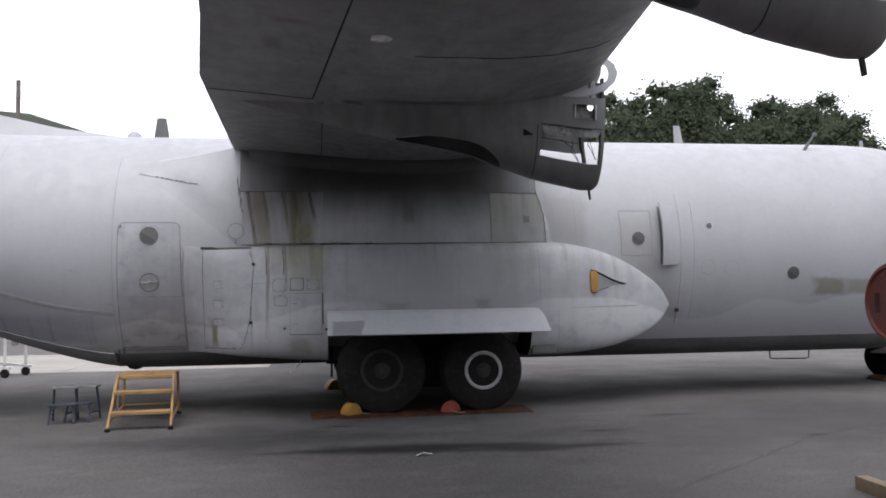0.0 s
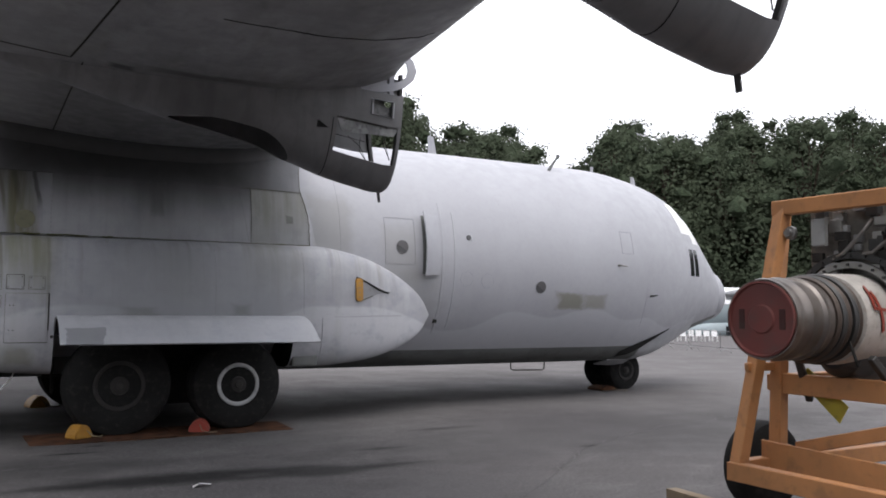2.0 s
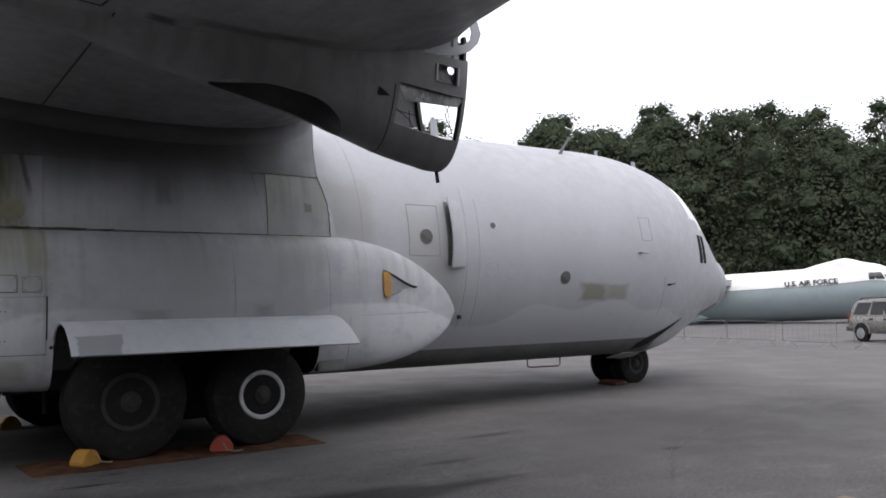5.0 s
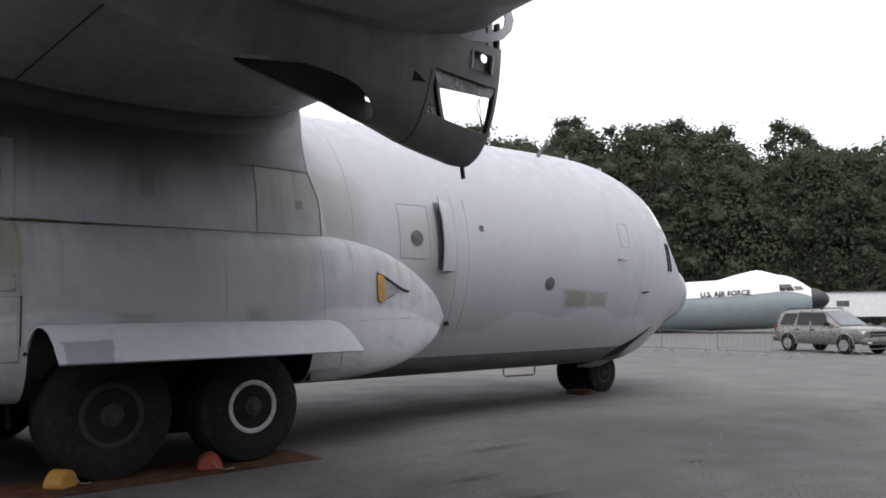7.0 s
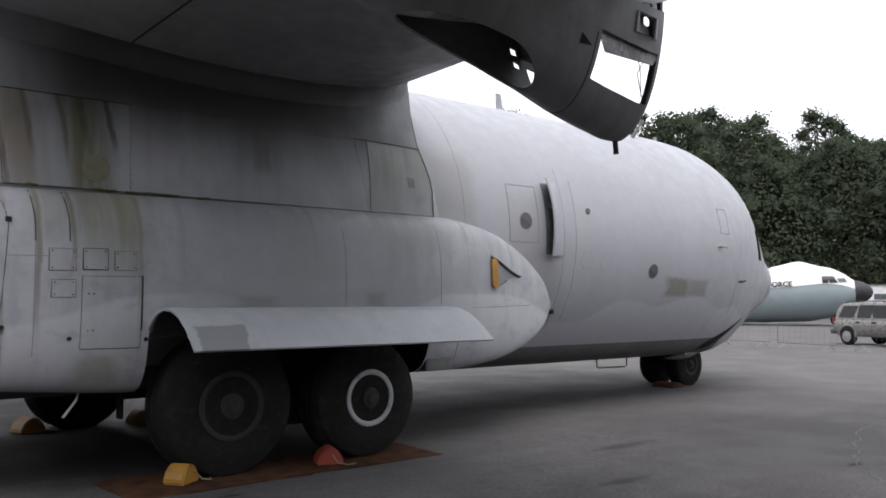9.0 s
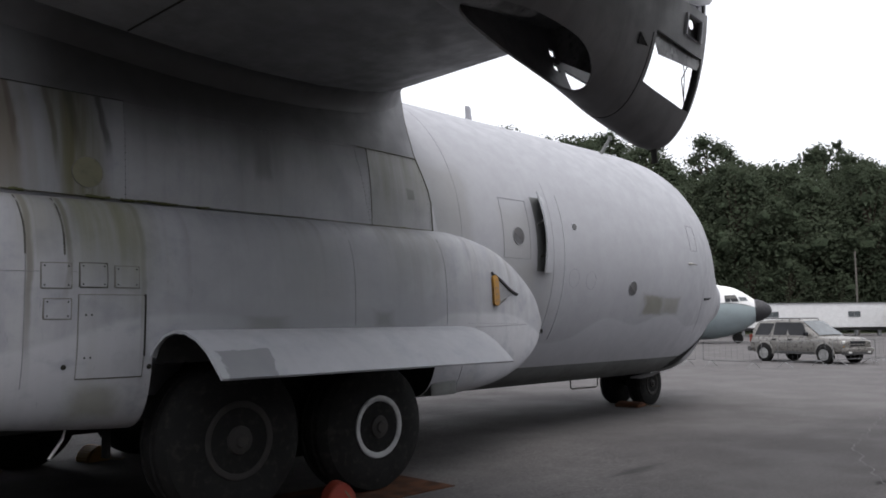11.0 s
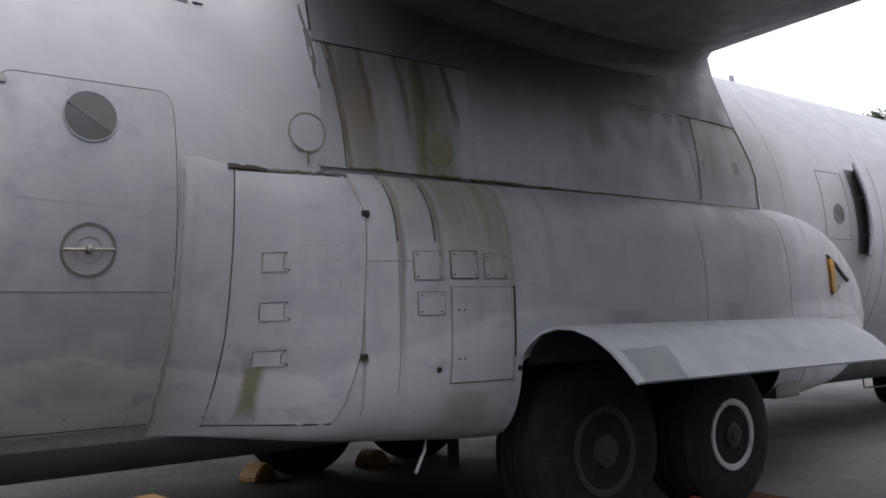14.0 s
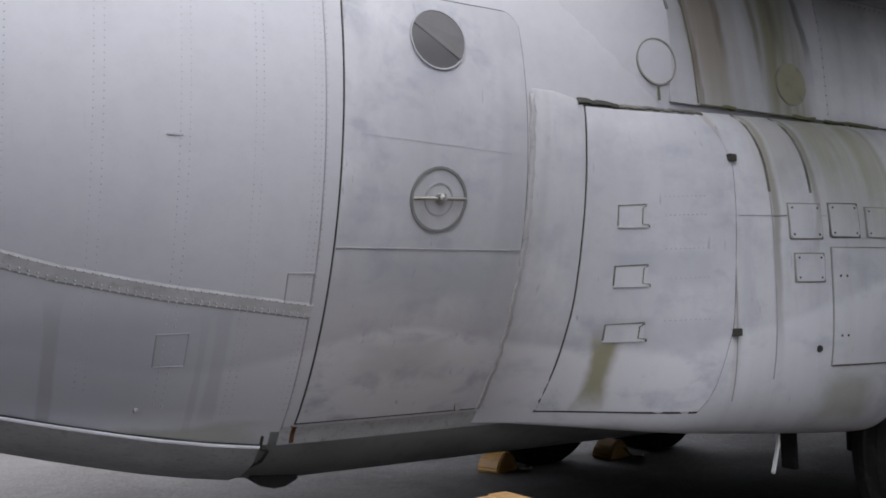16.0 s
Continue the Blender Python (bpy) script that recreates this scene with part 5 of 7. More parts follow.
def troop_door():
    x0 = lambda z: -4.585 + 0.012 * (z - 1.9)  # noqa: E731
    x1 = lambda z: lerp_table([(0.97, -3.655), (1.7, -3.675), (2.82, -3.705)], z)  # noqa: E731
    gap = patch(fus, lambda z: x0(z) - 0.007, lambda z: x1(z) + 0.006, 0.975, 2.828, 0.002, 0.01, 8, 26, round_=0.09, square_foot=True)
    part("door_gap", gap, GAP, PLANE, "dark gap round the door")
    d = part("troop_door", patch(fus, x0, x1, 0.985, 2.82, 0.007, 0.012, 10, 28, round_=0.08, square_foot=True), DOORPAINT, PLANE, "closed grey door with two round windows", smooth=True)

    def on(x, z, o):
        return fus(x, z, o + 0.007)

    porthole(on, -4.14, 2.63, 0.132, d)

    part("porthole", disc(bmesh.new(), on, -4.135, 1.945, 0.128, 0.002), PODSKIN, d, "round grey plug", smooth=True)
    part("ring", hoop(bmesh.new(), on, -4.135, 1.945, 0.138, 0.012, 0.008), BELLY, d, "dark ring")
    part("ring", hoop(bmesh.new(), on, -4.135, 1.945, 0.070, 0.006, 0.006), LINE, d)
    bm = bmesh.new()
    beam(bm, on(-4.265, 1.945, 0.018), on(-4.005, 1.952, 0.018), 0.012, 0.016)
    lathe(bm, [(-0.05, 0.001), (-0.045, 0.018), (0.0, 0.022), (0.02, 0.022)], "Y", on(-4.135, 1.948, 0.0), 12)
    part("handle", bm, STEEL, d, "metal bar handle")
    part("panel_seam", seam(on, run_line(-4.59, 1.735, -3.68, 1.735), 0.007, 0.003), LINE, d)
    part("panel_seam", seam(on, run_line(-4.5, 2.19, -3.78, 2.16), 0.0016, 0.001), LINE, d)
    for x, z in ((-4.55, 2.77), (-3.79, 1.005)):
        bm = box(bmesh.new(), (-0.012, -0.010, -0.02), (0.014, 0.006, 0.02), 0.004)
        bmesh.ops.translate(bm, verts=bm.verts[:], vec=on(x, z, 0.004))
        part("latch", bm, STEEL, d, "small worn latch")
    # ribbed sill below the door
    sill = part("door_sill", patch(fus, -4.66, -3.38, 0.882, 0.966, 0.006, 0.02, 12, 3), STRAP, PLANE, "worn riveted sill")
    bolt_heads(fus, [(x, 0.948) for x in frange(-4.60, -3.42, 0.03)] + [(x, 0.90) for x in frange(-4.60, -3.42, 0.022)], 0.004, sill, GAP, 0.009)
    part("sill_drip", seam(fus, [(-4.60, 0.97), (-4.60, 0.93), (-4.595, 0.89)], 0.03, 0.009), RUSTY, sill, "rusty stain on the sill")


troop_door()


def hull_panels():
    for x, z, r in ((3.375, 2.551, 0.105), (6.026, 1.975, 0.105)):
        porthole(fus, x, z, r, PLANE)
    g = part("porthole", disc(bmesh.new(), fus, 4.607, 2.759, 0.055, 0.006), FRESH, PLANE, "small pale round port", smooth=True)
    part("port_glass", disc(bmesh.new(), fus, 4.59, 2.752, 0.043, 0.010), PORT, g)
    outline(fus, 3.09, 3.60, 2.28, 3.00, 0.008, LINE, PLANE)
    outline(fus, 7.84, 8.14, 2.62, 3.02, 0.008, LINE, PLANE)
    # raised frame strap and the air deflector that stands ajar
    part("frame_strap", seam(fus, [(4.10, z) for z in frange(1.2, 3.3, 0.08)], 0.05, 0.006), SKIN, PLANE, "raised strap on the hull", smooth=True)
    # pale paint puts this bead's highlight into the colour
    part("frame_strap", seam(fus, [(4.32, z) for z in frange(1.30, 3.15, 0.08)], 0.022, 0.010), FRESH, PLANE, "raised bead on the hull, painted pale for its highlight", smooth=True)
    rows = []
    for z in frange(2.13, 3.08, 0.06):
        bow = 0.035 * math.cos((z - 2.6) / 0.48 * 1.4)
        rows.append([fus(4.05 - 0.32 * u, z, 0.006 + (0.13 + bow) * u**1.4) for u in (0, 0.2, 0.4, 0.6, 0.8, 1.0)])
    part("air_deflector", thick(loft(rows), 0.02), SKIN, PLANE, "curved air deflector standing ajar", smooth=True)
    # a flat dark patch on the skin stands for the shaded gap
    part("deflector_shade", patch(fus, 3.74, 4.02, 2.14, 3.07, 0.003, 0.008, 3, 12), BELLY, PLANE, "dark flat patch painting the shade behind the deflector")
    for z in (2.32, 2.72):
        bm = tube(bmesh.new(), [fus(3.80, z, 0.0), fus(3.75, z + 0.02, 0.14)], 0.012, 6)
        part("deflector_stay", bm, STEEL, PLANE)
    # faint rings, vents, probes
    for x, z, r in ((4.55, 2.08, 0.12), (4.95, 2.06, 0.12)):
        part("panel_seam", hoop(bmesh.new(), fus, x, z, r, 0.003, 0.001), LINE, PLANE)
    bm = bmesh.new()
    tube(bm, [fus(7.72, 2.40, -0.01), fus(7.74, 2.40, 0.05), fus(7.90, 2.39, 0.06)], 0.022, 8, 0.012)
    part("pitot_probe", bm, STEEL, PLANE)
    bm = bmesh.new()
    tube(bm, [fus(8.72, 1.86, -0.01), fus(8.74, 1.88, 0.07), fus(8.86, 1.90, 0.08)], 0.02, 8, 0.01)
    part("pitot_probe", bm, BLACK, PLANE)
    bm = box(bmesh.new(), (-0.03, -0.03, -0.03), (0.03, 0.02, 0.03), 0.008)
    bmesh.ops.translate(bm, verts=bm.verts[:], vec=fus(4.08, 1.40, 0.0))
    part("drain_cap", bm, BLACK, PLANE)
    # belly handrail, nose gear doors
    bm = bmesh.new()
    tube(bm, [(6.26, -0.75, 0.66), (6.27, -0.75, 0.50), (6.32, -0.75, 0.485), (6.96, -0.75, 0.475), (7.01, -0.75, 0.49), (7.02, -0.75, 0.66)], 0.013, 8)
    part("belly_rail", bm, STEEL, PLANE, "thin bent metal rail under the belly")
    upper = [(8.30, 0.80), (8.63, 0.93), (9.13, 1.085), (9.72, 1.255), (11.0, 1.62)]
    lower = [(8.30, 0.70), (8.70, 0.76), (9.20, 1.015), (9.72, 1.235), (11.0, 1.60)]
    # a black strip laid on the skin paints the shaded slot
    rows = [[fus(x, lerp_table(lower, x) + (lerp_table(upper, x) - lerp_table(lower, x)) * k / 3, 0.010) for k in range(4)] for x in frange(8.36, 9.74, 0.08)]
    part("nose_gear_slot", loft(rows), BLACK, PLANE, "black strip on the hull painting the shaded slot above the nose gear door", smooth=True)
    rows = []
    for x in frange(8.92, 10.8, 0.12):
        hi, lo = min(lerp_table(lower, x), smooth_table(BOT, x) + 0.42) - 0.004, smooth_table(BOT, x) + 0.012
        rows.append([fus(x, lo + (hi - lo) * (k / 7) ** 2, 0.014) for k in range(8)])
    part("nose_gear_door", loft(rows), FRESH, PLANE, "pale grey nose gear door", smooth=True)
    rows = [[(8.35 + 0.75 * u, -0.95 + 0.2 * u, 0.63), (8.35 + 0.75 * u, -0.55, 0.50 + 0.06 * abs(u - 0.5))] for u in frange(0, 1, 0.2)]
    part("nose_gear_fairing", thick(loft(rows), 0.02), FRESH, PLANE, "pale fairing behind the nose wheels")
    # cockpit glazing
    for x0, x1 in ((10.34, 10.52), (10.58, 10.76)):
        w = part("cockpit_window", patch(fus, x0, x1, 2.30, 2.85, 0.006, 0.02, 3, 6, slant=0.02), TINT, PLANE, "dark side window of the cockpit")
    # white panes put the sky's reflection into the colour
    for x0, x1, z0, z1 in ((10.16, 10.62, 3.16, 3.80), (10.66, 10.98, 2.98, 3.50)):
        part("windscreen", patch(fus, x0, x1, z0, z1, 0.008, 0.02, 5, 6, slant=-0.16), WHITE, PLANE, "cockpit windscreen painted white for its sky reflection", smooth=True)
    # masts on the crown
    for x, y, z, h, a in ((5.14, 0.25, 4.40, 0.46, 0.20), (9.98, 0.08, 4.15, 0.30, 0.16)):
        rows = [[(x - a * k * (1 - 0.35 * u) - 0.05 * u, y + s, z + h * u) for k, s in ((-0.5, 0), (0, -0.018), (0.5, 0), (0, 0.018))] for u in (0, 0.5, 1)]
        part("blade_antenna", loft(rows, close=True, cap=True), SKIN, PLANE, "grey blade antenna")
    bm = bmesh.new()
    tube(bm, [(6.95, -0.95, 4.18), (7.02, -0.98, 4.30), (7.12, -1.02, 4.46)], 0.035, 8, 0.02)
    tube(bm, [(7.12, -1.02, 4.44), (7.14, -1.02, 4.50)], 0.035, 8)
    part("whip_antenna", bm, BELLY, PLANE, "dark leaning antenna mast")
    bm = tube(bmesh.new(), [(8.6, -0.2, 4.38), (8.6, -0.2, 4.52)], 0.03, 8)
    part("stub_antenna", bm, SKIN, PLANE)
    rows = [[(-4.28 + k * 0.13 * (1 - 0.4 * u), -0.2 + s, 4.40 + 0.36 * u) for k, s in ((-1, 0), (0, -0.05), (1, 0), (0, 0.05))] for u in (0, 1)]
    part("blade_antenna", loft(rows, close=True, cap=True), BELLY, PLANE, "dark stubby antenna")
    bm = lathe(bmesh.new(), [(4.38, 0.13), (4.47, 0.11), (4.52, 0.06), (4.535, 0.0)], "Z", (-4.72, -0.2, 0), 16)
    part("dome_antenna", bm, SKIN, PLANE, smooth=True)
    # dorsal fin
    rows = []
    for x, h in ((-4.9, 0.02), (-6.0, 0.16), (-7.2, 0.42), (-9.5, 0.95), (-13, 1.9)):
        z = smooth_table(TOP, x)
        rows.append([(x, -0.34, z - 0.12), (x, -0.10, z + h * 0.5), (x, -0.02, z + h), (x, 0.02, z + h), (x, 0.10, z + h * 0.5), (x, 0.34, z - 0.12)])
    part("dorsal_fin", loft(rows), SKIN, PLANE, "low grey fin on the aft hull", smooth=True)
    # aft hull: strap, joints, rivets
    strap = part("hull_strap", seam(fus, [(x, lerp_table([(-8, 2.40), (-6.5, 1.88), (-5.64, 1.635), (-5.23, 1.555), (-4.65, 1.475)], x)) for x in frange(-8, -4.65, 0.12)], 0.078, 0.005), STRAP, PLANE, "riveted strap along the aft hull")

    def strap_z(x):
        return lerp_table([(-8, 2.40), (-6.5, 1.88), (-5.64, 1.635), (-5.23, 1.555), (-4.65, 1.475)], x)

    spots = [(x, strap_z(x) + s) for x in frange(-7, -4.68, 0.030) for s in (-0.026, -0.012, 0.026)]
    bolt_heads(lambda x, z, o: fus(x, z, o + 0.006), spots, 0.0048, strap, STRAP, 0.002)
    spots = []
    for x in (-6.1, -6.06, -5.80, -5.52, -5.485, -5.22, -5.185, -4.94, -4.91, -4.70, -4.675, -4.65):
        spots += [(x, z) for z in frange(1.05 + 0.28 * max(0, -5 - x), 3.5, 0.027)]
    for x in (4.0, 4.2, 5.3, 5.6, 6.6, 7.6):
        spots += [(x, z) for z in frange(1.1, 3.9, 0.06)]
    bolt_heads(fus, spots, 0.0042, PLANE, out=0.0022)
    part("panel_seam", seam(fus, run_line(-4.655, 0.95, -4.66, 3.9), 0.007, 0.003), LINE, PLANE)
    outline(fus, -5.25, -5.13, 1.27, 1.40, 0.0025, LINE, PLANE)
    outline(fus, -4.77, -4.66, 1.50, 1.63, 0.006, LINE, PLANE)
    for x in (-6.4, 2.35):
        part("panel_seam", seam(fus, [(x, z) for z in frange(1.0 + 0.25 * max(0, -5 - x), 4.2, 0.1)], 0.006, 0.002), LINE, PLANE)
    bm = lathe(bmesh.new(), [(-0.016, 0.001), (-0.013, 0.010), (0.0, 0.012), (0.02, 0.012)], "Y", fus(-5.28, 1.09, 0.0), 12)
    part("drain_plug", bm, GALV, PLANE)
    bm = box(bmesh.new(), (-0.03, -0.003, -0.004), (0.03, 0.01, 0.004), 0.001)
    bmesh.ops.translate(bm, verts=bm.verts[:], vec=fus(-5.24, 2.13, 0.0))
    part("vent", bm, RIVET, PLANE)
    # the pale side of the cargo ramp
    rows, lip = [], []
    for x in frange(-8, -4.74, 0.2):
        s = fus_section(x)
        rows.append([Vector((x, y, z)) for y, z in [(a * 1.012, b - 0.012) for a, b in s[CHINE + 1 :]]])
        lip.append(rows[-1][0])
    part("ramp_side", loft(rows), STRAP, PLANE, "worn edge of the cargo ramp", smooth=True)
    part("ramp_lip", tube(bmesh.new(), lip, 0.008, 6), PODSKIN, PLANE, "thin lip along the ramp")
    end = [(-4.735, 0.925), (-4.73, 0.87), (-4.69, 0.85), (-4.70, 0.80), (-4.75, 0.74), (-4.77, 0.70)]
    part("ramp_joint", tube(bmesh.new(), [Vector((x, fus(x, z).y - 0.014, z)) for x, z in end], 0.007, 6), GAP, PLANE, "stepped dark joint at the ramp's end")
    bm = loft([[(x, y, z) for x, z in ((-4.70, 0.82), (-4.66, 0.68), (-4.61, 0.625), (-4.54, 0.605), (-4.48, 0.61), (-4.42, 0.64), (-4.40, 0.82))] for y in (-1.02, -0.96, -0.6)], close=True, cap=True)
    part("ramp_hinge", bm, BLACK, PLANE, "dark hinge block of the cargo ramp")
    # stains on the nose section are paint; a dark crew-door joint
    part("panel_seam", seam(fus, run_line(8.6, 1.30, 8.6, 2.0), 0.006, 0.003), LINE, PLANE)


hull_panels()


def pod_panels():
    """Covers, hatches and straps on the aft part of the gear pod."""
    x0 = lambda z: lerp_table([(0.93, -3.385), (1.2, -3.37), (1.48, -3.36), (1.8, -3.365), (2.2, -3.365), (2.41, -3.36)], z)  # noqa: E731
    x1 = lambda z: lerp_table([(0.93, -2.83), (1.05, -2.76), (1.36, -2.675), (1.8, -2.645), (2.17, -2.62), (2.32, -2.66), (2.41, -2.72)], z)  # noqa: E731
    part("cover_gap", patch(pod, lambda z: x0(z) - 0.007, lambda z: x1(z) + 0.007, 0.948, 2.422, 0.002, 0.01, 6, 24), GAP, PLANE, "dark gap round the cover")
    c = part("pod_cover", patch(pod, x0, x1, 0.96, 2.412, 0.007, 0.012, 8, 24), DOORPAINT, PLANE, "large closed cover on the gear pod", smooth=True)

    rng = random.Random(17)
    top = [(x, 2.432 + rng.uniform(-0.006, 0.006)) for x in frange(-3.40, -2.66, 0.03)]
    part("torn_sealant", seam(pod, top, 0.022, 0.010), STRAPLINE, PLANE, "torn dark sealant over the cover")
    part("torn_sealant", seam(pod, top[:9], 0.030, 0.013), GAP, PLANE)
    edge = [(-3.66 + rng.uniform(-0.006, 0.006), z) for z in frange(0.98, 2.44, 0.04)]
    part("pod_lip", seam(pod, edge, 0.030, 0.010), STRAP, PLANE, "rough lip where the pod meets the door frame")

    def on(x, z, o):
        return pod(x, z, o + 0.007)

    for a, b, z0, z1 in ((-3.21, -3.08, 1.84, 1.945), (-3.21, -3.07, 1.56, 1.66), (-3.22, -3.07, 1.30, 1.385)):
        h = part("grip_recess", patch(pod, a, b, z0, z1, 0.010, 0.01, 3, 3), PODSKIN, c, "recessed grip plate")
        rim = lambda x, z, o: pod(x, z, o + 0.009)  # noqa: E731
        part("recess_edge", seam(rim, run_line(a, z0 + 0.01, a, z1, 0.05) + run_line(a, z1, b, z1 + 0.006, 0.05)[1:], 0.006, 0.003), STRAPLINE, c)
        part("recess_edge", seam(rim, [(b, z1), (b - 0.018, z1 - 0.012), (b - 0.02, z0 + 0.018), (b + 0.012, z0 + 0.012), (b + 0.012, z0)], 0.006, 0.003), STRAPLINE, c)
        part("recess_edge", seam(rim, run_line(a, z0, b, z0, 0.05), 0.004, 0.003), BELLY, c)
    for z in (1.99, 1.90, 1.74, 1.60, 1.40):
        bolt_heads(on, [(x, z + 0.02 * (x + 2.9)) for x in frange(-2.99, -2.80, 0.022)], 0.004, c, LINE, 0.003)
    for z in (2.185, 1.335):
        bm = box(bmesh.new(), (-0.022, -0.016, -0.018), (0.022, 0.02, 0.018), 0.006)
        bmesh.ops.translate(bm, verts=bm.verts[:], vec=pod(-2.62 if z > 2 else -2.66, z, 0.01))
        part("hinge", bm, GAP, PLANE, "dark hinge of the cover")
    for a, b, z0, z1, dark in ((-2.33, -2.14, 1.79, 1.96, False), (-2.08, -1.90, 1.80, 1.965, True), (-1.84, -1.67, 1.80, 1.95, False), (-2.31, -2.14, 1.575, 1.71, False)):
        h = part("access_hatch", patch(pod, a, b, z0, z1, 0.008, 0.012, 4, 4, round_=0.02), PODSKIN, PLANE, "small bolted access hatch")
        outline(pod, a - 0.004, b + 0.004, z0 - 0.004, z1 + 0.004, 0.014 if dark else 0.010, STRAPLINE if dark else DRIPLINE, h, "hatch_edge")
        bolt_heads(lambda x, z, o: pod(x, z, o + 0.008), [(x, z) for x in (a + 0.018, b - 0.018) for z in (z0 + 0.018, z1 - 0.018)], 0.008, h, GAP, 0.004, "bolts", "dark bolt heads")
    h = part("access_panel", patch(pod, -2.085, -1.625, 1.155, 1.74, 0.006, 0.01, 6, 8), PODSKIN, PLANE, "flush rectangular access panel", smooth=True)
    outline(pod, -2.09, -1.62, 1.15, 1.745, 0.006, DRIPLINE, h, "panel_edge")
    part("panel_edge", seam(pod, run_line(-2.09, 1.15, -1.62, 1.15), 0.010, 0.005), MOSSLINE, h, "mossy lower edge")
    part("panel_edge", seam(pod, run_line(-1.618, 1.30, -1.618, 1.75, 0.08), 0.02, 0.009), GAP, h, "torn black edge")
    for x, z in ((-2.04, 1.60), (-2.0, 1.60), (-2.04, 1.30), (-2.0, 1.30)):
        bolt_heads(lambda u, v, o: pod(u, v, o + 0.006), [(x, z)], 0.009, h, GAP, 0.004, "bolts", "dark bolt heads")
    for x, z, r in ((-2.17, 1.237, 0.017), (-1.57, 1.22, 0.018)):
        part("drain_hole", disc(bmesh.new(), pod, x, z, r, 0.003, 12), GAP, PLANE)
    for x, top, low, w in ((-2.43, 2.44, 2.02, 0.014), (-2.18, 2.44, 2.02, 0.015)):
        part("pod_strap", seam(pod, [(x - 0.025 * max(0, z - 2.2) / 0.24, z) for z in frange(top, low, 0.07)], w, 0.006), STRAPLINE, PLANE, "thin stained raised strap")
    part("panel_seam", seam(pod, [(-2.43, z) for z in frange(2.02, 1.10, 0.08)], 0.006, 0.003), LINE, PLANE)
    part("panel_seam", seam(pod, run_line(-2.62, 1.90, -2.1, 1.905), 0.006, 0.003), LINE, PLANE)
    part("panel_seam", seam(pod, [(-2.60 - 0.05 * math.sin(z), z) for z in frange(2.45, 1.0, 0.1)], 0.006, 0.003), LINE, PLANE)
    for x in (1.64, 0.4):
        part("panel_seam", seam(pod, [(x, z) for z in frange(2.46, 1.5, 0.1)], 0.006, 0.003), LINE, PLANE)
    part("panel_seam", seam(pod, [(1.93, z) for z in frange(1.45, 0.80, 0.08)], 0.016, 0.006), FRESH, PLANE, "white joint in the pod nose")
    part("panel_seam", seam(pod, run_line(2.1, 1.47, 3.3, 1.49), 0.008, 0.003), LINE, PLANE)
    bolt_heads(pod, [(x, 1.50 + 0.01 * math.sin(x)) for x in frange(2.0, 3.0, 0.05)], 0.006, PLANE)
    # sunken air inlet with a curved upper lip and a yellow plug
    def lip(u):
        return 2.055 - 0.205 * (u * u * (3 - 2 * u)) ** 0.8

    floor = [[pod(2.50 + 0.56 * u, 1.70 + 0.15 * u**0.7 + (lip(u) - 1.70 - 0.15 * u**0.7) * k / 5, 0.004) for k in range(6)] for u in frange(0, 1, 0.1)]
    part("inlet_floor", loft(floor), SOOTLESS, PLANE, "grey floor of a sunken air inlet", smooth=True)
    part("inlet_lip", seam(pod, [(2.47 + 0.60 * u, lip(u)) for u in frange(0, 1, 0.08)], 0.030, 0.030), PODSKIN, PLANE, "raised upper lip of the air inlet", smooth=True)
    part("inlet_gap", seam(pod, [(2.50 + 0.55 * u, lip(u) - 0.020 - 0.012 * (1 - u)) for u in frange(0, 1, 0.08)], 0.022, 0.012), GAP, PLANE, "dark slot under the lip")
    part("inlet_edge", seam(pod, [(2.50 + 0.26 * u, 1.695 + 0.085 * u) for u in frange(0, 1, 0.1)], 0.012, 0.010), STRAPLINE, PLANE, "lower edge of the air inlet")
    bm = patch(pod, 2.455, 2.575, 1.70, 2.03, 0.030, 0.05, 3, 6, round_=0.05)
    plug = part("inlet_plug", bm, YELLOW, PLANE, "yellow plug closing the air inlet", smooth=True)
    for k in range(4):
        z = 1.745 + 0.068 * k
        part("lettering_bar", patch(pod, 2.49 + 0.008 * (k % 2), 2.54, z, z + 0.022, 0.033, 0.006, 2, 1), STANDYELLOW, plug)
    # dark stubs ahead of the wheel well
    bm = box(bmesh.new(), (1.52, -2.36, 0.78), (1.90, -1.9, 1.05), 0.03)
    part("pod_underside_box", bm, BELLY, PLANE, "dark box under the pod")
    bm = tube(bmesh.new(), [(1.58, -2.60, 1.20), (1.72, -2.56, 1.18)], 0.05, 10, 0.03)
    part("door_hinge_arm", bm, BLACK, PLANE)
    bm = tube(bmesh.new(), [(-1.93, -1.90, 0.80), (-1.97, -1.93, 0.69), (-2.09, -1.99, 0.56)], 0.012, 6)
    part("drain_tube", bm, WHITE, PLANE, "thin white drain tube")
    bm = box(bmesh.new(), (-1.50, -1.66, 0.46), (-1.465, -1.56, 0.9), 0.01)
    part("gear_door_inner", bm, BLACK, PLANE, "inner gear door edge")
    # round covers and runs on the fairing
    for x, z in ((-2.89, 2.69), (-1.90, 2.68)):
        part("round_cover", hoop(bmesh.new(), aft, x, z, 0.122, 0.008, 0.004), DRIPLINE, PLANE, "round cover ring")
    part("round_cover", disc(bmesh.new(), aft, -1.90, 2.68, 0.115, 0.006), worn("mossy_cover_paint", (0.20, 0.196, 0.13), 0.7), PLANE, "faded mossy round cover", smooth=True)
    part("rust_run", seam(aft, run_line(-2.89, 2.56, -2.89, 2.49), 0.008, 0.006), MOSSLINE, PLANE)
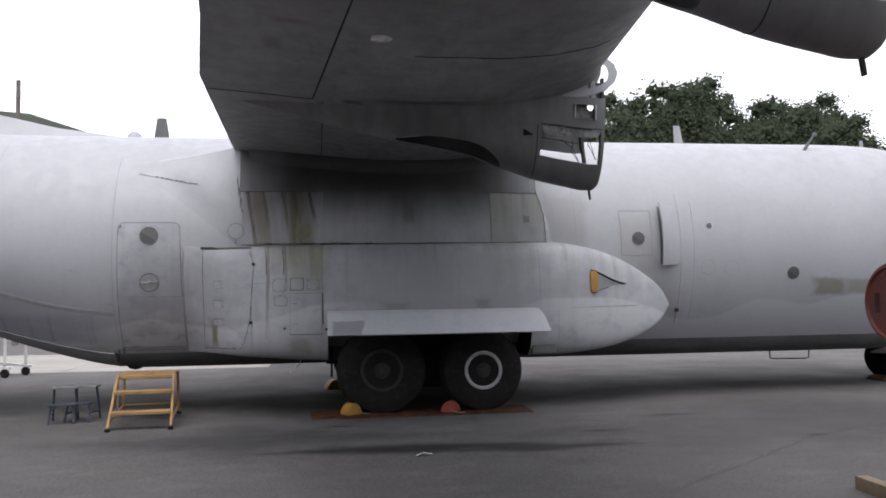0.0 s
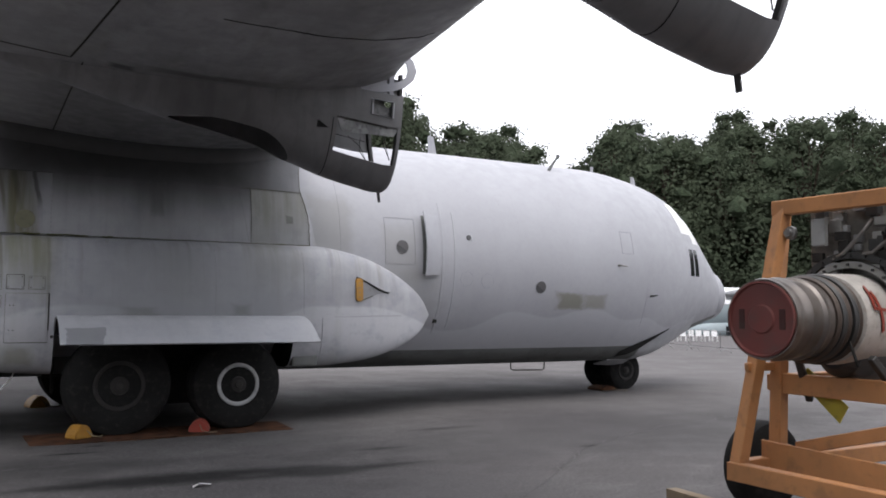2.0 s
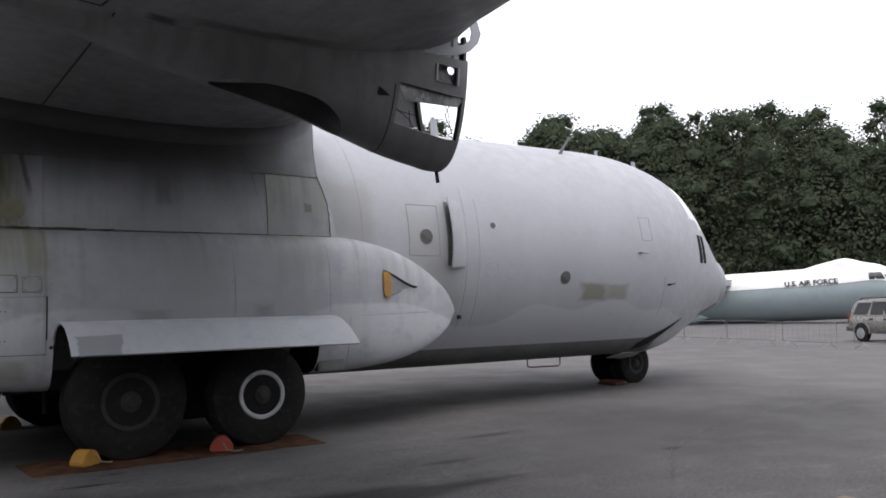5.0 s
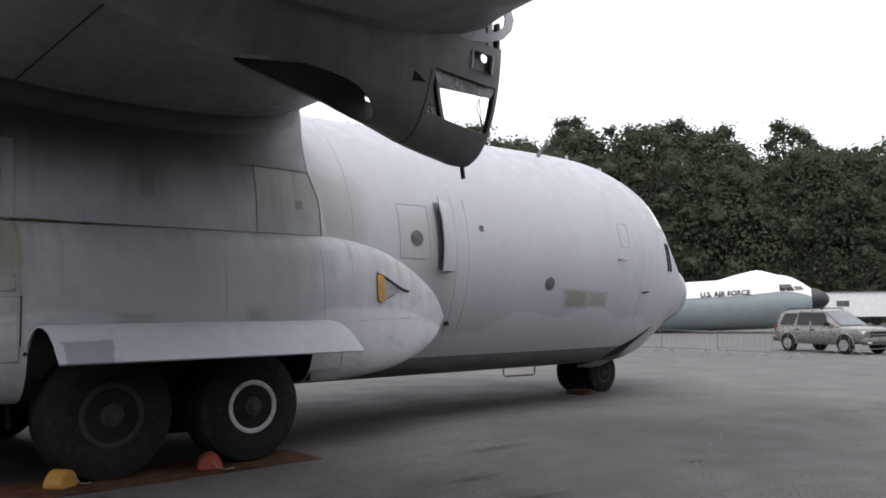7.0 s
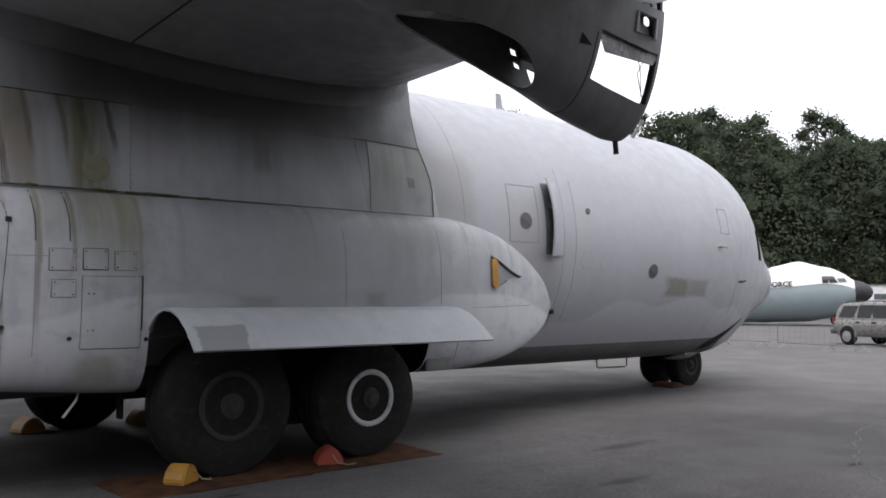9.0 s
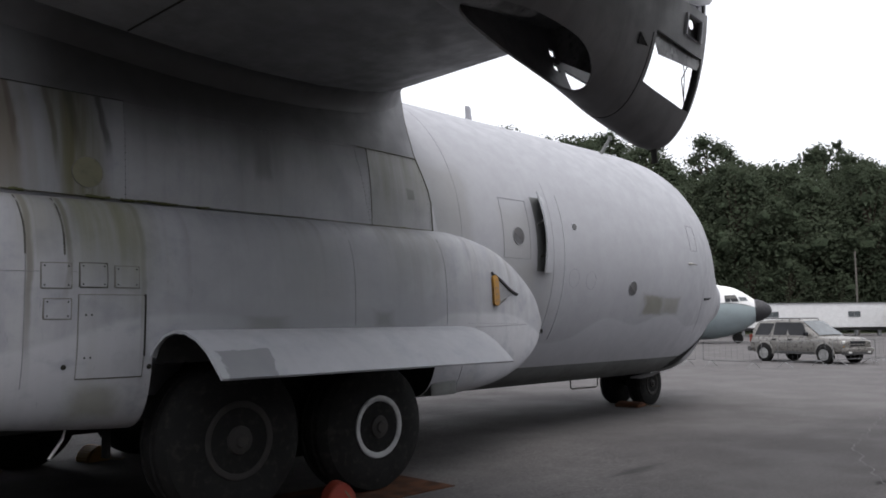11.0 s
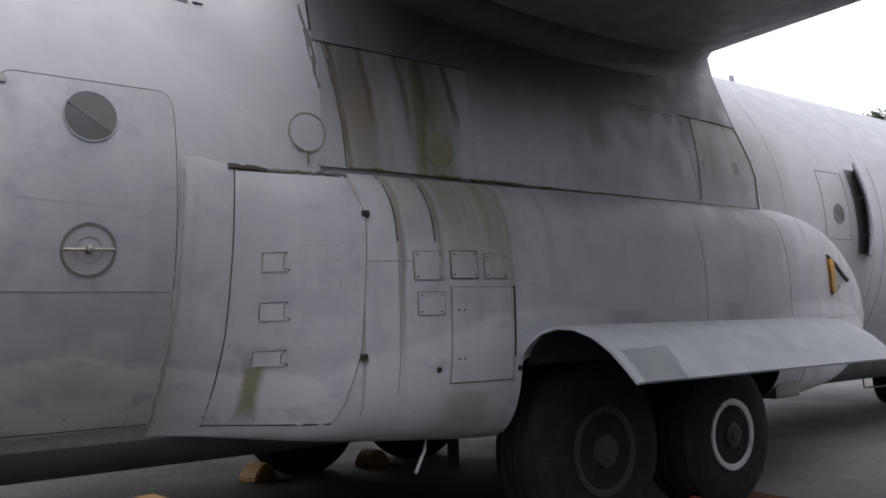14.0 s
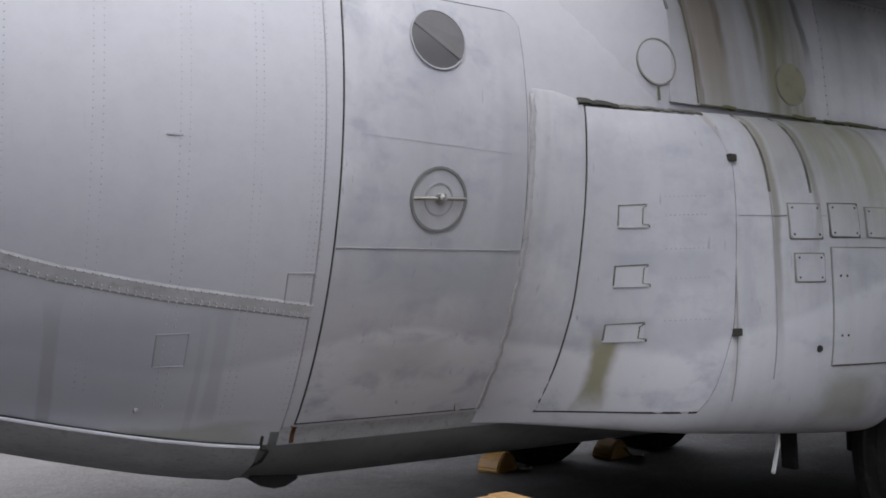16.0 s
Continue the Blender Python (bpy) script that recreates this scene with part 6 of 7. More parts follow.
    for x, z0, z1, w, seed in ((-2.80, 3.36, 2.98, 0.050, 1), (-2.835, 3.52, 3.15, 0.030, 2), (-2.70, 3.30, 3.02, 0.022, 3)):
        pts = frange(z0, z1, 0.03)
        bm = bmesh.new()
        for a, b in zip(pts, pts[1:]):
            q = w * (0.35 + 0.65 * abs(noise.noise((seed * 3.1, a * 9, 0.5))) * 2) * (1 if a > z1 + 0.09 else 0.5)
            seam(aft, [(x + 0.018 * noise.noise((seed, a * 7, 0)) - 0.12 * (a - z1), a), (x + 0.018 * noise.noise((seed, b * 7, 0)) - 0.12 * (b - z1), b - 0.004)], q, 0.008, bm)
        part("torn_patch", bm, STRAPLINE if seed == 3 else BELLY, PLANE, "torn dark sealant with a run below it")
    rng = random.Random(3)
    for k in range(16):
        x = rng.choice((rng.uniform(-2.0, -1.2), rng.uniform(0.9, 1.8), rng.uniform(-2.6, 0.5)))
        w = rng.uniform(0.03, 0.10)
        part("moss_tuft", seam(fair, [(x + w * u, 2.497 + rng.uniform(-0.006, 0.006)) for u in (-1, -0.4, 0.3, 1)], rng.uniform(0.014, 0.026), 0.011), TUFT, PLANE)
    spots = [(0.16 - 0.2 * (z - 2.5) + 0.8, z) for z in frange(2.55, 3.27, 0.04)]
    spots += [(x, 3.26) for x in frange(-1.5, 0.7, 0.05)]
    bolt_heads(fair, spots, 0.006, PLANE, BELLY, 0.01)


pod_panels()

# ---- things by the wheels ----


def chock(at, rz, mat, label):
    """A block with a round back and a slanted face."""
    prof = [(-0.125, 0.0), (0.125, 0.0), (0.135, 0.04), (0.085, 0.125), (0.03, 0.165), (-0.035, 0.16), (-0.095, 0.11), (-0.13, 0.04)]
    rows = [[(x, y, z) for x, z in prof] for y in (-0.10, 0.10)]
    bm = loft(rows, close=True, cap=True)
    bmesh.ops.bevel(bm, geom=bm.edges[:], offset=0.012, segments=2, affect="EDGES")
    c = tagged(part("wheel_chock", bm, mat, local=pose(*at, 0, 0, rz)), label, "chock", "chocks at the wheels")
    r = tube(bmesh.new(), [(0.02, -0.12, 0.10), (0.06, -0.17, 0.03), (0.16, -0.2, 0.012), (0.24, -0.14, 0.012)], 0.008, 6)
    part("rope", r, TIMBER, c, "short frayed rope")
    return c


def plates():
    for x0, x1, y0, y1, rz in ((-1.80, -0.12, -2.78, -1.85, 1.5), (-0.10, 1.44, -2.74, -1.85, -2.0)):
        bm = bmesh.new()
        w, d = x1 - x0, y1 - y0
        rng = random.Random(int(100 * x1))
        pts = [(-w / 2, -d / 2), (-w / 6, -d / 2 - 0.02), (w / 4, -d / 2 + 0.015), (w / 2, -d / 2), (w / 2 + 0.02, d / 2), (-w / 2, d / 2)]
        loft([[(x, y, z) for x, y in pts] for z in (0.0, 0.028)], close=True, cap=True, bm=bm)
        bmesh.ops.bevel(bm, geom=bm.edges[:], offset=0.005, segments=1, affect="EDGES")
        tagged(part("ground_plate", bm, RUSTY, local=pose((x0 + x1) / 2, (y0 + y1) / 2, -0.056, 0, 0, rz)), "rusty brown plate under the main wheels", "plate", "plates under the wheels")


plates()
chock((-1.22, -2.40, -0.028), 35, YELLOW, "yellow rubber wheel chock on a rusty plate")
chock((0.24, -2.45, -0.028), -20, REDPAINT, "faded red wheel chock on a rusty plate")
chock((-1.40, 1.80, dip(-1.4, 1.8)), 20, YELLOW, "ochre wheel chock on the asphalt").scale = (1.25, 1.25, 1.15)
chock((0.0, 1.80, dip(0, 1.8)), 10, YELLOW, "yellow wheel chock on the asphalt").scale = (1.25, 1.25, 1.15)
chock((8.76, -0.30, 0.0), 4, RUSTY, "low dark wheel chock at the nose wheel").scale = (1.6, 2.2, 0.55)


def litter():
    bm = loft([[(-0.09, -0.03, 0.004), (-0.02, 0.0, 0.03), (0.08, 0.02, 0.01)], [(-0.07, 0.05, 0.006), (0.0, 0.06, 0.022), (0.10, 0.07, 0.005)]])
    tagged(part("paper_scrap", thick(bm, 0.003), WHITE, local=pose(-0.6, -6.1, 0.004)), "crumpled white scrap lying on the asphalt", "litter")


litter()

# ---- work stands ----


def yellow_stand():
    e = empty("step_stand", "ochre yellow steel work stand with plank top and two steps", "work stand", at=(-4.085, -2.29, 0), rz=5)
    for k in range(7):
        x = -0.37 + 0.106 * k
        part("top_plank", box(bmesh.new(), (x, -0.36, 0.625), (x + 0.099, 0.36 - 0.012 * (k % 3), 0.65), 0.006), STANDYELLOW, e)
    part("top_edge", beam(bmesh.new(), (-0.38, -0.36, 0.615), (0.38, -0.36, 0.615), 0.03, 0.05), STANDYELLOW, e)
    for x in (-0.37, 0.37):
        part("front_leg", beam(bmesh.new(), (x, -0.34, 0.64), (x * 1.05, -1.17, 0.03), 0.036, 0.05), STANDYELLOW, e)
        part("back_leg", beam(bmesh.new(), (x, 0.34, 0.64), (x * 1.05, 0.44, 0.03), 0.036), STANDYELLOW, e)
        part("foot", box(bmesh.new(), (x * 1.05 - 0.03, -1.21, 0.0), (x * 1.05 + 0.03, -1.14, 0.035), 0.008), RUBBER, e)
        part("foot", box(bmesh.new(), (x * 1.05 - 0.03, 0.41, 0.0), (x * 1.05 + 0.03, 0.48, 0.035), 0.008), RUBBER, e)
        part("side_rail", beam(bmesh.new(), (x * 1.05, -1.05, 0.10), (x * 1.05, 0.43, 0.16), 0.026), STANDYELLOW, e)
        part("guard_post", beam(bmesh.new(), (x, -0.34, 0.20), (x, -0.34, 0.66), 0.022), STANDYELLOW, e)
    for y, z in ((-0.66, 0.445), (-0.95, 0.205)):
        part("step_plate", box(bmesh.new(), (-0.37, y - 0.11, z - 0.02), (0.37, y + 0.11, z + 0.02), 0.008), STANDYELLOW, e)
    part("back_rail", beam(bmesh.new(), (-0.38, 0.43, 0.16), (0.38, 0.43, 0.16), 0.026), STANDYELLOW, e)


yellow_stand()


def blue_stool():
    e = empty("step_stool", "small dark blue-grey metal step stool on the asphalt", "stool", "step stools", at=(-5.22, -2.35, 0), rz=8)
    for x in (-0.14, 0.14):
        for y, top in ((-0.20, 0.26), (0.18, 0.46)):
            part("leg", tube(bmesh.new(), [(x, y * 0.8, top), (x * 1.2, y * 1.2, 0.0)], 0.017, 8), BLUEMETAL, e)
        part("side_bar", tube(bmesh.new(), [(x * 1.15, -0.2, 0.12), (x * 1.15, 0.19, 0.12)], 0.014, 8), BLUEMETAL, e)
    part("tread", box(bmesh.new(), (-0.17, -0.24, 0.24), (0.17, -0.08, 0.265), 0.008), BLUEMETAL, e)
    part("seat", box(bmesh.new(), (-0.17, 0.04, 0.45), (0.17, 0.24, 0.475), 0.008), GALV, e, "pale worn top")
    return e


ST = blue_stool()
copy_thing(ST, pose(-5.0, -2.20, 0, 0, 0, -6))


def white_trolley():
    e = empty("boarding_ladder", "white tubular wheeled ladder standing on the apron", "ladder", at=(-9.15, 6.3, 0), rz=-20)
    for y in (-0.35, 0.35):
        part("rail", beam(bmesh.new(), (-1.2, y, 0.2), (0.6, y, 1.35), 0.06), WHITE, e)
        part("rail", beam(bmesh.new(), (-1.2, y, 0.35), (0.7, y, 0.22), 0.06), WHITE, e)
        for x in (-0.9, 0.55):
            part("castor", lathe(bmesh.new(), [(y - 0.03, 0.07), (y - 0.03, 0.10), (y + 0.03, 0.10), (y + 0.03, 0.07)], "Y", (x, 0, 0.10), 16), RUBBER, e)
            part("castor_fork", beam(bmesh.new(), (x, y, 0.10), (x, y, 0.30), 0.05), GALV, e)
    for k in range(6):
        x, z = -0.95 + 0.27 * k, 0.36 + 0.172 * k
        part("tread", box(bmesh.new(), (x, -0.36, z), (x + 0.2, 0.36, z + 0.03), 0.005), WHITE, e)
    part("post", beam(bmesh.new(), (0.55, -0.35, 0.25), (0.55, -0.35, 1.3), 0.05), WHITE, e)
    part("post", beam(bmesh.new(), (0.55, 0.35, 0.25), (0.55, 0.35, 1.3), 0.05), WHITE, e)


white_trolley()

# ---- engine on its transport stand ----


def engine_stand():
    e = empty("engine_stand", "orange painted steel engine stand on rubber tyres", "engine stand", at=(2.4, -9.43, 0))
    y0, y1 = 0.0, -1.75

    def bar(name, a, b, w, h=None, label=""):
        return part(name, beam(bmesh.new(), a, b, w, h), ORANGE, e, label)

    for y in (y0 - 0.05, y1 + 0.05):
        bar("end_post", (0.02, y, 0.50), (0.45, y - 0.08 * (1 if y == y0 - 0.05 else -1), 2.40), 0.11, 0.085)
        bar("upright", (0.38, y - 0.05, 0.58), (0.42, y - 0.05, 1.40), 0.10, 0.09)
        bar("side_beam", (0.0, y, 0.47), (3.4, y, 0.47), 0.10, 0.13)
        bar("side_rail", (0.38, y, 1.08), (3.3, y, 1.08), 0.09, 0.12)
        bar("gusset", (0.42, y - 0.02, 0.62), (0.62, y - 0.02, 0.55), 0.05, 0.06)
        bar("end_post", (3.3, y, 0.50), (3.2, y, 2.0), 0.10, 0.09)
    for y in (y0 - 0.09, y1 + 0.09):
        web = [(0.27, 1.55), (0.46, 2.34), (0.58, 2.34), (0.46, 1.55)]
        bm = loft([[(x, y + o, z) for x, z in web] for o in (-0.008, 0.008)], close=True, cap=True)
        part("post_web", bm, ORANGE, e, "solid web plate of the end post")
    bar("end_beam", (0.0, y0, 0.455), (0.0, y1, 0.455), 0.10, 0.13)
    bar("cross_beam", (0.44, y0 - 0.06, 2.385), (0.44, y1 + 0.06, 2.385), 0.09, 0.11)
    bar("cross_beam", (0.42, y0 - 0.1, 1.08), (0.42, y1 + 0.1, 1.08), 0.08, 0.15)
    bar("cross_beam", (0.10, y0 - 0.06, 1.20), (0.40, y0 - 0.08, 1.20), 0.04, 0.06)
    bar("brace", (0.42, -0.25, 0.62), (0.42, -1.10, 0.86), 0.07, 0.09)
    bar("cross_beam", (1.9, y0, 0.47), (1.9, y1, 0.47), 0.08, 0.1)
    bar("floor_plate", (0.30, -0.02, 0.55), (0.30, -1.7, 0.50), 0.02, 0.22)
    bm = loft([[(0.47, -0.19, 1.13), (0.47, -0.30, 1.20), (0.47, -0.62, 0.95), (0.47, -0.55, 0.83)], [(0.48, -0.19, 1.13), (0.48, -0.30, 1.20), (0.48, -0.62, 0.95), (0.48, -0.55, 0.83)]], close=True, cap=True)
    part("warning_tag", bm, worn("bright_yellow_tag", (0.374, 0.306, 0.020), 0.5), e, "bright yellow tag hung on the stand")
    for x, y in ((0.82, 0.42), (0.82, -2.15), (3.0, 0.42), (3.0, -2.15)):
        prof = [(-0.10, 0.15), (-0.115, 0.20), (-0.12, 0.29), (-0.095, 0.345), (-0.05, 0.36), (0.05, 0.36), (0.095, 0.345), (0.12, 0.29), (0.115, 0.20), (0.10, 0.15)]
        t = part("tyre", lathe(bmesh.new(), prof, "Y", (x, y, 0.36), 36), RUBBER, e, "black stand tyre", smooth=True)
        part("rim", lathe(bmesh.new(), [(-0.07, 0.16), (-0.07, 0.06), (-0.10, 0.05), (-0.10, 0.0)], "Y", (x, y, 0.36), 20), ORANGE, t)
        bar("axle", (x, y, 0.36), (x, y - 0.5 if y > 0 else y + 0.5, 0.42), 0.07)
    bm = lathe(bmesh.new(), [(0.03, 0.05), (0.0, 0.05), (-0.005, 0.03), (-0.03, 0.03), (-0.03, 0.0)], "X", (0.40, -0.22, 2.19), 12)
    part("mount_bolt", bm, STEEL, e, "worn steel mounting bolt")
    return e


engine_stand()


def engine():
    """The turboprop engine lying on the stand, its tail pipe capped."""
    e = empty("turboprop_engine", "stripped turboprop engine with a maroon cap on its tail pipe", "engine", at=(1.9, -10.15, 1.56), rz=6)
    prof = [(0.06, 0.20), (0.05, 0.225), (0.0, 0.245), (0.0, 0.255), (0.03, 0.262), (0.06, 0.255), (0.10, 0.253), (0.12, 0.266), (0.15, 0.270), (0.17, 0.256), (0.28, 0.256), (0.30, 0.272), (0.33, 0.272), (0.35, 0.258), (0.42, 0.262)]
    part("tail_pipe", lathe(bmesh.new(), prof, "X", (0, 0, 0), 56), worn("heat_stained_steel", (0.20, 0.18, 0.165), 0.42, 0.75, spread=0.5, amount=0.45, dirt=(0.12, 0.09, 0.06)), e, "heat-stained ribbed steel tail pipe", smooth=True)
    cap = part("tail_cap", lathe(bmesh.new(), [(0.02, 0.242), (-0.012, 0.242), (-0.016, 0.230), (0.004, 0.222), (0.004, 0.19), (0.0, 0.095), (-0.012, 0.085), (-0.012, 0.0)], "X", (0, 0, 0), 56), MAROON, e, "maroon round cap with two slots", smooth=True)
    for y in (-0.145, 0.145):
        part("cap_handle", box(bmesh.new(), (-0.002, y - 0.022, -0.065), (0.016, y + 0.022, 0.065), 0.014), SLOT, cap, "dark slot")
    for k, (x, r) in enumerate(((0.43, 0.275), (0.48, 0.285), (0.54, 0.28), (0.60, 0.295), (0.66, 0.285))):
        part("clamp_ring", lathe(bmesh.new(), [(x - 0.025, r - 0.03), (x - 0.025, r), (x, r + 0.012), (x + 0.028, r), (x + 0.035, r - 0.03)], "X", (0, 0, 0), 48), DARKMETAL if k % 2 else worn("scorched_alloy", (0.075, 0.058, 0.048), 0.55, 0.5), e, smooth=True)
    part("turbine_case", lathe(bmesh.new(), [(0.40, 0.24), (0.78, 0.26)], "X", (0, 0, 0), 40), DARKMETAL, e, smooth=True)
    part("blanket", lathe(bmesh.new(), [(0.70, 0.27), (0.71, 0.30), (0.75, 0.31), (1.25, 0.32), (1.6, 0.315), (1.62, 0.28)], "X", (0, 0, 0), 48), CASING, e, "dirty white engine casing", smooth=True)
    part("compressor_case", lathe(bmesh.new(), [(1.6, 0.30), (1.7, 0.27), (2.4, 0.24), (2.5, 0.33), (2.6, 0.34), (2.6, 0.2)], "X", (0, 0, 0), 40), DARKMETAL, e, smooth=True)
    # the painted figure 4
    for a, b in (((0.79, 44), (0.78, 14)), ((0.78, 14), (0.99, 10)), ((0.82, 36), (0.88, -14))):
        (xa, fa), (xb, fb) = a, b
        rows = []
        for u in frange(0, 1, 0.2):
            x, f = xa + (xb - xa) * u, radians(fa + (fb - fa) * u)
            rows.append([(x + s, -0.324 * math.cos(f + s * 2), 0.324 * math.sin(f + s * 2)) for s in (-0.014, 0.014)])
        part("painted_number", thick(loft(rows), 0.003), REDPAINT, e, "figure painted in red")
    part("oil_sump", lathe(bmesh.new(), [(0.62, 0.02), (0.64, 0.10), (0.72, 0.16), (0.9, 0.19), (1.4, 0.2), (1.5, 0.1)], "X", (0.16, 0, -0.24), 28), DARKMETAL, e, "dark metal sump under the engine")
    bm = tube(bmesh.new(), [(0.56, -0.26, -0.14), (0.56, -0.30, -0.26), (0.60, -0.29, -0.30)], 0.011, 6)
    part("drain_hook", bm, BLACK, e)
    # the firewall with fittings
    w = part("firewall", box(bmesh.new(), (1.12, -0.95, 0.18), (1.15, 0.34, 0.84), 0.01), worn("dull_alloy_plate", (0.19, 0.178, 0.16), 0.55, 0.3, spread=0.55, scale=7, amount=0.6), e, "battered alloy firewall plate")
    rng = random.Random(8)
    for k in range(52):
        y, z = rng.uniform(-0.9, 0.30), rng.uniform(0.34, 0.82)
        s = rng.uniform(0.02, 0.05)
        part("fitting", box(bmesh.new(), (1.12 - rng.uniform(0.02, 0.08), y - s, z - s * rng.uniform(0.5, 1.4)), (1.13, y + s, z + s), 0.01), (STEEL, DARKMETAL, GALV, RIMDARK)[k % 4], w)
    for k in range(5):
        y = 0.2 - 0.22 * k
        p = [(1.08, y, 0.40 + 0.05 * k), (1.04, y - 0.15, 0.46), (1.06, y - 0.30, 0.62 - 0.03 * k), (1.10, y - 0.34, 0.70)]
        part("pipe", tube(bmesh.new(), p, 0.014, 8), STEEL, w)
    for y, z in ((0.12, 0.66), (-0.28, 0.60), (-0.62, 0.68)):
        part("lightening_hole", lathe(bmesh.new(), [(1.10, 0.035), (1.10, 0.055), (1.125, 0.055), (1.125, 0.035)], "X", (0, y, z), 16), BLACK, w)
    for r0, x in ((0.36, 1.02), (0.43, 1.05)):
        rows = []
        for k in range(25):
            a = math.pi * k / 24
            rows.append([(x + o, q * math.cos(a), q * math.sin(a)) for o, q in ((0.0, r0), (0.0, r0 + 0.045), (0.05, r0 + 0.045), (0.05, r0))])
        ring = part("flange", loft(rows, close=True), STEEL if r0 < 0.4 else DARKMETAL, e, "arched bolted flange over the engine", smooth=True)
        for k in range(13):
            a = math.pi * (k + 0.5) / 13
            q = r0 + 0.022
            part("flange_bolt", lathe(bmesh.new(), [(x - 0.014, 0.0005), (x - 0.014, 0.011), (x, 0.011)], "X", (0, q * math.cos(a), q * math.sin(a)), 6), DARKMETAL, ring)
    part("bracket_plate", box(bmesh.new(), (0.96, 0.13, 0.52), (1.0, 0.24, 0.72), 0.012), ALLOY, e, "pale bracket plate")
    for a, b, y in (((0.80, -0.05), (1.1, -0.60), 0.30), ((0.80, -0.05), (1.1, -0.60), -0.30)):
        part("engine_mount", beam(bmesh.new(), (a[0], y * 0.9, a[1] - 0.2), (b[0], y * 1.2, b[1]), 0.05), DARKMETAL, e)


engine()


def timbers():
    bm = box(bmesh.new(), (-0.05, -0.85, 0.0), (0.06, 0.55, 0.11), 0.008)
    tagged(part("timber_block", bm, TIMBER, local=pose(2.74, -8.98, 0, 0, 0, -3)), "weathered timber beam lying before a stand tyre", "timber")


timbers()

# ---- ground marks ----


def crack(pts, w, seed):
    rng = random.Random(seed)
    line = []
    for (xa, ya), (xb, yb) in zip(pts, pts[1:]):
        n = max(2, int(math.hypot(xb - xa, yb - ya) / 0.14))
        line += [(xa + (xb - xa) * k / n + rng.gauss(0, 0.028), ya + (yb - ya) * k / n + rng.gauss(0, 0.028)) for k in range(n)]
    rows = []
    for i, (x, y) in enumerate(line):
        q = w * rng.uniform(0.25, 1.0)
        rows.append([(x - q, y + q * 0.6, 0.0035), (x + q, y - q * 0.6, 0.0035)])
    ob = part("pavement_crack", loft(rows), OIL, GROUND, "dark open crack in the asphalt")
    return ob


crack([(0.2, -9.4), (0.9, -8.47), (1.5, -7.95), (2.4, -7.17), (3.98, -5.82), (6.0, -4.9), (9.5, -4.2), (16, -3)], 0.008, 1)
crack([(1.0, -3.6), (3.4, -4.4), (5.5, -5.5), (9, -7.6)], 0.006, 2)
crack([(-4.8, -6.2), (-3.0, -4.8), (-1.0, -4.2), (0.6, -3.5)], 0.008, 3)
crack([(8.6, -7.8), (7.6, -4.2), (7.2, -1.2), (7.0, 3.0)], 0.009, 4)

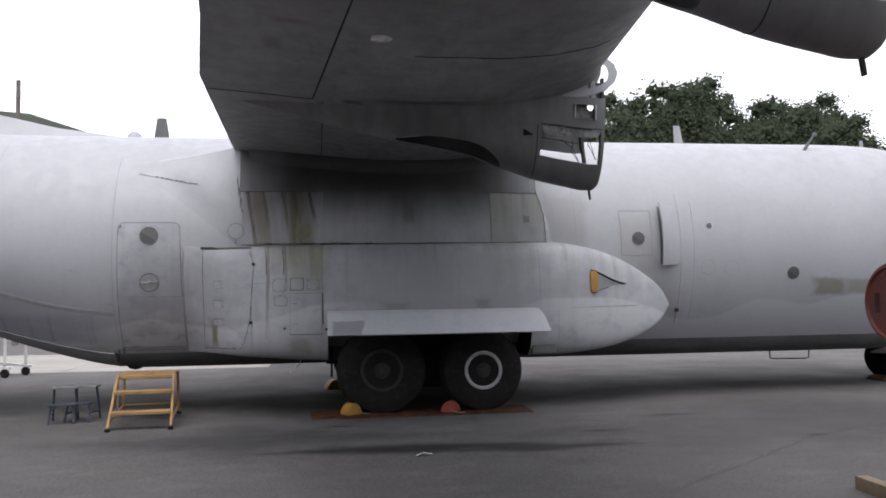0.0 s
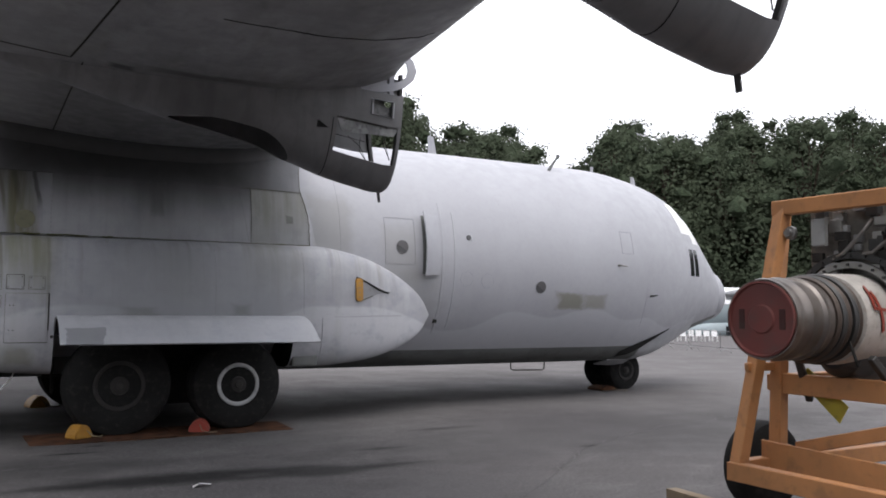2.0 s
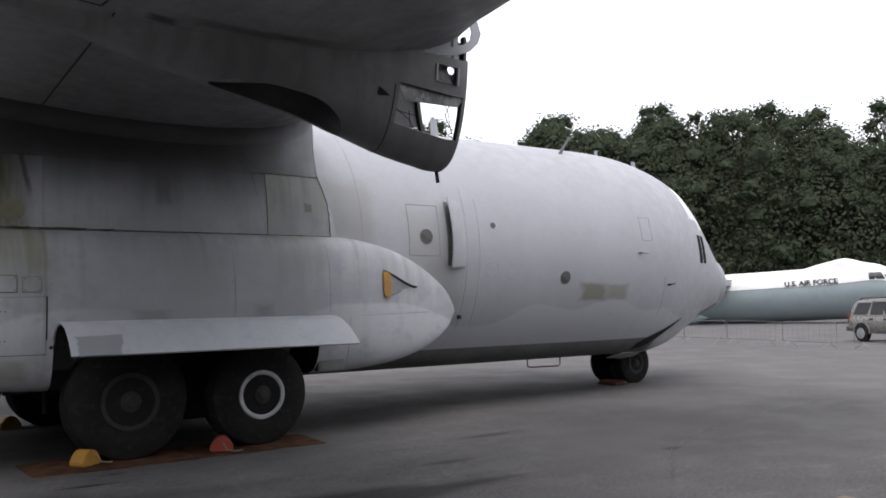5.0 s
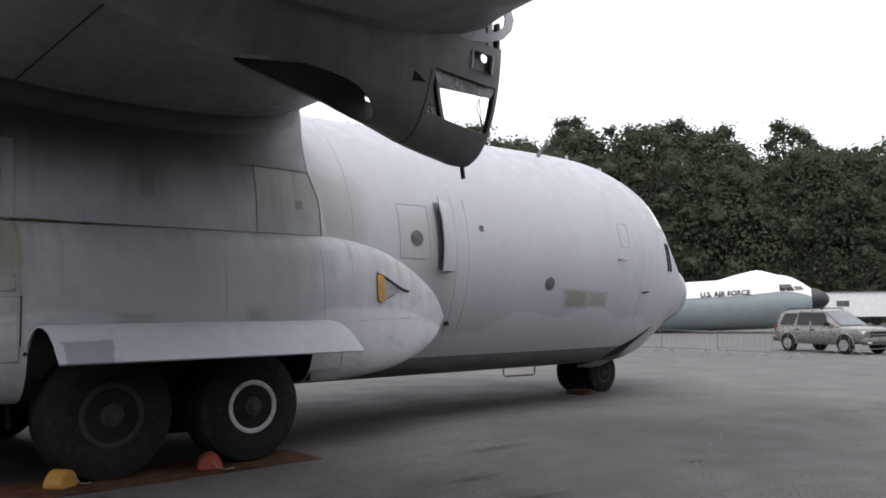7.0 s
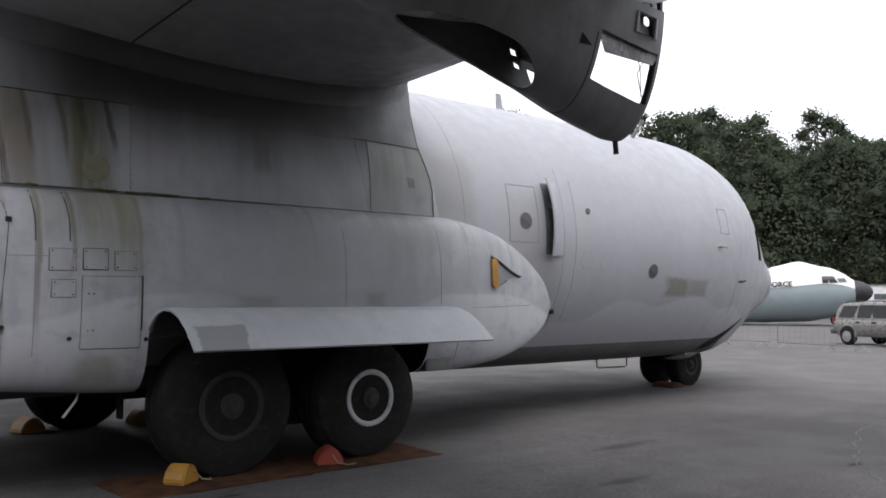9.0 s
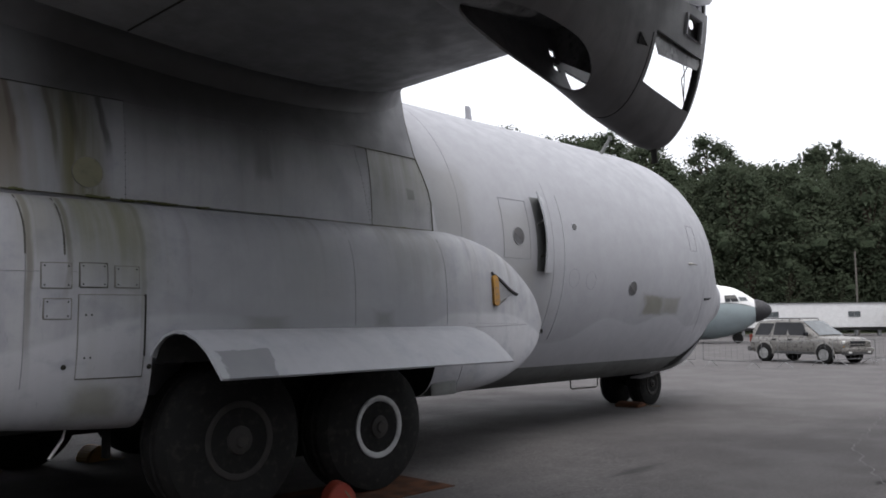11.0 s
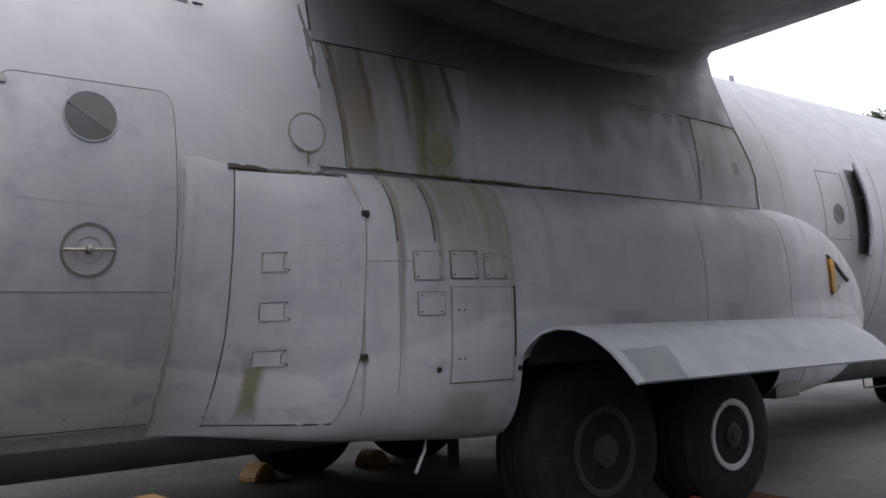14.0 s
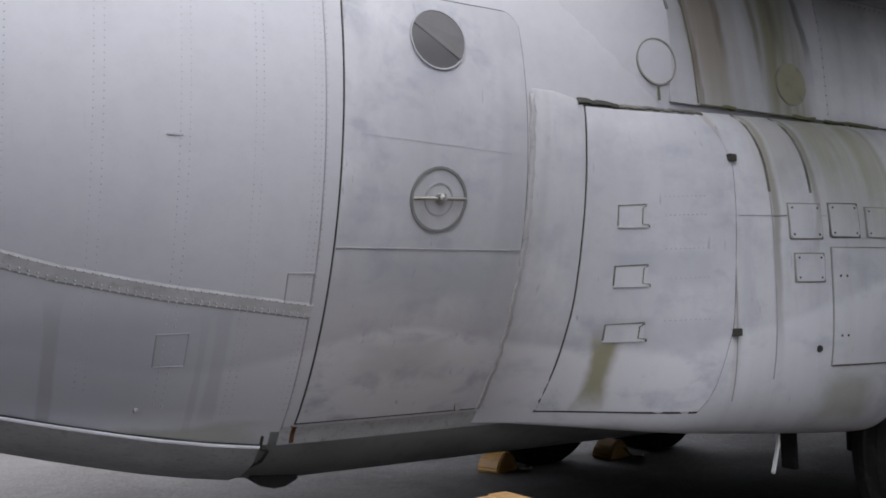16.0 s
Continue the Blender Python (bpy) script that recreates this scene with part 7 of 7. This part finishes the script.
# ---- far things ----


def airliner():
    """A white and pale blue propeller transport with a black radome, nose towards +x of its own."""
    e = empty("parked_transport", "parked white and pale blue air force transport with a black nose", "aircraft", at=(49.45, 12.5, 0), rz=-63)
    prof = [(-24, 1.9, 2.35, 0.5), (-19, 1.85, 2.1, 1.2), (-14, 1.75, 1.85, 1.58), (-6, 1.76, 1.81, 1.60), (-4.7, 1.82, 1.86, 1.58), (-3.9, 1.76, 1.92, 1.50), (-3.3, 1.60, 1.93, 1.36), (-2.7, 1.28, 1.90, 1.12), (-2.3, 0.99, 1.87, 0.90), (-2.0, 0.76, 1.85, 0.70)]

    def sec(x):
        h, m, w = (smooth_table([(p[0], p[k]) for p in prof], x) for k in (1, 2, 3))
        return [(x, w * math.cos(a), m + 0.92 * h * math.sin(a)) for a in (2 * math.pi * k / 40 for k in range(40))]

    xs = frange(-24, -5, 0.5) + frange(-4.7, -2.0, 0.15)
    top = lambda i, j: 2 <= j < 18  # noqa: E731
    part("upper_hull", loft([sec(x) for x in xs], close=True, skip=lambda i, j: not top(i, j)), WHITE, e, "white upper hull", smooth=True)
    part("lower_hull", loft([sec(x) for x in xs], close=True, skip=top), PALEBLUE, e, "pale blue-grey lower hull", smooth=True)
    rows = [[(x, r * 0.6 * math.cos(a), 1.85 + r * 0.6 * math.sin(a)) for a in (2 * math.pi * k / 32 for k in range(32))] for x, r in ((-2.10, 1.20), (-2.02, 1.22), (-1.80, 1.16), (-1.55, 1.01), (-1.32, 0.79), (-1.15, 0.52), (-1.06, 0.27), (-1.03, 0.08))]
    part("radome", loft(rows, close=True, cap=True), RADOME, e, "black radome", smooth=True)
    rows = [[(x, w * s, z) for s, z in ((-1, 3.2), (-0.7, 3.2 + h * 0.7), (0, 3.2 + h), (0.7, 3.2 + h * 0.7), (1, 3.2))] for x, w, h in ((-8.3, 0.3, 0.02), (-6.6, 0.5, 0.46), (-5.5, 0.52, 0.68), (-5.1, 0.52, 0.72), (-4.7, 0.5, 0.62), (-3.8, 0.4, 0.30), (-3.3, 0.3, 0.0))]
    part("roof_hump", loft(rows), WHITE, e, "pale hump on the roof", smooth=True)
    for xa, xb, z0, z1, lean in ((-3.82, -3.50, 2.48, 2.90, -0.03), (-3.42, -2.98, 2.48, 2.89, -0.20), (-2.90, -2.45, 2.50, 2.74, -0.12)):
        def side(x, z, o):
            h, m, w = (smooth_table([(p[0], p[k]) for p in prof], x) for k in (1, 2, 3))
            return Vector((x, -w * math.sqrt(max(0.02, 1 - ((z - m) / (0.92 * h)) ** 2)) - o, z))
        part("cockpit_window", patch(side, xa, xb, z0, z1, 0.03, 0.02, 2, 2, slant=lean), TINT if xb < -2.8 else SCREEN, e, "dark cockpit window")
    cu = bpy.data.curves.new("lettering", "FONT")
    cu.body, cu.size, cu.extrude, cu.space_character, cu.offset = "U.S. AIR FORCE", 0.445, 0.01, 1.0, 0.012
    cu.materials.append(TINT)
    tx = new("lettering", cu)
    tx.parent = e
    tx.matrix_basis = pose(-8.54, -1.545, 2.38, 78, 0, 0)
    tx["label"] = "dark lettering on the hull"
    part("cheat_line", loft([[(x, sec(x)[18][1] * 1.006 - 0.004, sec(x)[18][2] + s) for s in (-0.03, 0.02)] for x in frange(-23, -2.3, 0.3)]), GALV, e)
    rows = [[(-11.7 - k * 1.1, y, 3.05 + 0.10 * k * (3 - k) * 0.5) for k in (0, 1, 2, 3)] for y in (-1.0, -3.2, -4.4)]
    part("wing", thick(loft(rows), 0.42), GALV, e, "grey wing stub", smooth=True)
    part("wing_tip_cap", lathe(bmesh.new(), [(-15.2, 0.1), (-14, 0.30), (-12.4, 0.30), (-11.8, 0.2), (-11.5, 0.0)], "X", (0, -4.4, 3.0), 20), GALV, e, smooth=True)
    part("hull_window", box(bmesh.new(), (-12.9, -1.72, 2.22), (-12.45, -1.60, 2.60), 0.02), TINT, e, "dark square hull window")
    part("gear_sponson", lathe(bmesh.new(), [(-19, 0.2), (-17, 0.5), (-14.8, 0.5), (-14.0, 0.36), (-13.4, 0.12), (-13.2, 0.0)], "X", (0, -2.0, 0.72), 24), PALEBLUE, e, "pale rounded gear sponson", smooth=True)
    part("sponson_intake", box(bmesh.new(), (-15.6, -2.52, 0.45), (-14.9, -2.2, 1.0), 0.06), TINT, e, "dark opening in the sponson")
    part("nose_leg", tube(bmesh.new(), [(-3.2, 0, 0.9), (-3.2, 0, 0.05)], 0.09, 8), GALV, e)
    for y in (-0.25, 0.25):
        part("wheel", lathe(bmesh.new(), [(y - 0.1, 0.15), (y - 0.1, 0.32), (y + 0.1, 0.32), (y + 0.1, 0.15)], "Y", (-3.2, 0, 0.32), 20), RUBBER, e)
        part("wheel", lathe(bmesh.new(), [(y * 7 - 0.15, 0.2), (y * 7 - 0.15, 0.4), (y * 7 + 0.15, 0.4), (y * 7 + 0.15, 0.2)], "Y", (-16.5, 0, 0.4), 20), RUBBER, e)
    for c in e.children:
        if not c.name.startswith("wheel"):
            # the hull is lowered and pitched nose up to fit the camera's view
            c.matrix_basis = Matrix.Translation((-10, 0, -0.16)) @ Matrix.Rotation(radians(-2.5), 4, "Y") @ Matrix.Translation((10, 0, 0)) @ c.matrix_basis


airliner()


def suv():
    """A long four-door estate on high wheels, its nose towards +x of its own."""
    e = empty("suv", "silver-beige four-door sport utility vehicle parked on the apron", "car", at=(26.3, 3.02, 0), rz=-110)
    e.scale = (0.80, 0.76, 0.775)
    lower = [(-2.52, 0.60, 1.02, 0.84), (-2.46, 0.50, 1.12, 0.93), (-2.30, 0.42, 1.17, 0.97), (-1.9, 0.40, 1.18, 0.99), (-0.8, 0.38, 1.17, 1.0), (0.4, 0.38, 1.16, 1.0), (1.0, 0.38, 1.16, 0.99), (1.25, 0.40, 1.165, 0.98), (1.8, 0.42, 1.15, 0.97), (2.2, 0.46, 1.12, 0.95), (2.40, 0.52, 1.06, 0.91), (2.50, 0.58, 0.98, 0.84)]
    ring = ((-0.86, 0.0), (-0.96, 0.10), (-1.0, 0.30), (-1.0, 0.60), (-0.985, 0.80), (-0.94, 0.93), (-0.82, 1.0), (-0.4, 1.035), (0, 1.045))
    rows = []
    for x, lo, hi, w in lower:
        half = [(w * a, lo + (hi - lo) * f) for a, f in ring]
        rows.append([(x, y, z) for y, z in half + [(-y, z) for y, z in half[-2::-1]]])
    part("body", loft(rows, close=True, cap=True), SUVPAINT, e, "silver-beige metal body", smooth=True)
    house = [(-2.40, 1.16, 0.85, 0.83), (-2.34, 1.52, 0.91, 0.82), (-2.24, 1.76, 0.92, 0.76), (-2.05, 1.87, 0.92, 0.74), (-1.2, 1.93, 0.93, 0.74), (-0.3, 1.94, 0.93, 0.74), (0.05, 1.91, 0.93, 0.73), (0.28, 1.84, 0.93, 0.72), (0.80, 1.50, 0.93, 0.78), (1.28, 1.17, 0.90, 0.86)]
    rows = []
    for x, hi, wl, wh in house:
        half = [(-wl, 1.10), (-wl * 0.995, 1.18), (-wh - 0.3 * (wl - wh), 1.10 + 0.66 * (hi - 1.10)), (-wh, hi - 0.06), (-wh * 0.93, hi - 0.012), (-wh * 0.6, hi + 0.008), (0, hi + 0.015)]
        rows.append([(x, y, z) for y, z in half + [(-y, z) for y, z in half[-2::-1]]])
    part("roof", loft(rows, close=True, cap=True), SUVPAINT, e, "silver-beige roof and pillars", smooth=True)

    def on(x, z, o):
        hi, wl, wh = (lerp_table([(h[0], h[k]) for h in house], x) for k in (1, 2, 3))
        table = [(1.10, wl), (1.18, wl * 0.995), (1.10 + 0.66 * (hi - 1.10), wh + 0.3 * (wl - wh)), (hi - 0.06, wh)]
        return Vector((x, -lerp_table(table, z) - o, z))

    for xa, xb, z1, sl in ((-2.18, -1.34, 1.75, 0.20), (-1.12, -0.40, 1.79, 0.03), (-0.22, 0.66, 1.78, -0.32)):
        w = part("side_window", patch(on, xa, xb, 1.23, z1, 0.007, 0.02, 6, 6, slant=sl, round_=0.07), TINT, e, "dark tinted side window", smooth=True)
        part("window_seal", patch(on, xa - 0.02, xb + 0.02, 1.21, z1 + 0.02, 0.003, 0.02, 6, 6, slant=sl, round_=0.08), SUVLOW, w)
    rows = [[(0.31 + 0.92 * u, y * (0.66 + 0.12 * u), 1.835 - 0.62 * u + 0.02 * (1 - y * y)) for y in (-1, -0.5, 0, 0.5, 1)] for u in frange(0, 1, 0.2)]
    bm = thick(loft(rows), 0.012)
    bmesh.ops.translate(bm, verts=bm.verts[:], vec=(0.02, 0, 0.022))
    part("windscreen", bm, SCREEN, e, "sky-lit windscreen", smooth=True)
    part("wiper", beam(bmesh.new(), (1.15, -0.55, 1.24), (1.02, 0.1, 1.33), 0.02), TINT, e)
    for s in (-1, 1):
        y = s * 1.0
        part("side_moulding", box(bmesh.new(), (-1.02, min(y, y + s * 0.02), 0.70), (1.14, max(y, y + s * 0.02), 0.76), 0.008), SUVPAINT, e)
        part("sill", box(bmesh.new(), (-1.05, s * 0.985 - 0.02, 0.40), (1.12, s * 0.985 + 0.02, 0.50), 0.012), SUVLOW, e, "dark sill")
        for x in (-1.58, 1.62):
            # a black half-disc on the solid body paints the well's shade
            well = bmesh.new()
            well.faces.new([well.verts.new((x + 0.445 * math.cos(a), s * 1.004, max(0.38, 0.42 + 0.445 * math.sin(a)))) for a in frange(-0.1, math.pi + 0.1, 0.15)])
            part("wheel_well", thick(well, 0.006), BLACK, e, "black half-disc painted as the shaded wheel well")
            rows = [[(x + q * math.cos(a), s * o, 0.42 + q * math.sin(a)) for q, o in ((0.44, 1.0), (0.445, 1.018), (0.48, 1.018), (0.51, 0.998))] for a in frange(-0.1, math.pi + 0.1, 0.15)]
            part("wheel_arch", loft(rows), SUVPAINT, e, "flared wheel arch", smooth=True)
            prof = [(-0.12, 0.22), (-0.13, 0.25), (-0.13, 0.33), (-0.10, 0.385), (0.10, 0.385), (0.13, 0.33), (0.13, 0.22)]
            t = part("wheel", lathe(bmesh.new(), [(a * -s, b) for a, b in prof], "Y", (x, s * 0.93, 0.385), 32), RUBBER, e, "black tyre", smooth=True)
            part("rim", lathe(bmesh.new(), [(s * 0.11, 0.24), (s * 0.138, 0.24), (s * 0.13, 0.215), (s * 0.09, 0.20), (s * 0.085, 0.0)], "Y", (x, s * 0.93, 0.385), 28), RIMDARK, t, "dark inside of the rim", smooth=True)
            for k in range(5):
                a = 2 * math.pi * k / 5 + 0.3
                c, d = math.cos(a), math.sin(a)
                p = Vector((x, s * 1.055, 0.385))
                part("spoke", beam(bmesh.new(), p + Vector((0.03 * c, 0, 0.03 * d)), p + Vector((0.225 * c, 0, 0.225 * d)), 0.055, 0.03), ALLOY, t, "bright alloy spoke")
            part("rim_lip", lathe(bmesh.new(), [(s * 0.138, 0.245), (s * 0.148, 0.24), (s * 0.142, 0.212), (s * 0.12, 0.21)], "Y", (x, s * 0.93, 0.385), 28), ALLOY, t, smooth=True)
        part("headlight", box(bmesh.new(), (2.30, s * 0.68 - 0.20, 0.87), (2.49, s * 0.68 + 0.17, 1.0), 0.04), LAMPGLASS, e, "clear headlight")
        part("indicator", box(bmesh.new(), (2.36, s * 0.70 - 0.18, 0.73), (2.495, s * 0.70 + 0.15, 0.79), 0.02), YELLOW, e, "amber indicator")
        part("mirror", box(bmesh.new(), (0.66, s * 1.04 - 0.11, 1.20), (0.80, s * 1.04 + 0.11, 1.38), 0.04), TINT, e, "black mirror")
        part("roof_rail", tube(bmesh.new(), [(-2.0, s * 0.62, 1.90), (-1.85, s * 0.63, 1.975), (0.0, s * 0.63, 1.985), (0.15, s * 0.62, 1.91)], 0.022, 6), TINT, e, "dark roof rail")
        for x in (-1.12, -0.26):
            part("door_handle", box(bmesh.new(), (x, s * 0.99 - 0.03, 0.99), (x + 0.20, s * 0.99 + 0.03, 1.06), 0.02), TINT, e, "black door handle")
        for x in (-1.22, -0.30, 0.80):
            part("door_gap", box(bmesh.new(), (x - 0.006, s * 1.0 - 0.003, 0.50), (x + 0.006, s * 1.0 + 0.003, 1.02)), SUVLOW, e)
        part("fog_lamp", box(bmesh.new(), (2.50, s * 0.62 - 0.10, 0.47), (2.60, s * 0.62 + 0.10, 0.54), 0.02), LAMPGLASS, e)
    for x in (-1.3, -0.4):
        part("roof_crossbar", tube(bmesh.new(), [(x, -0.62, 1.98), (x, 0.62, 1.98)], 0.02, 6), TINT, e)
    part("bumper", box(bmesh.new(), (2.38, -0.93, 0.52), (2.60, 0.93, 0.70), 0.06), SUVPAINT, e, "silver front bumper")
    part("valance", box(bmesh.new(), (2.36, -0.88, 0.40), (2.56, 0.88, 0.53), 0.04), SUVLOW, e, "dark lower valance")
    part("bumper", box(bmesh.new(), (-2.64, -0.93, 0.46), (-2.42, 0.93, 0.68), 0.05), SUVLOW, e, "dark rear bumper")
    part("grille", box(bmesh.new(), (2.40, -0.48, 0.76), (2.515, 0.48, 0.99), 0.02), TINT, e, "dark grille")
    part("grille_bar", box(bmesh.new(), (2.42, -0.85, 0.83), (2.53, 0.85, 0.865), 0.01), SUVPAINT, e)
    for s in (-1, 1):
        part("tail_lamp", box(bmesh.new(), (-2.50, s * 0.88 - 0.06, 0.85), (-2.38, s * 0.88 + 0.06, 1.25), 0.03), REDPAINT, e, "red tail lamp")


suv()


def barrier():
    e = empty("crowd_barrier", "galvanised steel crowd barrier standing on the apron", "barrier", "row of crowd barriers")
    bm = bmesh.new()
    tube(bm, [(-1.1, 0, 0.20), (-1.1, 0, 0.76), (-1.04, 0, 0.82), (1.04, 0, 0.82), (1.1, 0, 0.76), (1.1, 0, 0.20), (-1.1, 0, 0.20)], 0.012, 6)
    part("frame", bm, FENCEMETAL, e)
    for k in range(9):
        part("bar", tube(bmesh.new(), [(-0.88 + 0.22 * k, 0, 0.2), (-0.88 + 0.22 * k, 0, 0.82)], 0.003, 4), FENCEMETAL, e)
    for x in (-0.8, 0.8):
        part("foot", tube(bmesh.new(), [(x, -0.3, 0.015), (x, 0, 0.2), (x, 0.3, 0.015)], 0.011, 6), GALV, e)
    return e


def fence():
    line = [(24.5, 17.5), (22.6, 9.5), (21.8, 5.0), (21.2, 2.3), (24.0, 1.4), (28.2, 0.1), (33, -1.2), (38, -2.2)]
    first, k = None, 0
    for (xa, ya), (xb, yb) in zip(line, line[1:]):
        d = math.hypot(xb - xa, yb - ya)
        n = max(1, round(d / 2.3))
        for i in range(n):
            u = (i + 0.5) / n
            m = pose(xa + (xb - xa) * u, ya + (yb - ya) * u, 0, 0, 0, math.degrees(math.atan2(yb - ya, xb - xa)))
            if first is None:
                first = barrier()
                first.matrix_basis = m
            else:
                copy_thing(first, m)


fence()


def trailer(at, rz, length, label):
    e = empty("office_trailer", label, "trailer", "white trailers by the trees", at=at, rz=rz)
    part("body", box(bmesh.new(), (0, -1.3, 0.75), (length, 1.3, 2.75), 0.05), WHITE, e, "white metal trailer body")
    part("roof_edge", box(bmesh.new(), (-0.06, -1.36, 2.75), (length + 0.06, 1.36, 2.83), 0.03), GALV, e)
    for k in range(int(length / 0.6)):
        part("panel_joint", box(bmesh.new(), (0.6 * k + 0.3, -1.308, 0.78), (0.6 * k + 0.315, -1.29, 2.73)), WHITE, e)
    for x in (length * 0.20, length * 0.74):
        w = part("window", box(bmesh.new(), (x, -1.33, 1.62), (x + 1.0, -1.28, 2.10), 0.02), SCREEN, e, "pale trailer window")
        part("window_frame", box(bmesh.new(), (x + 0.48, -1.345, 1.62), (x + 0.52, -1.33, 2.10)), GALV, w)
    part("chassis", box(bmesh.new(), (0.2, -0.9, 0.5), (length - 0.2, 0.9, 0.75), 0.02), SUVLOW, e)
    for x in (length * 0.45, length * 0.55):
        part("wheel", lathe(bmesh.new(), [(-1.1, 0.15), (-1.1, 0.36), (-0.85, 0.36), (-0.85, 0.15)], "Y", (x, 0, 0.36), 20), RUBBER, e)
    for x in (0.6, length * 0.25, length * 0.8, length - 0.6):
        part("support", box(bmesh.new(), (x - 0.12, -1.0, 0.0), (x + 0.12, -0.7, 0.5), 0.02), GALV, e)


trailer((67.5, 24.5, 0), -52, 12.5, "long white office trailer parked below the trees")
trailer((71.8, 12.3, 0.35), -60, 13, "white office trailer on supports beside another")
trailer((84, -1.0, 0), -66, 13, "white office trailer at the edge of the apron")


def pole(at, h, name, label, cat, r=0.13):
    e = empty(name, label, cat, at=at)
    part("mast", tube(bmesh.new(), [(0, 0, 0), (0, 0, h)], r, 10, r * 0.65), POLEWOOD, e)


pole((77.5, 17.3, 0), 7.6, "utility_pole", "slim wooden utility pole before the trees", "pole", 0.10)
pole((-14.2, 23, 0), 11.2, "utility_pole", "dark wooden utility pole behind the aircraft", "pole", 0.13)


def chair_stack():
    e = empty("chair_stack", "row of white plastic garden chairs on the apron", "chairs", at=(29.8, 18.85, 0), rz=-37)
    e.scale = (0.66, 0.66, 0.66)
    for k in range(11):
        x = -3.6 + 0.6 * k
        part("seat", box(bmesh.new(), (x, -0.22, 0.40), (x + 0.45, 0.22, 0.45), 0.02), WHITE, e)
        part("backrest", box(bmesh.new(), (x, 0.18, 0.45), (x + 0.45, 0.24, 0.88), 0.03), WHITE, e)
        for u in (x + 0.03, x + 0.40):
            part("leg", beam(bmesh.new(), (u, -0.2, 0.40), (u, -0.24, 0), 0.05), WHITE, e)
            part("leg", beam(bmesh.new(), (u, 0.2, 0.40), (u, 0.26, 0), 0.05), WHITE, e)


chair_stack()


def shrubs():
    rng = random.Random(5)
    first = None
    for k in range(26):
        m = pose(-30 + 1.9 * k + rng.uniform(-0.6, 0.6), 34 + rng.uniform(-2, 4), 0, 0, 0, rng.uniform(0, 360))
        s = rng.uniform(0.7, 1.3)
        if first is None:
            e = empty("shrub", "low green shrub at the edge of the apron", "shrub", "shrubs along the apron")
            trunk, me, core = tree_mesh(77, 1.5, 1.0, 900, 0.22, SHRUB)
            part("stems", trunk, BARK, e)
            c = new("crown", me)
            c.parent = e
            first = e
            e.matrix_basis = m
        else:
            t = copy_thing(first, m)
            t.scale = (s, s, s * 0.9)


shrubs()
